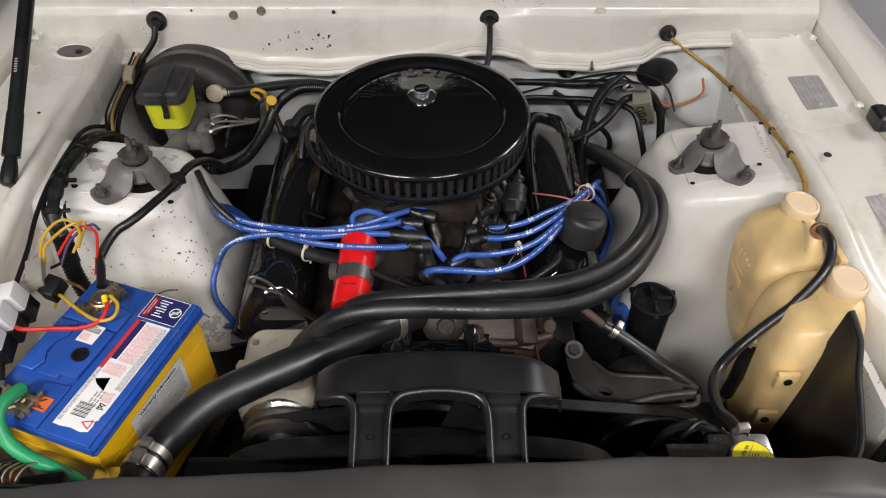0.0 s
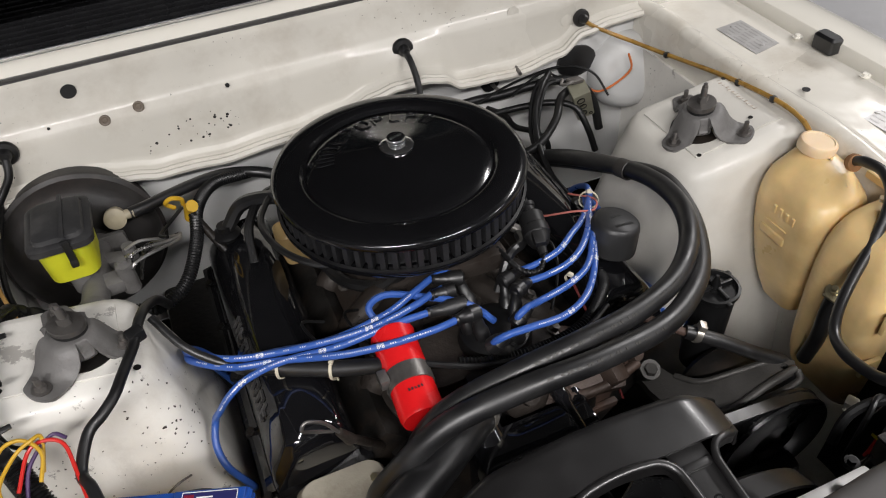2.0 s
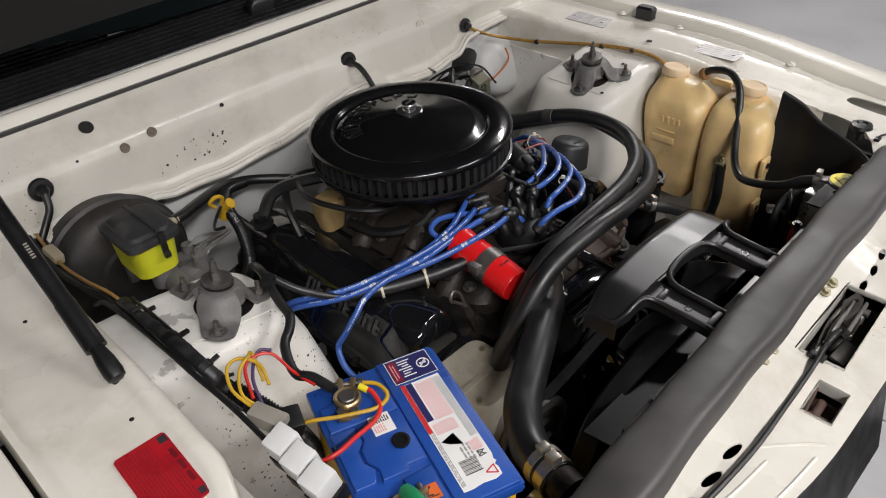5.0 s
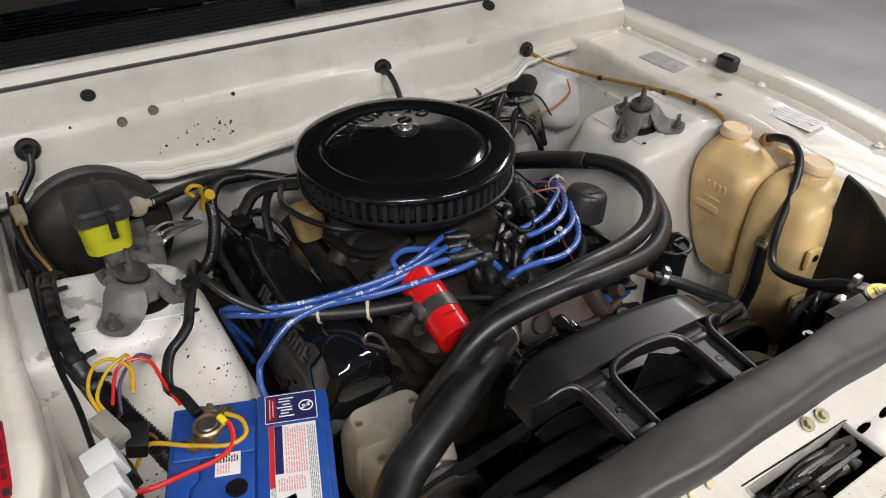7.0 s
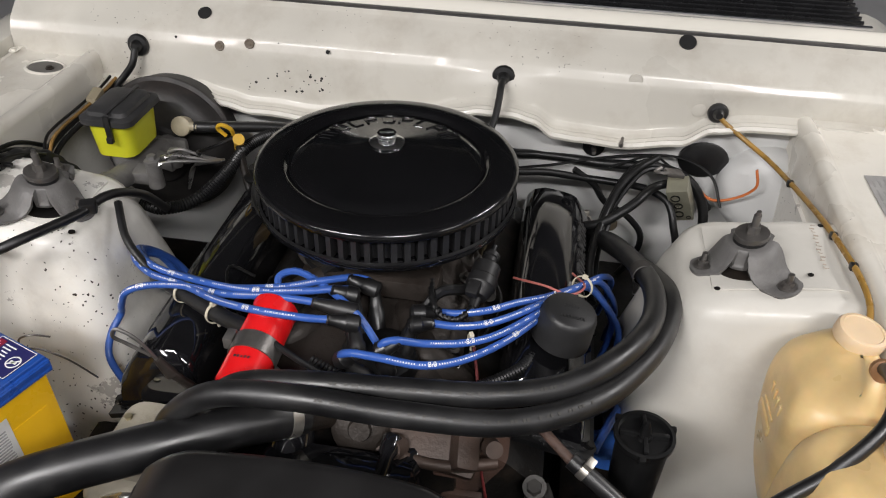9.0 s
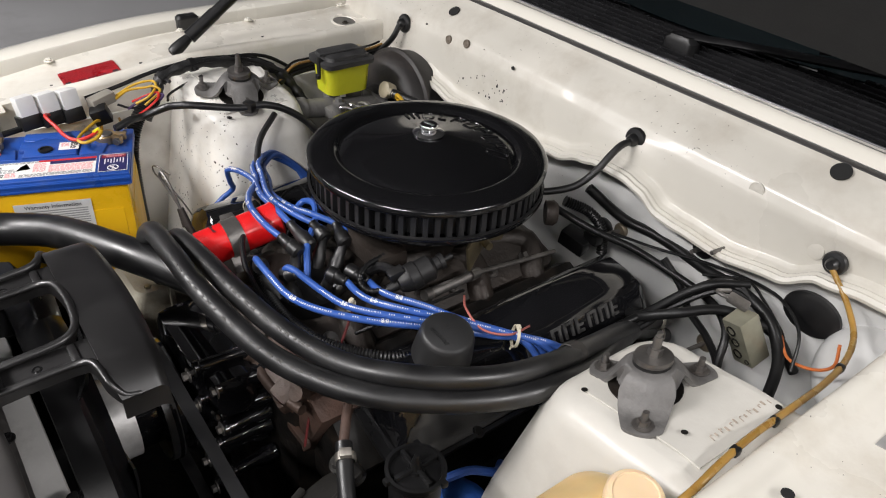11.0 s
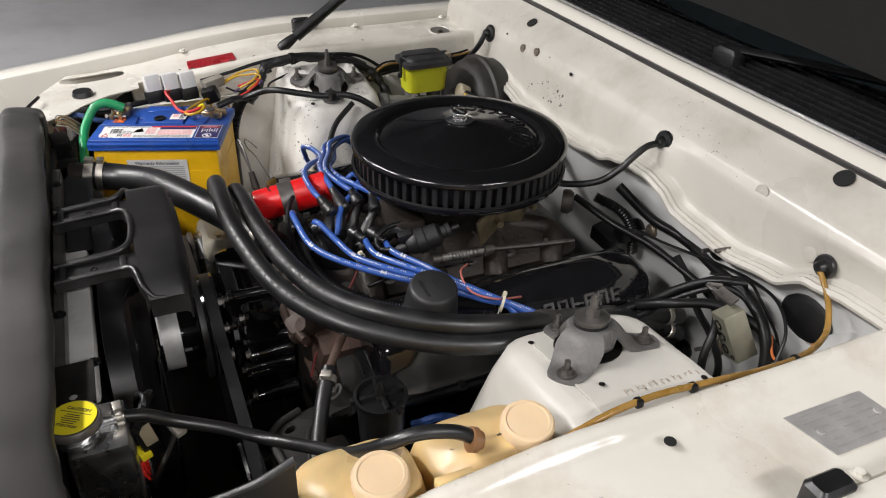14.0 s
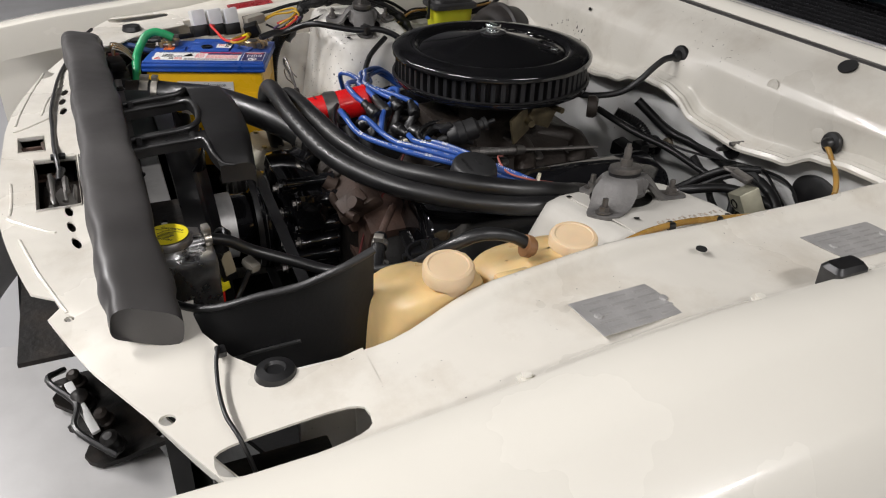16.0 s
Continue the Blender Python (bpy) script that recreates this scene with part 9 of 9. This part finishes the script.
cable("engine_wire", [(-0.135, 0.815, 0.842), (-0.09, 0.79, 0.838), (-0.04, 0.775, 0.828), (0.03, 0.772, 0.82), (0.10, 0.782, 0.818), (0.15, 0.81, 0.81)], 0.004, PLASTIC, "thin black wire over the engine front", "wire")
for tz in ((-0.273, 0.897, 0.812), (-0.213, 0.861, 0.818)):
    zip_tie(tz, (0.06, -0.036, 0.008), 0.013)
cable("pink_wire", [(0.15, 1.0, 0.82), (0.19, 0.97, 0.838), (0.225, 0.97, 0.828), (0.245, 1.0, 0.82), (0.23, 1.05, 0.80)], 0.0016, mat("pink_insulation", (0.40, 0.12, 0.10), 0.5), "thin pink wire beside the oil cap", "wire")
cable("sender_wire", [(0.115, 0.845, 0.84), (0.125, 0.82, 0.80), (0.13, 0.79, 0.76), (0.14, 0.765, 0.72), (0.15, 0.75, 0.68)], 0.0018, mat("dark_red_insulation", (0.10, 0.012, 0.012), 0.5), "thin dark red wire down the engine front", "wire")

for k, (dx, dz, r, mt) in enumerate(((0.0, 0.0, 0.006, PLASTIC), (0.012, -0.004, 0.0042, PLASTIC), (0.006, 0.010, 0.0028, TAN_WIRE), (-0.004, 0.012, 0.0024, PLASTIC))):
    cable("corner_wiring", [(-0.600 + dx, 1.352, 0.868 + dz), (-0.602 + dx, 1.31 + 0.004 * k, 0.862 + dz), (-0.604 + dx, 1.25, 0.858 + dz), (-0.598 + dx, 1.19 - 0.006 * k, 0.862 + dz), (-0.588 + dx, 1.13, 0.862 + dz), (-0.575 + dx, 1.09, 0.85)], r, mt, "dark wiring in the corner beside the brake servo", "wiring", per=8)
bm = bmesh.new()
box(bm, (-0.597, 1.285, 0.872), (0.018, 0.035, 0.018), 0.004, Euler((0.2, 0.1, 0.1)).to_matrix())
solo("corner_plug", bm, TAN_PLASTIC, "dusty tan wiring plug beside the brake servo", "plug")
for x0, z0 in ((-0.20, 0.80), (-0.15, 0.79), (0.16, 0.70), (0.12, 0.80)):
    cable("thin_wire", [(x0, 1.0 + 0.2 * x0, z0), (x0 * 1.15, 0.95, z0 + 0.02), (x0 * 1.05, 0.90, z0 + 0.01), (x0 * 0.8, 0.86, z0 - 0.02)], 0.0022, PLASTIC, "thin black wire on the engine", "wire")
